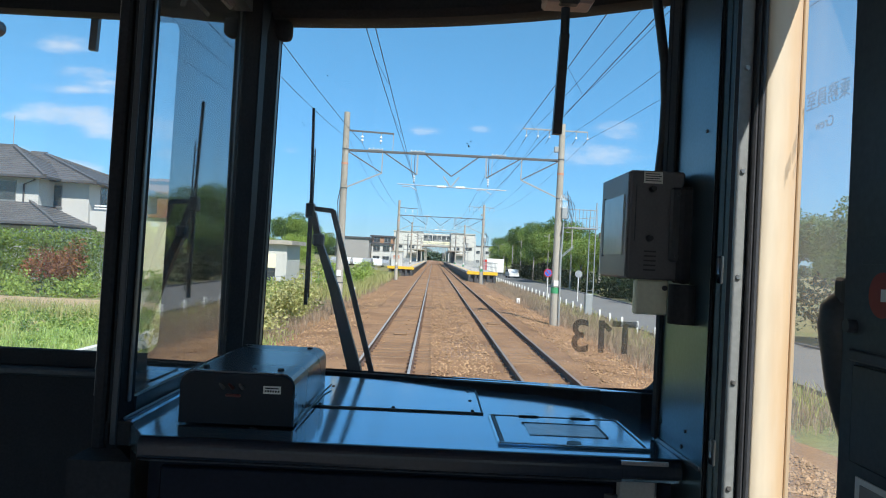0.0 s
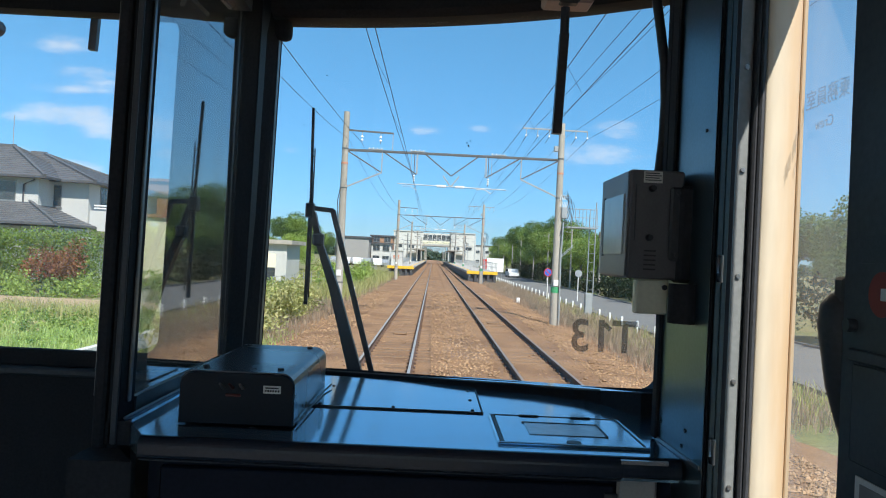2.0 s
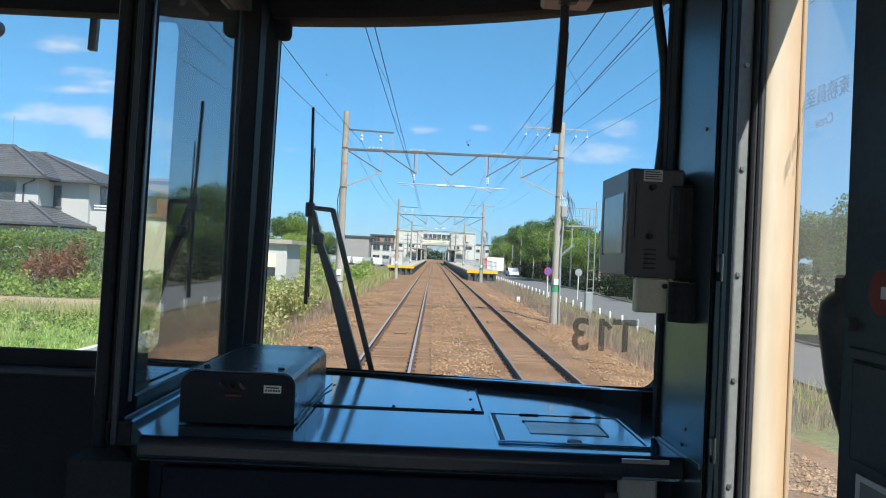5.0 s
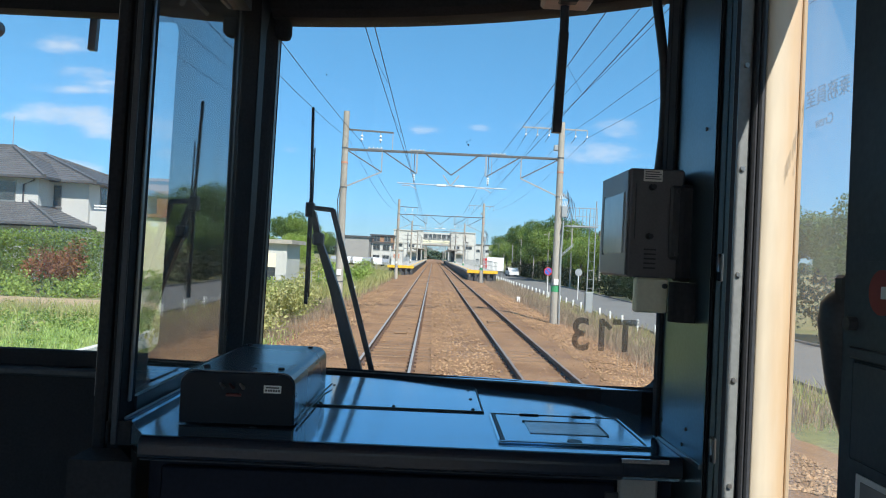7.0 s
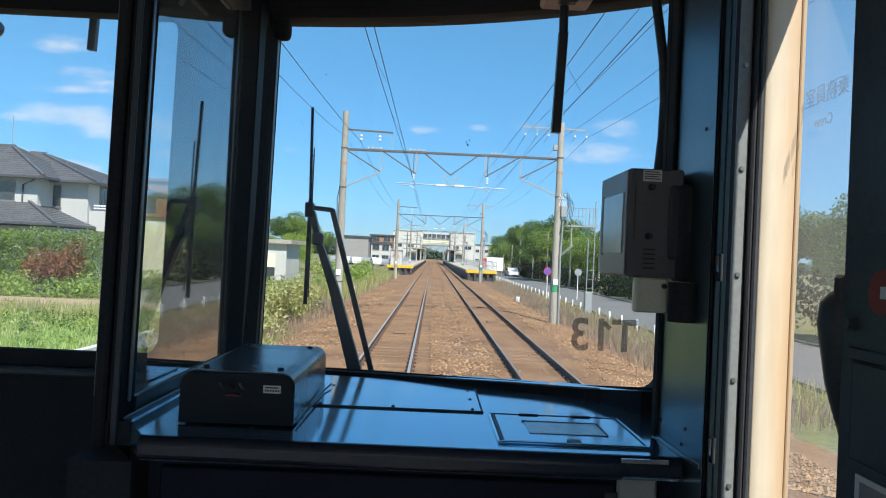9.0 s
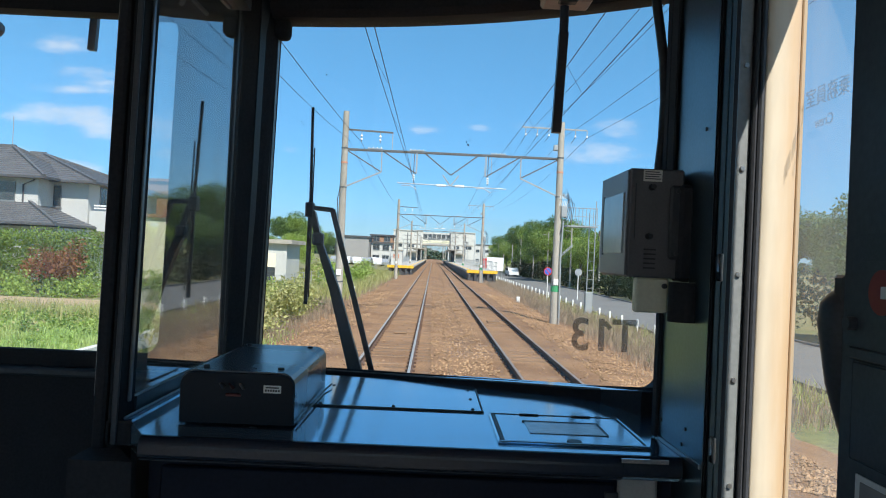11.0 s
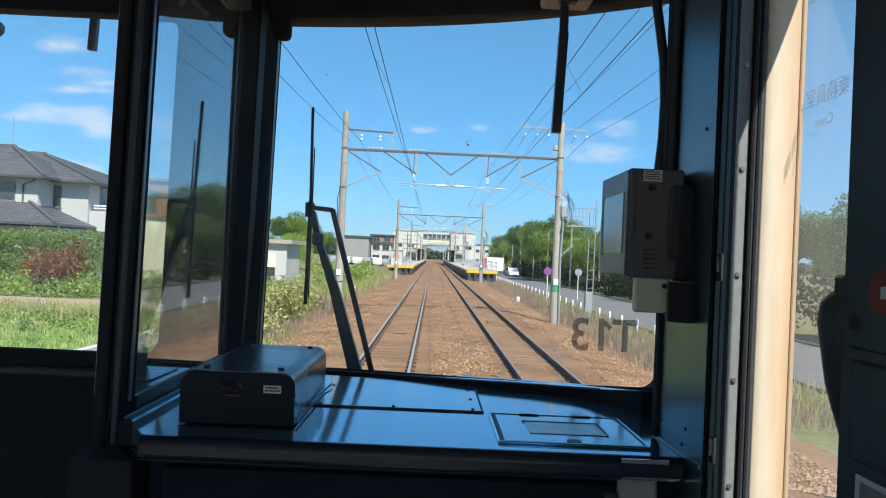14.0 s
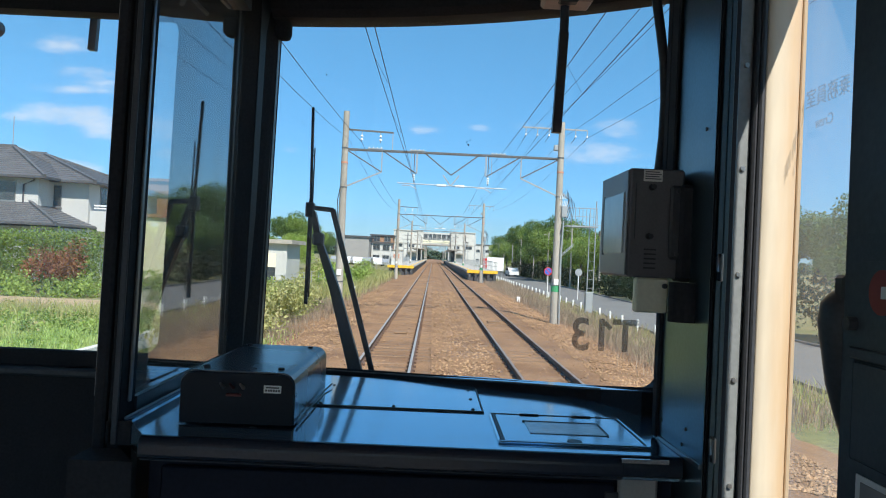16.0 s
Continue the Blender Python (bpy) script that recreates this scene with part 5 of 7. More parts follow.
    if big:
        bx = part("switch_box", block(R + 0.10, R + 0.36, y - 0.22, y + 0.06, 4.25, 4.75, 0.03), "galv", g, "pale transformer with insulators")
        for k in range(10):
            a, b = R + 0.02 + 0.075 * (k % 5), 4.75 + 0.3 * (k // 5)
            part("bushing", rod((a, y - 0.16, b), (a + 0.05, y - 0.16, b + 0.22), 0.020, 0.013, 8), "insulator", bx)
        part("conduit", tube([(R + 0.2, y - 0.2, 4.1), (R + 0.15, y - 0.22, 2.5), (R + 0.19, y - 0.2, -0.4)], 0.035, 8), "galv", g)
        for k in range(6):
            part("loop_wire", tube([(R + 0.1, y - 0.15, 5.2), (R + 0.30 + 0.07 * k, y - 0.2, 5.45 - 0.12 * k), (R + 0.38 + 0.03 * k, y - 0.2, 4.9 - 0.22 * k), (R + 0.1, y - 0.2, 3.6)], 0.012, 6), "wire", g)
    part("lashing_cable", tube([(L - 0.12, y - 0.1, 5.1), (L - 0.2, y - 0.14, 4.6), (L - 0.16, y - 0.14, 3.6), (L - 0.19, y - 0.16, 2.2)], 0.02, 6), "wire", g)
    return g


GY = [33 + 51 * k for k in range(-7, 9)]
first = gantry(33, True)
for y in GY:
    if y != 33:
        copy_thing(first, pose(1.5, y, -0.5))


def overhead(name, x, z, sag, r, label, dx=0.0):
    bm = bmesh.new()
    for a, b in zip(GY, GY[1:]):
        tube([(x + dx * math.sin(math.pi * s / 8 + a), a + (b - a) * s / 8, z - sag * 4 * (s / 8) * (1 - s / 8)) for s in range(9)], r, 5, bm)
    return solid(name, bm, "wire", label, "wire", group="overhead wires")


for tx in (0.1, RIGHT_TRACK - 0.1):
    overhead("contact_wire", tx, 5.14, 0.02, 0.0065, "dark contact wire above the track")
    overhead("messenger_wire", tx - 0.27, 6.0, 0.45, 0.007, "dark messenger wire above the contact wire")
    bm = bmesh.new()
    for a in GY[:-3]:
        for k in range(1, 10):
            s = k / 10
            rod((tx - 0.02, a + 51 * s, 5.14), (tx - 0.27, a + 51 * s, 6.0 - 0.45 * 4 * s * (1 - s)), 0.003, seg=4, bm=bm)
    solid("dropper_wires", bm, "wire", "thin dark droppers between the wires", "wire", kind="stuff")
overhead("feeder_wire", -2.35, 7.1, 0.6, 0.009, "dark feeder wire along the poles")
overhead("feeder_wire", -2.9, 7.2, 0.9, 0.007, "dark cable along the poles")
for k in (0, 1, 3, 5):
    overhead("power_wire", 4.7 + 0.5 * k + (0.15 if k > 2 else 0), 7.72, 0.5 + 0.04 * k, 0.0065, "thin dark power wire on the cross arms")

# ---- line side, right: road, guard posts, signs, mast ----
rings = [[Vector((x, y, z)) for x, z in ((10.3, -0.6), (10.3, -0.40), (10.45, -0.40), (10.45, -0.43), (15.6, -0.43), (15.6, -0.36), (15.8, -0.36), (15.8, -0.6))] for y in (-92, 420)]
road = solid("road", loft(rings), "asphalt", "worn grey asphalt lane beside the railway", "road")

gp = thing("guard_post", (9.75, 20, -0.5), "short white guard post beside the lane", "post", "white guard posts")
part("post", loft([[Vector((9.75 + a * w, 20 + b * 0.04, z)) for a, b in ((-1, -1), (1, -1), (1, 1), (-1, 1))] for z, w in ((-0.5, 0.030), (-0.08, 0.040), (0.0, 0.048), (0.04, 0.030))]), "white_paint", gp)
for k in range(1, 40):
    copy_thing(gp, pose(9.75 + 0.03 * math.sin(k * 5), 20 + 2.5 * k, -0.5, 2 * math.sin(k * 3), 2 * math.sin(k * 7), 0))


def road_sign(x, y, h, r, face):
    s = thing("road_sign", (x, y, -0.5), "round red and blue no-parking sign on a white post" if face else "round traffic sign seen from its grey back", "sign", "road signs")
    part("post", rod((x, y, -0.5), (x, y, h + r), 0.032, seg=10), "white_paint", s)
    d = part("disc", rod((x, y - 0.05, h), (x, y - 0.035, h), r, seg=28), "red" if face else "galv", s, "red rimmed disc" if face else "grey disc")
    if face:
        part("disc_field", rod((x, y - 0.056, h), (x, y - 0.0505, h), r * 0.80, seg=28), "blue_paint", d, "blue field")
        part("disc_bar", beam((x - r * 0.55, y - 0.0575, h + r * 0.55), (x + r * 0.55, y - 0.0575, h - r * 0.55), 0.003, r * 0.22), "red", d, "red bar")
    else:
        part("clamp", block(x - 0.12, x + 0.12, y - 0.06, y - 0.0505, h - 0.03, h + 0.03), "galv", d)
    return s


road_sign(9.3, 55.5, 1.62, 0.30, True)
road_sign(11.9, 57.5, 1.62, 0.27, False)
ma = thing("signal_mast", (9.6, 42, -0.5), "grey signal mast with a railed service platform and ladder", "mast")
part("cabinet", block(9.36, 9.74, 41.8, 42.2, -0.5, 0.75, 0.02), "galv", ma, "grey cabinet")
for x, top in ((9.44, 5.1), (9.78, 5.75)):
    part("stile", rod((x, 42, 0.7), (x, 42, top), 0.03, seg=8), "galv", ma)
for k in range(9):
    part("rung", rod((9.44, 42, 0.95 + 0.5 * k), (9.78, 42, 0.95 + 0.5 * k), 0.009, seg=6), "galv", ma)
part("deck", block(8.1, 9.8, 41.5, 42.5, 4.28, 4.35), "galv", ma)
for k in range(9):
    part("guard_bar", rod((8.15 + 0.2 * k, 41.5, 4.35), (8.15 + 0.2 * k, 41.5, 5.35), 0.016, seg=6), "galv", ma)
part("guard_rail", rod((8.15, 41.5, 5.3), (9.75, 41.5, 5.3), 0.02, seg=6), "galv", ma)
part("guard_rail", rod((8.15, 41.5, 4.85), (9.75, 41.5, 4.85), 0.014, seg=6), "galv", ma)
for d in (-0.05, 0.05):
    part("stay", beam((7.55, 42, 2.35 + d), (8.6, 42, 3.30 + d), 0.03, 0.03), "galv", ma)
for k in range(8):
    part("stay_tie", beam((7.6 + 0.13 * k, 42, 2.33 + 0.119 * k), (7.6 + 0.13 * k, 42, 2.47 + 0.119 * k), 0.016, 0.016), "galv", ma)
rb = thing("relay_box", (6.6, 50, -0.45), "small white relay box beside the ballast", "box")
part("box", block(6.5, 6.72, 49.9, 50.1, -0.42, -0.05, 0.02), "white_paint", rb)
rc = thing("cable_post", (-3.6, 45, -0.45), "short white kilometre post beside the track", "post")
part("post", block(-3.66, -3.54, 44.95, 45.05, -0.5, 0.35, 0.02), "white_paint", rc)

# ---- plants ----
def blades(name, xy, h0, h1, w, material, label, seed, lean=0.25):
    """Standing grass blades, each a bent strip."""
    r = np.random.default_rng(seed)
    n = len(xy)
    zz = np.array([ground_z(a, b) if not (-4.6 < a < 7.8) else np.interp(a, px, pz) for a, b in xy]) - 0.02
    zz = np.where((xy[:, 0] > -15.5) & (xy[:, 0] < -6.32) & (xy[:, 1] > 9) & (xy[:, 1] < 25.7), 0.05, zz)
    base = np.column_stack([xy, zz])
    a = r.uniform(0, 6.28, n)
    side = np.column_stack([np.cos(a), np.sin(a), np.zeros(n)])
    hh = r.uniform(h0, h1, n)[:, None]
    tip = np.column_stack([r.normal(0, lean, n), r.normal(0, lean, n), np.ones(n)]) * hh
    mid = tip * np.array((0.35, 0.35, 0.6))
    v = np.stack([base - side * w, base + side * w, base + mid + side * w * 0.7, base + mid - side * w * 0.7, base + tip], 1).reshape(-1, 3)
    k = 5 * np.arange(n)[:, None]
    f = [tuple(x) for x in (k + np.array((0, 1, 2, 3))).tolist()] + [tuple(x) for x in (k + np.array((3, 2, 4))).tolist()]
    return tagged(new(name, mesh_of(name, v.tolist(), f, material)), label, "grass", kind="stuff")


def spots(n, x0, x1, y0, y1, seed, clump=0.35):
    r = np.random.default_rng(seed)
    c = np.column_stack([r.uniform(x0, x1, n // 12), r.uniform(y0, y1, n // 12)])
    return np.repeat(c, 12, axis=0) + r.normal(0, clump, (len(c) * 12, 2))


blades("dry_grass", spots(30000, 6.9, 9.6, 14, 95, 1), 0.08, 0.46, 0.009, "dry_grass", "dry pale grass along the track side", 1)
blades("green_grass", spots(4000, 8.6, 10.2, 12, 60, 2), 0.1, 0.35, 0.014, "weed", "green grass tufts by the lane", 2)
blades("weeds", spots(42000, -15, -3.9, 11, 25.0, 3, 0.4), 0.05, 0.22, 0.014, "lush", "short mixed grass and weeds beside the track", 3)
blades("dry_weeds", spots(7000, -5.2, -3.5, 22, 90, 5), 0.1, 0.45, 0.013, "dry_grass", "dry brown weeds at the ballast edge", 5)
blades("far_weeds", spots(12000, -7.5, -4.0, 45, 100, 6), 0.3, 1.0, 0.03, "weed", "tall green reeds beside the line", 6)


def shrub(name, blobs, per, size, material, label, category, seed, group=""):
    r = np.random.default_rng(seed)
    v, f = blob_leaves(blobs, per, size, r, 0.4)
    lo = np.array((v[:, 0].mean(), v[:, 1].mean(), v[:, 2].min()))
    ob = new(name, mesh_of(name, (v - lo).tolist(), f.tolist(), material))
    ob.location = lo.tolist()
    return tagged(ob, label, category, group, "")


def rand_blobs(n, x0, x1, y0, y1, z0, z1, r0, r1, seed):
    r = np.random.default_rng(seed)
    return [(r.uniform(x0, x1), r.uniform(y0, y1), r.uniform(z0, z1), *(r.uniform(r0, r1, 3))) for _ in range(n)]


shrub("bush", rand_blobs(34, -6.2, -4.05, 22, 36, -0.2, 0.65, 0.4, 0.85, 11), 700, 0.13, "weed", "rambling green and brown bush beside the ballast", "bush", 11)
shrub("bush", rand_blobs(18, -5.5, -4.0, 17.5, 23, -0.25, 0.35, 0.3, 0.6, 14), 900, 0.11, "weed", "olive green rambling bush beside the ballast", "bush", 14)
shrub("bush", rand_blobs(18, -8.5, -6.0, 24, 40, 0.0, 0.5, 0.4, 0.9, 12), 600, 0.14, "leaf_light", "leafy light green bush beside the line", "bush", 12)
shrub("bush", rand_blobs(16, -7.0, -5.0, 48, 78, 0.0, 1.2, 0.5, 1.0, 13), 350, 0.18, "leaf_light", "light green bushes along the track fence", "bush", 13)
shrub("bush", rand_blobs(12, -9.6, -7.6, 60, 66, 0.2, 1.0, 0.6, 1.0, 15), 350, 0.18, "weed", "clipped round green garden bush", "bush", 15)
# garden hedge with a rust-red shrub in it
shrub("hedge", [(-26 + 0.75 * k, 33.5 + 0.3 * math.sin(k), 0.75 + 0.75 * (j), 0.75, 0.8, 0.72 - 0.08 * j + 0.06 * math.sin(k * 2)) for k in range(17) for j in (0, 1, 2)], 1700, 0.105, "leaf_mid", "tall clipped garden hedge in front of a house", "hedge", 16)
shrub("hedge", [(-13.6 + 0.5 * k, 38 + 1.4 * k, 0.25 + 0.4 * j, 0.6, 0.7, 0.4) for k in range(4) for j in (0, 1)], 380, 0.15, "leaf_light", "low clipped garden hedge end beside a building", "hedge", 17)
shrub("red_shrub", rand_blobs(9, -15.8, -14.0, 32.2, 32.8, 0.9, 1.9, 0.45, 0.65, 18), 700, 0.13, "leaf_red", "rust red shrub growing in the green hedge", "shrub", 18)
shrub("low_shrub", rand_blobs(18, -19.5, -11.5, 30.0, 31.6, 0.1, 0.45, 0.5, 0.85, 19), 420, 0.12, "leaf_light", "low spreading green garden shrubs", "shrub", 19)
shrub("undergrowth", rand_blobs(110, 16.4, 20.5, 18, 150, -0.2, 1.5, 0.8, 1.6, 20), 190, 0.24, "leaf_shade", "undergrowth along the wood's edge, darkened as if shaded", "undergrowth", 20)
solid("garden_lawn", block(-15.5, -6.32, 9, 25.7, -0.1, 0.062), "lush_ground", "short bright green grass in the garden", "lawn")
kr = thing("garden_kerb", (-6.2, 8, -0.3), "pale concrete kerb between garden and line", "kerb")
for k in range(14):
    part("kerb_stone", block(-6.27, -6.12, 8 + 1.6 * k, 9.585 + 1.6 * k, -0.3, 0.10 + 0.006 * math.sin(k * 2.3), 0.012), "white_kerb", kr)
solid("garden_path", block(-26, -7.5, 25.8, 29.6, 0.055, 0.075), "earth", "bare brown earth strip in the garden", "path")


def tree_mesh(seed, h, spread, material):
    r = np.random.default_rng(seed)
    blobs = []
    for k in range(16):
        a, d = r.uniform(0, 6.28), spread * math.sqrt(r.random()) * 0.75
        z = h * r.uniform(0.42, 0.86) - d * 0.25
        s = spread * r.uniform(0.30, 0.5)
        blobs.append((d * math.cos(a), d * math.sin(a), z, s, s, s * 0.72))
    v, f = blob_leaves(blobs, 430, 0.20, r, 0.5)
    return mesh_of("crown", v.tolist(), f.tolist(), material), blobs


def tree(seed, h, spread, material, label):
    t = thing("tree", (0, 0, 0), label, "tree", "lineside trees")
    crown, blobs = tree_mesh(seed, h, spread, material)
    bm = bmesh.new()
    tube([(0, 0, -0.1), (0.06, 0.02, h * 0.2), (-0.05, 0.05, h * 0.45), (0.03, 0, h * 0.75)], 0.16, 8, bm)
    for b in blobs[:7]:
        tube([(0, 0, h * 0.30), (b[0] * 0.5, b[1] * 0.5, h * 0.30 + (b[2] - h * 0.3) * 0.6), (b[0], b[1], b[2])], 0.05, 5, bm)
    part("trunk", bm, "bark", t)
    ob = new("crown", crown)
    ob.parent = t
    return t


kinds = [tree(31, 9.5, 3.6, "leaf_dark", "tall dark green broadleaved tree at the wood's edge"), tree(32, 8.6, 3.2, "leaf_mid", "mid green broadleaved tree at the wood's edge"),
         tree(33, 10.5, 4.2, "leaf_dark", "large dark evergreen tree in the wood"), tree(34, 7.2, 3.0, "leaf_light", "yellow green broadleaved tree beside the lane")]
r = np.random.default_rng(77)
places = []
for k in range(26):
    places.append((18.5 + r.uniform(-1, 2.0), 24 + 7.2 * k + r.uniform(-2, 2), int(r.integers(0, 4))))
for k in range(22):
    places.append((26 + r.uniform(-2, 5), 34 + 9 * k + r.uniform(-3, 3), int(r.integers(0, 3))))
left = [(-14, 92, 1, 0.85), (-17, 97, 0, 0.8), (-12.5, 76, 3, 0.62), (-32, 70, 2, 0.8), (-38, 62, 1, 0.9), (-44, 110, 0, 0.9), (-26, 120, 1, 0.8), (-20, 150, 0, 0.7)]
used = set()
for x, y, k, s in [(a, b, c, float(r.uniform(0.85, 1.15))) for a, b, c in places] + left:
    if x > 0:
        s *= 0.78 if y < 40 else 0.52 if y < 74 else 0.85 if y < 95 else 1.0
    m = pose(x, y, ground_z(x, y) - 0.05, 0, 0, float(r.uniform(0, 360))) @ Matrix.Scale(s, 4)
    if k not in used:
        used.add(k)
        kinds[k].matrix_basis = m
    else:
        c = copy_thing(kinds[k], pose(0, 0, 0))
        c.matrix_basis = m

# ---- buildings ----
def window_unit(parent, x, y, z, w, h, axis, n=2):
    """A sliding window on a wall: facing -y (axis 0) or +x (axis 1)."""
    def b(a0, a1, d0, d1, z0, z1):
        return block(x + a0, x + a1, y - d1, y - d0, z0, z1) if axis == 0 else block(x + d0, x + d1, y + a0, y + a1, z0, z1)
    f = part("window", b(-w / 2, w / 2, 0.0, 0.05, z, z + h), "alu", parent, "aluminium window")
    for k in range(n):
        part("pane", b(-w / 2 + 0.06 + k * w / n, -w / 2 - 0.03 + (k + 1) * w / n, 0.05, 0.056, z + 0.06, z + h - 0.06), "window_dark", f, "dark glass pane")
    part("sill", b(-w / 2 - 0.05, w / 2 + 0.05, 0.0, 0.10, z - 0.06, z), "alu", f)


def hip_roof(parent, x0, x1, y0, y1, z, rise, over=0.6, courses=14, name="roof"):
    """A hipped roof of stepped tile courses with ridge tiles."""
    bm = bmesh.new()
    x0, x1, y0, y1 = x0 - over, x1 + over, y0 - over, y1 + over
    half = min(x1 - x0, y1 - y0) / 2 - 0.12
    rows = []
    for k in range(courses):
        i, j = half * k / courses, half * (k + 1) / courses
        a, b = z + rise * k / courses + 0.035, z + rise * (k + 1) / courses
        rows.append([(x0 + i, y0 + i, a), (x1 - i, y0 + i, a), (x1 - i, y1 - i, a), (x0 + i, y1 - i, a)])
        rows.append([(x0 + j, y0 + j, b), (x1 - j, y0 + j, b), (x1 - j, y1 - j, b), (x0 + j, y1 - j, b)])
    rows.insert(0, [(a, b, z - 0.10) for a, b, c in rows[0]])
    loft([[Vector(p) for p in row] for row in rows], bm=bm)
    rf = part(name, bm, "roof_tile", parent, "dark grey tiled hip roof")
    top = rows[-1]
    xa, xb, ya, yb = top[0][0], top[1][0], top[0][1], top[2][1]
    ends = [Vector(((xa if cx == x0 else xb), (ya if cy == y0 else yb), z + rise)) for cx, cy in ((x0, y0), (x1, y0), (x1, y1), (x0, y1))]
    for c, e in zip(((x0, y0), (x1, y0), (x1, y1), (x0, y1)), ends):
        part("hip_ridge", beam((c[0], c[1], z + 0.06), e + Vector((0, 0, 0.06)), 0.18, 0.12), "roof_tile", rf)
    part("ridge", beam(ends[0] + Vector((0, 0, 0.1)), ends[2] + Vector((0, 0, 0.1)), 0.22, 0.2), "roof_tile", rf)
    part("gutter", block(x0 - 0.06, x1 + 0.06, y0 - 0.08, y0 - 0.0, z - 0.12, z - 0.02), "roof_edge", rf)
    part("gutter", block(x1, x1 + 0.08, y0, y1, z - 0.12, z - 0.02), "roof_edge", rf)


ho = thing("house", (-24, 50, 0), "white two-storey house with dark grey hipped tile roofs", "house")
part("wall", block(-31, -19.3, 45, 56, 0, 5.75), "white_wall", ho)
part("wall", block(-31, -19.0, 41.2, 44.99, 0, 2.95), "white_wall", ho)
part("wall", block(-31, -21.3, 43.2, 44.985, 0, 5.75), "white_wall", ho)
hip_roof(ho, -31, -19.3, 45, 56, 5.75, 2.05)
hip_roof(ho, -31, -21.3, 43.2, 50, 5.78, 1.95, name="wing_roof")
hip_roof(ho, -31, -19.5, 41.0, 47.5, 3.15, 1.55, name="lower_roof")
part("balcony", block(-19.28, -17.9, 45.2, 49.5, 2.9, 4.1), "white_wall", ho)
part("balcony_rail", block(-19.0, -17.8, 45.12, 45.18, 4.2, 4.28), "white_paint", ho)
part("balcony_rail", block(-19.0, -17.8, 45.12, 45.18, 4.36, 4.44), "white_paint", ho)
window_unit(ho, -23.6, 43.2, 4.35, 2.1, 1.15, 0)
window_unit(ho, -21.3, 45, 4.2, 0.9, 1.3, 0, 1)
window_unit(ho, -19.3, 47, 4.4, 1.0, 1.2, 1)
part("downpipe", tube([(-21.5, 43.13, 5.6), (-22.1, 43.13, 5.3), (-22.1, 43.13, 3.6)], 0.05, 8), "roof_edge", ho)
part("vent", block(-22.9, -22.7, 43.15, 43.2, 4.9, 5.1), "galv", ho)
ant = thing("aerial_mast", (-26.0, 50, 7.6), "thin roof aerial mast above the house", "aerial")
part("mast", rod((-26.6, 50, 7.6), (-26.6, 50, 10.2), 0.025, seg=6), "galv", ant)

yb = thing("apartment_block", (-17, 58, 0), "pale yellow two-storey building with a brown upper block", "building")
part("wall", block(-22, -16.4, 50.3, 58, 0, 4.05), "cream_wall", yb)
part("upper_wall", block(-24, -17.6, 60, 70, 0, 7.2), "brown_wall", yb, "brown tiled upper block")
part("roof", block(-22.2, -16.2, 50.1, 58.2, 4.05, 4.25), "brown_wall", yb, "brown flat roof edge")
part("roof", block(-24.2, -17.4, 59.8, 70.2, 7.2, 7.4), "brown_wall", yb)
for z in (1.0, 3.0):
    window_unit(yb, -16.4, 53.0, z - 0.4, 1.0, 0.9, 1)
window_unit(yb, -19.5, 50.3, 1.2, 1.2, 1.1, 0)
gar = thing("garage", (-12, 58, 0), "small pale garage with a flat roof and dark shutter", "garage")
part("wall", block(-14.6, -9.8, 56.5, 62, -0.2, 2.75), "white_wall", gar)
part("roof", block(-14.9, -9.4, 56.1, 62.4, 2.75, 3.05), "concrete", gar, "flat concrete roof")
part("shutter", block(-12.6, -10.6, 56.44, 56.5, 0, 1.0), "window_dark", gar, "dark shutter")
part("shutter_frame", block(-12.6, -10.6, 56.43, 56.5, 1.01, 2.0), "cream_wall", gar)


def far_block(x0, x1, y0, y1, h, wall, label, storeys=2, roof="roof_edge"):
    b = thing("far_building", ((x0 + x1) / 2, y0, 0), label, "building", "distant buildings")
    part("wall", block(x0, x1, y0, y1, -0.5, h), wall, b)
    part("roof", block(x0 - 0.3, x1 + 0.3, y0 - 0.3, y1 + 0.3, h, h + 0.35), roof, b)
    n = max(2, int((x1 - x0) / 3.2))
    for s in range(storeys):
        for k in range(n):
            cx = x0 + (k + 0.5) * (x1 - x0) / n
            window_unit(b, cx, y0, 0.9 + s * h / storeys, 1.5, 1.2, 0)
    return b


far_block(-18.2, -13.0, 165, 175, 5.7, "grey_wall", "dark grey rendered building behind the car park", 0)
far_block(-13.6, -8.6, 178, 186, 6.5, "brown_wall", "brown brick apartment building near the station", 3)
far_block(-12.8, -8.5, 170, 176, 4.6, "white_wall", "pale apartment building near the station", 2)
far_block(-50, -36, 150, 165, 7, "white_wall", "white house in the far distance")
far_block(-70, -55, 120, 132, 6, "grey_wall", "grey house in the far distance")
far_block(-40, -32, 95, 103, 6.0, "cream_wall", "pale house behind the garden")
far_block(18, 30, 330, 345, 8, "white_wall", "white building past the station")
far_block(-30, -17, 330, 345, 9, "grey_wall", "grey building past the station")
far_block(-14, -8, 420, 440, 10, "white_wall", "white building far down the line", 3)
far_block(9, 16, 430, 440, 11, "white_wall", "white building far down the line", 3)


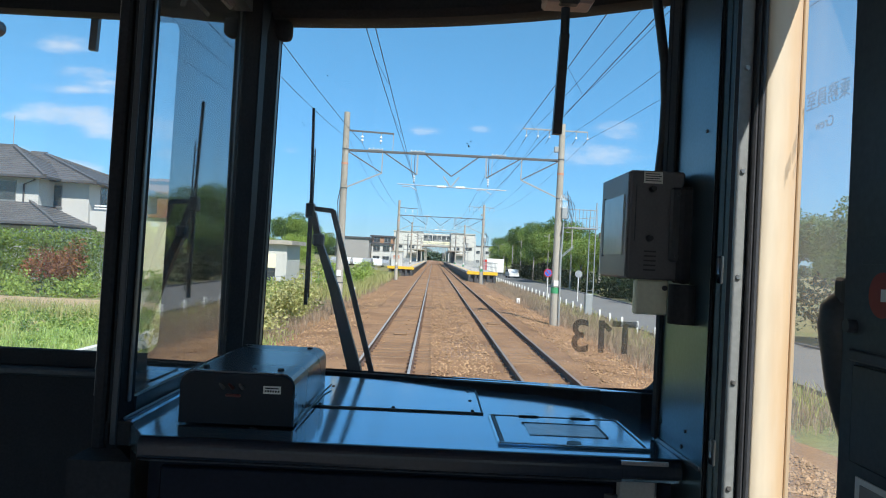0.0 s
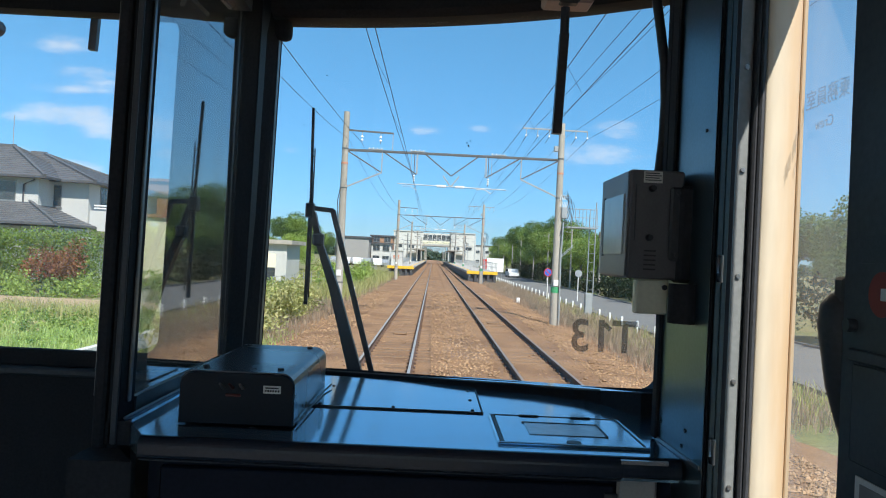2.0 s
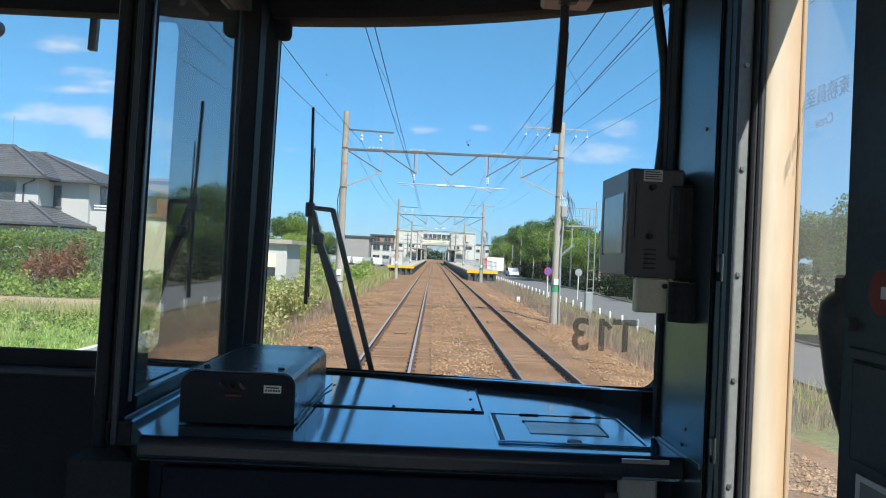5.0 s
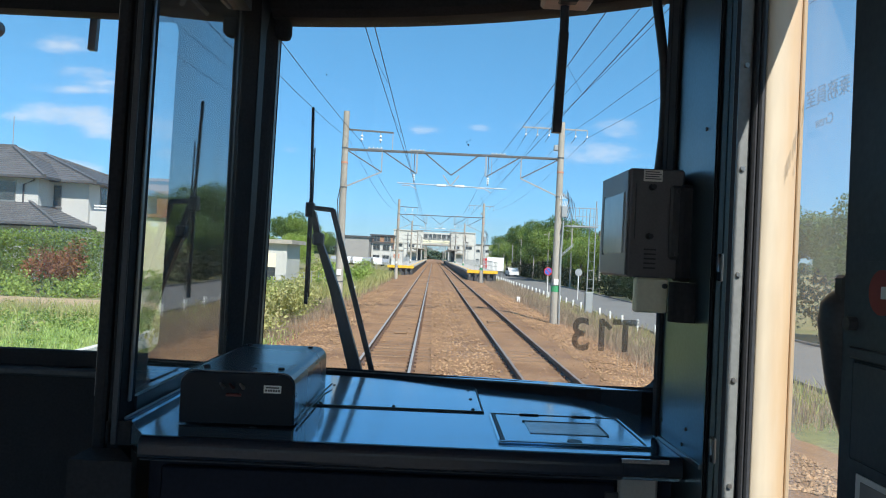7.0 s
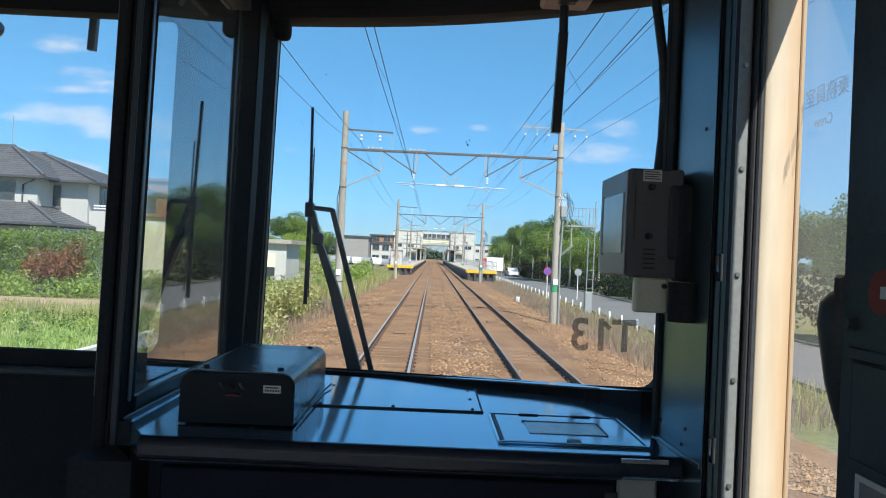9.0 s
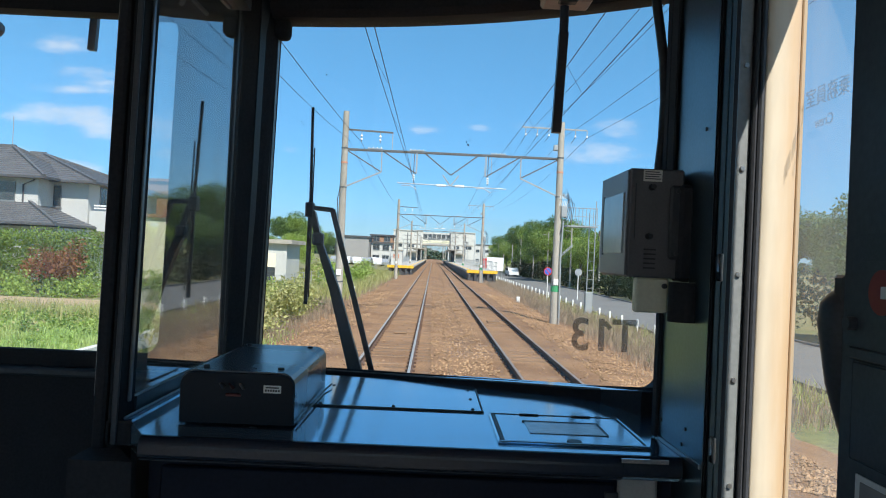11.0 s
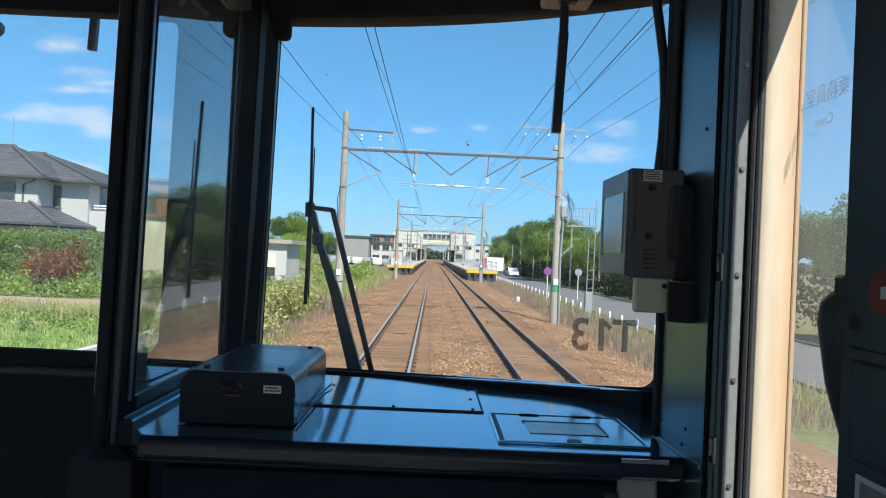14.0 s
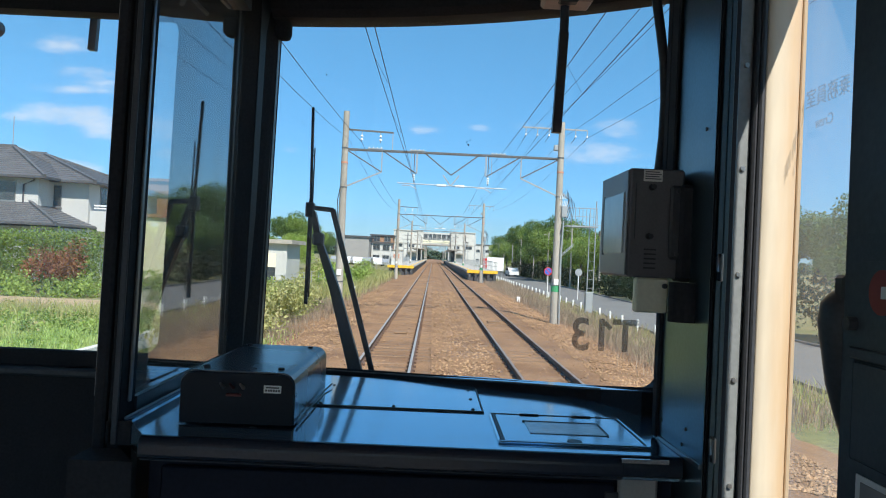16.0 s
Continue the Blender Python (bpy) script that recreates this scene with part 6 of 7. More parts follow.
def car(x, y, turn, material, label):
    c = thing("car", (0, 0, 0), label, "car", "parked cars")
    side = [(-1.9, 0.3), (-1.95, 0.75), (-1.2, 0.95), (-0.6, 1.42), (0.9, 1.46), (1.6, 1.0), (1.9, 0.85), (1.92, 0.32)]
    part("body", loft([[Vector((a, w, z)) for a, z in side] for w in (-0.8, 0.8)]), material, c)
    part("window", loft([[Vector((a, w, z)) for a, z in ((-1.02, 0.98), (-0.55, 1.36), (0.85, 1.40), (1.35, 1.02))] for w in (-0.808, 0.808)]), "window_dark", c, "dark side windows")
    part("rear_window", loft([[Vector((a, w, z)) for a, z in ((1.0, 1.42), (1.56, 1.03), (1.60, 1.06), (1.04, 1.44))] for w in (-0.65, 0.65)]), "window_dark", c)
    for a in (-1.2, 1.2):
        for w in (-0.72, 0.72):
            wl = part("wheel", rod((a, w - 0.1, 0.31), (a, w + 0.1, 0.31), 0.31, seg=16), "tyre", c)
            part("rim", rod((a, w - 0.105, 0.31), (a, w + 0.105, 0.31), 0.19, seg=12), "galv", wl)
    for w in (-0.6, 0.6):
        part("tail_light", block(1.86, 1.93, w - 0.12, w + 0.12, 0.72, 0.86), "red", c)
    c.matrix_basis = pose(x, y, ground_z(x, y) + 0.06, 0, 0, turn)
    return c


for k in range(10):
    car(-17.5 + 2.0 * (k % 5) + (k // 5), 146 + 9 * (k // 5), 85 + 6 * (k % 3), "car_white" if k % 3 else "car_grey", "white parked car in the car park" if k % 3 else "silver parked car in the car park")
c = car(14.2, 128, 95, "car_white", "white car parked on the lane")
c.location.z = -0.43
c = car(16.9, 140, 92, "car_grey", "silver car parked beside the lane")
lawn = solid("lawn", block(-11.5, -7.2, 62, 108, -0.2, 0.115), "lawn", "bright green mown lawn beside the fence", "lawn")
lf = thing("mesh_fence", (-6.9, 70, 0), "grey mesh fence along the line", "fence")
for k in range(24):
    part("post", rod((-6.9, 38 + 3 * k, -0.6), (-6.9, 38 + 3 * k, 1.0), 0.03, seg=6), "galv", lf)
for z in (0.1, 0.4, 0.7, 0.98):
    part("rail", rod((-6.9, 38, z), (-6.9, 107, z), 0.012, seg=5), "galv", lf)
billboard = thing("notice_board", (11.5, 150, -0.4), "white notice board with a red panel beside the lane", "board")
part("board", block(9.4, 12.0, 119.9, 120, 0.5, 2.6), "white_paint", billboard)
part("panel", block(8.3, 9.35, 119.9, 120, 0.6, 2.4), "red", billboard, "red panel")
for x in (8.5, 9.6, 11.8):
    part("leg", rod((x, 120.05, -0.5), (x, 120.05, 2.5), 0.05, seg=6), "galv", billboard)

# ---- station ----
def platform(x0, x1, y0, y1, side):
    p = thing("platform", ((x0 + x1) / 2, y0, -0.5), "concrete station platform with a yellow front edge", "platform", "station platforms")
    part("deck", block(x0, x1, y0, y1, 0.72, 0.95), "platform_top", p)
    # shade below the deck is put into the face and pier colour
    part("face", block(x0 + 0.15, x1 - 0.15, y0 + 0.3, y1, -0.5, 0.715), "shade_steel", p, "recessed underside in a shade-dark colour")
    part("end_beam", block(x0 - 0.02, x1 + 0.02, y0 - 0.06, y0 - 0.003, 0.62, 0.97), "yellow", p, "yellow painted end beam")
    for k in range(5):
        x = x0 + 0.3 + k * (x1 - x0 - 0.6) / 4
        part("pier", block(x - 0.14, x + 0.14, y0, y0 + 0.28, -0.5, 0.715), "shade_steel", p)
    e = x0 + 0.5 if side > 0 else x1 - 0.5
    part("edge_line", block(e - 0.12, e + 0.12, y0, y1, 0.954, 0.962), "yellow", p, "yellow tactile line")
    f = x1 - 0.1 if side > 0 else x0 + 0.1
    fn = part("fence", block(f - 0.02, f + 0.02, y0, y1, 1.95, 2.0), "galv", p)
    part("fence_rail", block(f - 0.02, f + 0.02, y0, y1, 1.45, 1.49), "galv", fn)
    for k in range(int((y1 - y0) / 2)):
        part("fence_post", block(f - 0.03, f + 0.03, y0 + 2 * k, y0 + 2 * k + 0.06, 0.95, 2.0), "galv", fn)
    for k in range(7):
        part("gate_bar", block(x0 + 0.4 + k * 0.4, x0 + 0.44 + k * 0.4, y0 + 0.1, y0 + 0.14, 0.95, 2.05), "galv", p)
    part("gate_rail", block(x0 + 0.4, x0 + 2.9, y0 + 0.1, y0 + 0.14, 2.05, 2.1), "galv", p)
    return p


platform(RIGHT_TRACK + 1.5, RIGHT_TRACK + 5.0, 88, 300, 1)
platform(-5.0, -1.55, 101, 300, -1)
sign = thing("platform_hut", (-4, 104, 0.95), "pale hut on the platform end", "hut")
part("wall", block(-4.7, -3.2, 103, 105, 0.95, 2.9), "white_wall", sign)
part("roof", block(-4.8, -3.1, 102.9, 105.1, 2.9, 3.0), "concrete", sign)
part("sign_plate", block(-4.4, -3.6, 102.97, 102.995, 1.9, 2.4), "orange", sign)
SY = 268
sta = thing("station_building", (1.5, SY, 0), "white station building bridging over the tracks", "station")
part("wing", block(-13.2, -3.2, SY, SY + 16, -0.5, 10.9), "station_white", sta, "white wing")
part("wing", block(6.8, 15.2, SY, SY + 16, -0.5, 10.8), "station_white", sta, "white wing")
part("bridge", block(-3.2, 6.8, SY + 1, SY + 15, 6.6, 10.7), "station_white", sta, "white corridor over the tracks")
part("bridge_floor", block(-3.3, 6.9, SY + 0.8, SY + 15.2, 6.2, 6.6), "concrete", sta)
for k in range(6):
    part("window", block(-2.8 + 1.6 * k, -1.4 + 1.6 * k, SY + 0.93, SY + 0.995, 8.1, 10.1), "window_dark", sta, "dark corridor window")
part("parapet", block(-2.9, 6.6, SY + 0.85, SY + 0.92, 7.0, 7.9), "cream_wall", sta)
for x0, x1 in ((-13.0, -3.4), (7.0, 15.0)):
    for s in range(1):
        for k in range(2):
            part("window", block(x0 + 1.0 + 4.2 * k, x0 + 3.0 + 4.2 * k, SY - 0.06, SY - 0.004, 5.2 + 2.3 * s, 6.3 + 2.3 * s), "window_dark", sta, "dark window")
    for k in range(8):
        part("rib", block(x0 + 0.5 + 1.12 * k, x0 + 0.72 + 1.12 * k, SY - 0.16, SY - 0.003, 6.7, 10.6), "station_white", sta)
    part("band", block(x0 + 0.2, x1 - 0.2, SY - 0.10, SY - 0.003, 6.35, 6.65), "concrete", sta, "grey string course")
    part("roof_edge", block(x0 - 0.4, x1 + 0.4, SY - 0.3, SY + 16.2, 10.91, 11.2), "station_white", sta)
    part("under_gallery", block(x0 + 5.0 if x0 < 0 else x0 + 0.2, x1 - 0.2 if x0 < 0 else x0 + 5.0, SY - 8, SY - 0.3, 3.4, 4.0), "concrete", sta)
for x in (-8, -4.6, 8.2, 11.6):
    part("tower_post", block(x - 0.15, x + 0.15, SY - 7.9, SY - 7.6, 0.95, 10.0), "galv_dark", sta)
    for k in range(4):
        part("cross_tie", block(x - 1.2, x + 1.2, SY - 7.95, SY - 7.91, 4.5 + 1.5 * k, 4.65 + 1.5 * k), "galv_dark", sta)
for x0, x1, y0 in ((RIGHT_TRACK + 1.9, RIGHT_TRACK + 4.8, 205), (-4.9, -2.0, 205)):
    sh = thing("platform_canopy", ((x0 + x1) / 2, y0, 0.95), "dark steel platform canopy with posts", "canopy", "platform canopies")
    part("roof", block(x0 - 0.3, x1 + 0.3, y0, SY - 9, 4.2, 4.45), "concrete", sh)
    for k in range(8):
        part("post", block((x0 + x1) / 2 - 0.12, (x0 + x1) / 2 + 0.12, y0 + 1 + 7 * k, y0 + 1.24 + 7 * k, 0.95, 4.2), "shade_steel", sh)
for k in range(10):
    x, y = ((-4.6, 115 + 26 * (k // 2)) if k % 2 else (RIGHT_TRACK + 4.5, 104 + 26 * (k // 2)))
    lp = thing("platform_lamp", (x, y, 0.95), "slim grey platform lamp post", "lamp", "platform lamps")
    part("post", rod((x, y, 0.95), (x, y, 5.2), 0.05, seg=8), "galv", lp)
    part("head", block(x - 0.5, x + 0.1, y - 0.08, y + 0.08, 5.2, 5.32, 0.02), "galv", lp)
for k in range(8):
    x, y = 16.2 + 0.2 * (k % 2), 70 + 16 * k
    lp = thing("street_pole", (x, y, -0.4), "pale utility pole beside the lane", "pole", "utility poles")
    part("pole", rod((x, y, -0.4), (x, y, 6.2), 0.10, 0.07, seg=10), "concrete", lp)
    part("arm", rod((x - 0.7, y, 5.9), (x, y, 5.8), 0.025, seg=6), "galv", lp)

# scattered low plants in the garden strip
for n, x0, x1, y0, y1, z0, z1, r0, r1, seed, leaf, size, label in (
        (70, -14.8, -6.6, 13, 22, 0.05, 0.22, 0.12, 0.34, 41, "leaf_light", 0.085, "low leafy weed clumps in the grass"),
        (60, -14.8, -6.6, 13, 25, 0.05, 0.25, 0.12, 0.30, 42, "weed", 0.08, "low yellowing weed clumps in the grass"),
        (50, -14.5, -7.0, 17.5, 22.5, 0.06, 0.22, 0.14, 0.32, 45, "leaf_mid", 0.09, "leafy green weeds in front of the hedge"),
        (26, -6.0, -4.6, 12, 19, -0.15, 0.10, 0.14, 0.30, 46, "leaf_light", 0.08, "low green weeds between kerb and ballast")):
    shrub("weed_clumps", rand_blobs(n, x0, x1, y0, y1, z0, z1, r0, r1, seed), 900, size, leaf, label, "weeds", seed)["kind"] = "stuff"
blades("tall_weeds", spots(1800, -12.5, -7.6, 21.5, 25.0, 44, 0.3), 0.2, 0.5, 0.012, "weed", "tall pale weeds beside the earth strip", 44)
# far trees closing the view down the line
far = [(x, 640 + 25 * math.sin(x), 3 + 2 * math.sin(x * 0.37), 9 + 3 * math.sin(x * 1.7), 6, 5.5 + 2.0 * math.sin(x * 0.9)) for x in range(-330, 331, 11)]
shrub("far_woods", far, 9, 2.4, "hill", "far belt of dark trees across the horizon", "trees", 43)["kind"] = "stuff"
# far hills on the horizon
for nm, x0, x1, y, h, seed in (("hill", -1400, -150, 1400, 42, 3), ("hill", 250, 1500, 1800, 50, 8)):
    xs2 = [x0 + (x1 - x0) * k / 60 for k in range(61)]
    rings = [[Vector((x, y + d, z)) for x in xs2 for z in [(-2 if q == 0 else (h * q * (0.6 + 0.4 * noise.noise(Vector((x * 0.004, seed, 0)))) * math.sin(math.pi * (x - x0) / (x1 - x0)) ** 0.5 - 2))]] for d, q in ((0, 0), (60, 0.6), (160, 1.0), (260, 0))]
    solid(nm, loft(rings, closed_ring=False), "hill", "low dark green wooded hill on the horizon", "hill", smooth=True)

# ---- the line already passed, behind the train ----
def wall_panels(parent, x, y0, y1, z0, z1, step, material, name="panel"):
    """Upright cladding panels on a wall that faces the line."""
    n = int((y1 - y0) / step)
    for k in range(n):
        part(name, block(x, x + 0.05, y0 + k * step + 0.02, y0 + (k + 1) * step - 0.02, z0, z1), material, parent)


def gable_roof(parent, x0, x1, y0, y1, z, rise, material, over=0.5):
    """A pitched roof whose ridge runs across the line, with stepped courses."""
    bm = bmesh.new()
    ym = (y0 + y1) / 2
    for a, b in ((y0 - over, ym), (y1 + over, ym)):
        for k in range(9):
            p, q = k / 9, (k + 1) / 9
            beam((x0 - over, a + (b - a) * (p + q) / 2, z + rise * (p + q) / 2), (x1 + over, a + (b - a) * (p + q) / 2, z + rise * (p + q) / 2), abs(b - a) / 9 + 0.06, 0.12, bm)
    rf = part("roof", bm, material, parent)
    part("ridge", beam((x0 - over, ym, z + rise + 0.05), (x1 + over, ym, z + rise + 0.05), 0.3, 0.2), material, rf)
    bm = bmesh.new()
    for x in (x0, x1):
        loft([[Vector((x + d, y0, z - 0.05)), Vector((x + d, y1, z - 0.05)), Vector((x + d, ym, z + rise - 0.1))] for d in (-0.05, 0.05)], bm=bm)
    part("gable", bm, "cream_wall", parent)


wh = thing("warehouse", (-22, -26, 0), "white metal-clad store building with a pink and white band", "warehouse")
part("wall", block(-34, -14, -52, -2, 0, 5.6), "white_wall", wh)
wall_panels(wh, -14, -52, -2, 0.3, 3.4, 1.0, "station_white")
part("band", block(-13.998, -13.93, -51, -24, 3.5, 5.0), "pink", wh, "pink painted band")
for k in range(5):
    part("sign_bar", block(-13.928, -13.90, -48 + 4.6 * k, -45.4 + 4.6 * k, 3.8, 4.7), "blue_paint" if k % 2 else "white_paint", wh)
part("roof", loft([[Vector((x, y, z)) for x, z in ((-34.4, 5.6), (-13.4, 5.6), (-13.4, 5.9), (-24, 7.2), (-34.4, 5.9))] for y in (-52.4, -1.6)]), "galv", wh, "pale ribbed metal roof")
for k in range(25):
    part("roof_rib", beam((-13.5, -51 + 2 * k, 5.96), (-23.9, -51 + 2 * k, 7.26), 0.08, 0.08), "galv", wh)
part("gutter", block(-13.4, -13.2, -52.4, -1.6, 5.5, 5.7), "galv", wh)
for k in range(6):
    ac = part("cooling_unit", block(-13.9, -13.2, -44 + 2.2 * k, -42.4 + 2.2 * k, 0.1, 2.0, 0.05), "white_paint", wh, "white cooling unit")
    part("fan_guard", rod((-13.2, -43.2 + 2.2 * k, 1.2), (-13.16, -43.2 + 2.2 * k, 1.2), 0.5, seg=18), "galv_dark", ac)
part("outdoor_unit", block(-13.9, -12.6, -9.5, -7.5, 0.1, 2.2, 0.04), "white_paint", wh, "white louvred unit")
solid("yard", block(-13.1, -7.0, -60, 6, -0.1, 0.07), "asphalt", "grey asphalt yard beside the store", "yard")

gb = thing("workshop", (-15, -68, 0), "pale grey two-storey workshop with a flat roof", "building")
part("wall", block(-24, -10, -76, -61, -0.1, 6.6), "white_wall", gb)
part("roof", block(-24.4, -9.5, -76.4, -60.6, 6.6, 6.9), "roof_edge", gb, "dark flat roof edge")
for y in (-73.5, -69, -64.5):
    window_unit(gb, -10, y, 4.2, 2.0, 1.2, 1)
part("shutter", block(-10.0, -9.94, -72.5, -68.5, 0, 3.0), "concrete", gb, "worn roller shutter")
for k in range(9):
    part("shutter_slat", block(-9.94, -9.91, -72.5, -68.5, 0.2 + 0.3 * k, 0.26 + 0.3 * k), "galv", gb)
wt = thing("water_tank", (-8.6, -66, 0), "pale turquoise plastic tank beside the workshop", "tank")
part("tank", rod((-8.6, -66, -0.3), (-8.6, -66, 0.9), 0.45, 0.40, 18), "turquoise", wt)
part("lid", rod((-8.6, -66, 0.9), (-8.6, -66, 0.98), 0.42, 0.38, 18), "turquoise", wt)

ch = thing("storehouse", (-19, -86, 0), "tall cream building with a brown tiled base", "building")
part("wall", block(-27, -12.5, -94, -79, 1.9, 7.4), "cream_wall", ch)
part("base", block(-27, -12.48, -94.02, -78.98, -0.1, 1.9), "brown_wall", ch, "brown tiled base")
gable_roof(ch, -27, -12.5, -94, -79, 7.4, 2.2, "roof_tile")
window_unit(ch, -12.48, -86, 0.6, 1.6, 1.0, 1)

# level crossing
lc = thing("level_crossing", (1.5, -101, -0.2), "asphalt level crossing with concrete panels between rails", "crossing", kind="structure")
for x0, x1 in ((-9, -0.66), (-0.48, 0.48), (0.66, RIGHT_TRACK - 0.66), (RIGHT_TRACK - 0.48, RIGHT_TRACK + 0.48), (RIGHT_TRACK + 0.66, 12)):
    part("panel", block(x0, x1, -104.5, -97.5, -0.30, -0.012, 0.01), "asphalt", lc)
for s in (-1, 1):
    part("edge_line", block(-8, 11, -101 + s * 3.3 - 0.08, -101 + s * 3.3 + 0.08, -0.008, -0.003), "white_paint", lc)
solid("road_crossing", block(-60, -9.02, -105, -97, -0.4, 0.07), "asphalt", "grey road leading to the crossing", "road")
solid("road_crossing", block(12.02, 60, -105, -97, -0.6, -0.42), "asphalt", "grey road leading to the crossing", "road")


def crossing_signal(x, y):
    g = thing("crossing_signal", (x, y, -0.4), "level crossing warning signal with striped mast and barrier machine", "signal", "crossing signals")
    for k in range(9):
        part("mast_band", rod((x, y, -0.4 + 0.45 * k), (x, y, 0.05 + 0.45 * k), 0.06, seg=12), "yellow" if k % 2 else "ink", g)
    for a in (45, -45):
        c, d = 0.55 * math.cos(radians(a)), 0.55 * math.sin(radians(a))
        part("cross_arm", beam((x - c, y - 0.09, 3.2 - d), (x + c, y - 0.09, 3.2 + d), 0.02, 0.14), "yellow", g)
    for s in (-0.28, 0.28):
        lm = part("lamp", rod((x + s, y - 0.08, 2.4), (x + s, y - 0.2, 2.4), 0.12, 0.15, 16), "ink", g)
        part("lens", rod((x + s, y - 0.2, 2.4), (x + s, y - 0.205, 2.4), 0.10, seg=16), "lamp_red", lm)
    part("lamp_bar", beam((x - 0.4, y, 2.4), (x + 0.4, y, 2.4), 0.06, 0.06), "ink", g)
    part("machine", block(x + 0.35, x + 0.85, y - 0.25, y + 0.25, -0.4, 0.75, 0.03), "galv", g, "grey barrier machine")
    for k in range(7):
        part("barrier_band", rod((x + 0.6, y - 0.3, 0.75 + 0.5 * k), (x + 0.6, y - 0.3, 1.25 + 0.5 * k), 0.025, seg=8), "yellow" if k % 2 else "ink", g)
    return g


for x, y in ((-4.4, -105.3), (-4.4, -96.7), (7.4, -105.3), (7.4, -96.7)):
    crossing_signal(x, y)
for x, y in ((-5.6, -105.6), (-5.6, -96.4), (8.8, -105.6), (8.8, -96.4)):
    fn = thing("crossing_fence", (x, y, -0.4), "orange and black striped fence panel at the crossing", "fence", "crossing fences")
    for k in range(8):
        part("slat", beam((x - 0.7 + 0.2 * k, y, -0.3), (x - 0.5 + 0.2 * k, y, 0.7), 0.03, 0.10), "yellow" if k % 2 else "ink", fn)
    for z in (-0.3, 0.7):
        part("rail", beam((x - 0.8, y, z), (x + 1.0, y, z), 0.05, 0.05), "yellow", fn)
    for dx in (-0.75, 0.95):
        part("post", rod((x + dx, y, -0.5), (x + dx, y, 0.8), 0.035, seg=8), "yellow", fn)
gr = thing("guardrail", (-14, -96.2, 0.05), "white pipe guardrail along the crossing road", "guardrail")
for k in range(9):
    part("post", rod((-30 + 2 * k, -96.2, 0.0), (-30 + 2 * k, -96.2, 0.85), 0.04, seg=8), "white_paint", gr)
for z in (0.3, 0.55, 0.82):
    part("rail", rod((-30, -96.2, z), (-14, -96.2, z), 0.03, seg=8), "white_paint", gr)
car(-17, -101.5, 4, "car_blue", "light blue small car waiting at the crossing").location.z = 0.075

# houses, trees and the rice field at the beginning of the walk
for x0, x1, y0, y1 in ((-31, -20, -166, -155), (-27, -17, -148, -139)):
    h = thing("house", ((x0 + x1) / 2, y0, 0), "grey two-storey house with dark tiled hip roofs", "house", "lineside houses")
    part("wall", block(x0, x1, y0, y1, 0, 5.6), "grey_wall" if x0 < -30 else "white_wall", h)
    hip_roof(h, x0, x1, y0, y1, 5.6, 1.9)
    for y in (y0 + 2.5, y1 - 2.5):
        window_unit(h, x1, y, 3.6, 1.7, 1.2, 1)
        window_unit(h, x1, y, 0.8, 1.7, 1.3, 1)
    window_unit(h, (x0 + x1) / 2, y0, 3.6, 1.8, 1.2, 0)
    part("balcony", block(x1 + 0.003, x1 + 1.2, (y0 + y1) / 2 - 2, (y0 + y1) / 2 + 2, 2.9, 3.9), "grey_wall", h)
for k, (x, y, kind, sc) in enumerate(((-15, -183, 0, 0.95), (-18, -178, 2, 0.85), (-22, -187, 0, 0.9), (-14, -176, 3, 0.9), (-27, -181, 2, 1.0), (17, -180, 1, 0.8), (18, -171, 0, 0.8), (19, -160, 3, 0.9), (17, -150, 1, 0.9), (18, -205, 0, 0.9), (20, -215, 2, 0.8), (19, -225, 1, 0.8), (-60, -230, 2, 1.1), (-64, -215, 0, 1.0), (-62, -245, 1, 1.1))):
    c = copy_thing(kinds[kind], pose(0, 0, 0))
    c.matrix_basis = pose(x, y, ground_z(x, y) - 0.05, 0, 0, 40 * k) @ Matrix.Scale(sc, 4)
solid("rice_field", block(-56, -9.5, -292, -196, -0.1, 0.14), "lush_ground", "bright green rice field beside the line", "field")
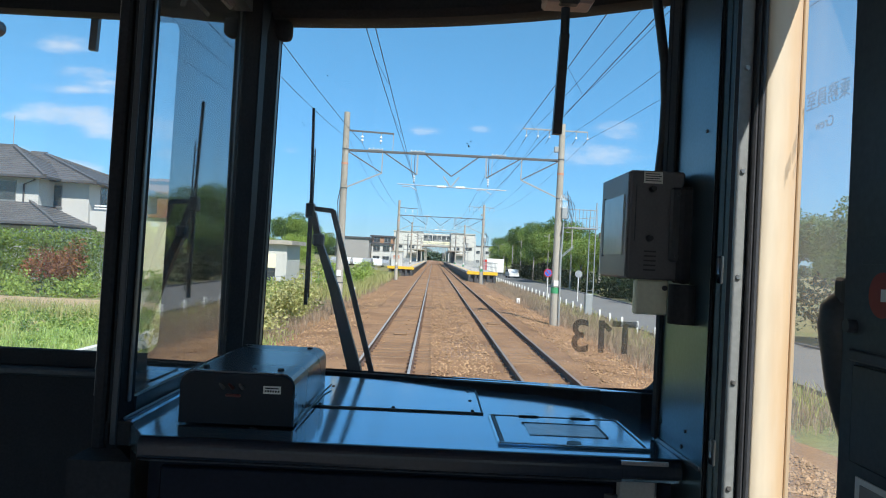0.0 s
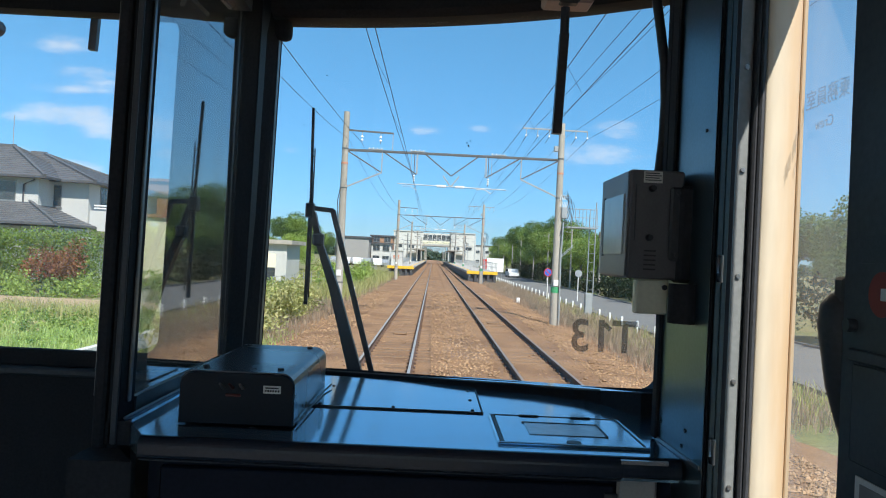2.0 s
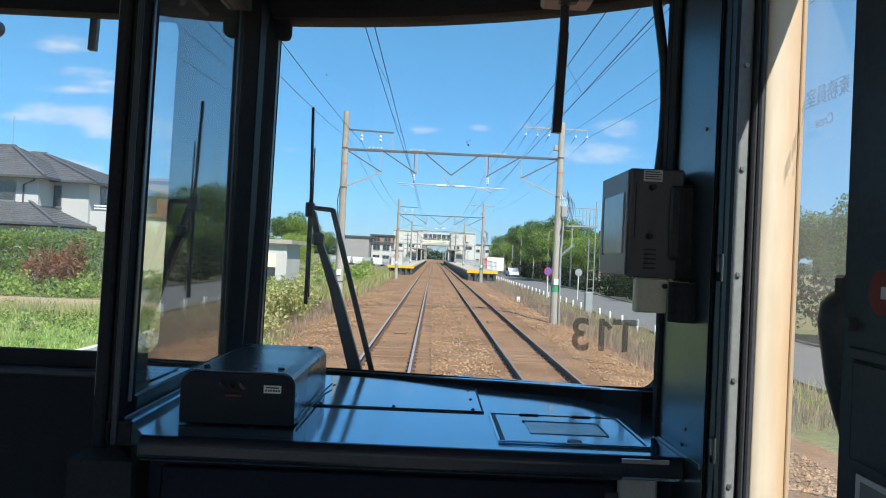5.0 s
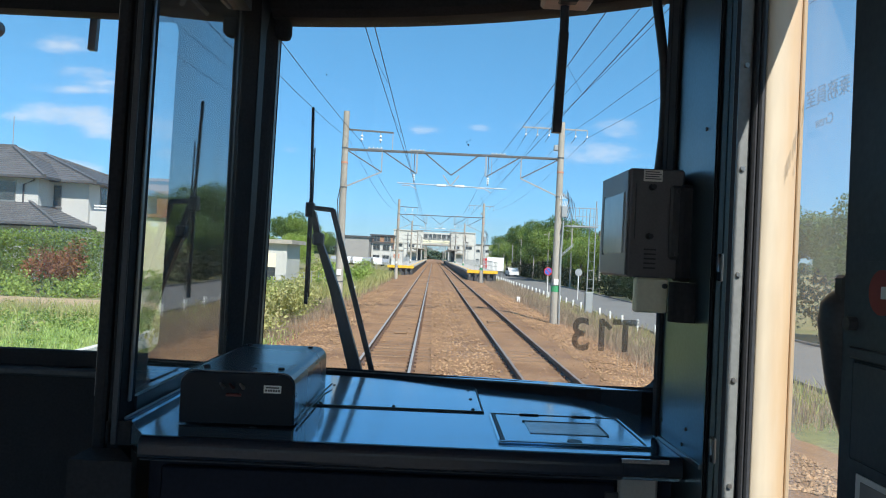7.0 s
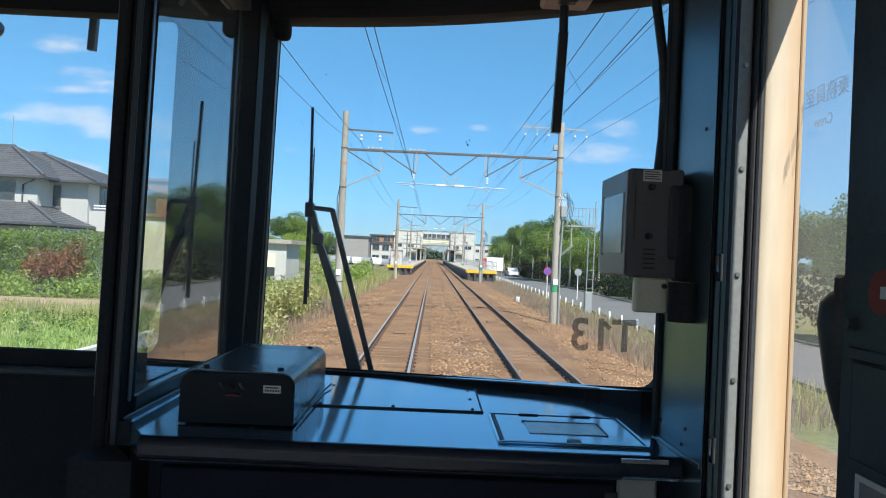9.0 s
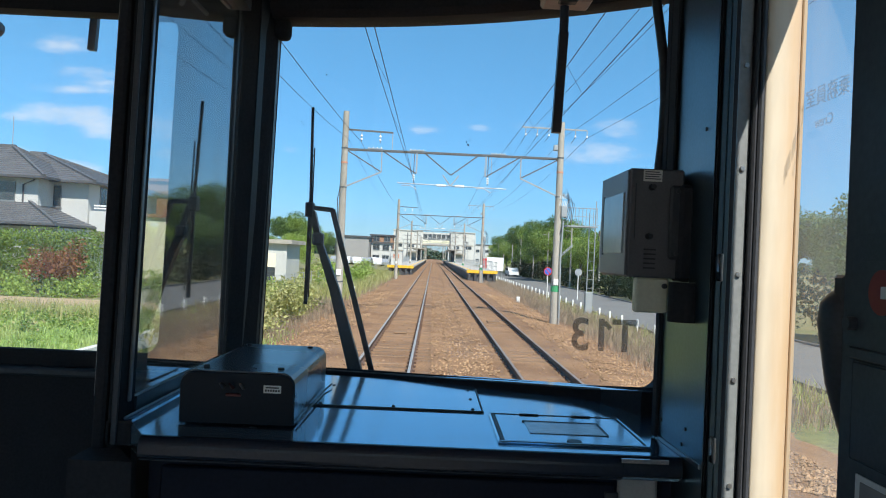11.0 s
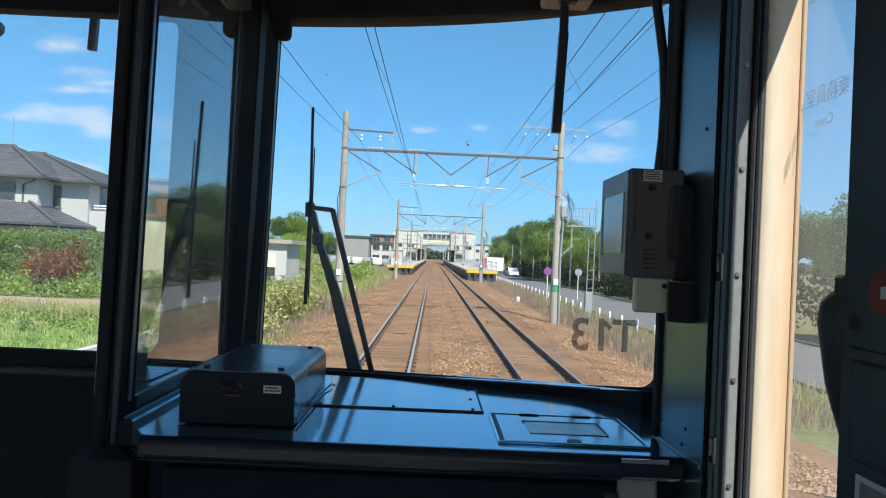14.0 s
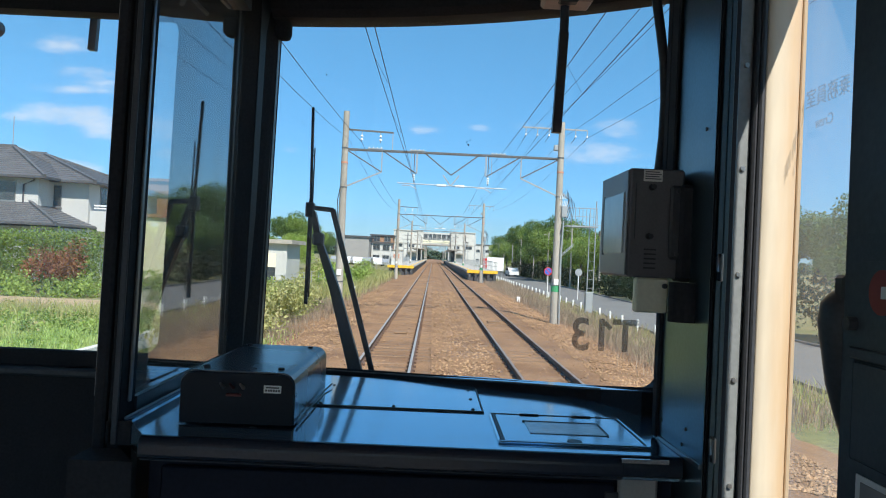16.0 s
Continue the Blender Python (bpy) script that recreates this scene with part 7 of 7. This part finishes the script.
ff = thing("field_fence", (-9, -245, 0), "low white fence along the rice field", "fence")
for k in range(32):
    part("post", rod((-9, -291 + 3 * k, -0.2), (-9, -291 + 3 * k, 1.0), 0.03, seg=6), "white_paint", ff)
for z in (0.35, 0.65, 0.95):
    part("rail", rod((-9, -291, z), (-9, -198, z), 0.018, seg=6), "white_paint", ff)
shrub("bush", rand_blobs(40, -7.5, -4.6, -290, -196, -0.3, 0.4, 0.4, 0.9, 61), 260, 0.16, "leaf_light", "low leafy weeds along the ballast", "bush", 61)
shrub("bush", rand_blobs(26, -12, -5.2, -134, -109, 0.0, 1.4, 0.6, 1.1, 62), 300, 0.17, "leaf_light", "large leafy green bushes beside the line", "bush", 62)
shrub("bush", rand_blobs(40, 7.5, 11, -200, -112, -0.2, 1.2, 0.6, 1.2, 63), 260, 0.17, "leaf_mid", "green bushes along the ballast", "bush", 63)


def lineside_signal(x, y, h):
    g = thing("line_signal", (x, y, -0.5), "railway colour-light signal on a slim post with ladder", "signal", "line signals")
    part("post", rod((x, y, -0.5), (x, y, h), 0.07, seg=12), "galv", g)
    bd = part("backboard", loft([[Vector((x + 0.26 * math.cos(a), y + d, h - 0.5 + (0.42 if math.sin(a) > 0 else -0.42) + 0.26 * math.sin(a))) for a in [2 * math.pi * (k + 0.5) / 16 for k in range(16)]] for d in (-0.10, -0.07)]), "ink", g, "black oval backboard")
    for k in range(3):
        part("hood", rod((x, y - 0.10, h - 0.86 + 0.36 * k), (x, y - 0.30, h - 0.86 + 0.36 * k), 0.11, 0.10, 14), "ink", bd)
    for k in range(10):
        part("rung", rod((x - 0.15, y + 0.12, 0.3 + 0.32 * k), (x + 0.15, y + 0.12, 0.3 + 0.32 * k), 0.012, seg=6), "galv", g)
    for d in (-0.15, 0.15):
        part("stile", rod((x + d, y + 0.12, -0.5), (x + d, y + 0.12, 3.6), 0.018, seg=6), "galv", g)
    return g


lineside_signal(-3.6, -192, 4.9)
lineside_signal(6.9, -60, 5.2)
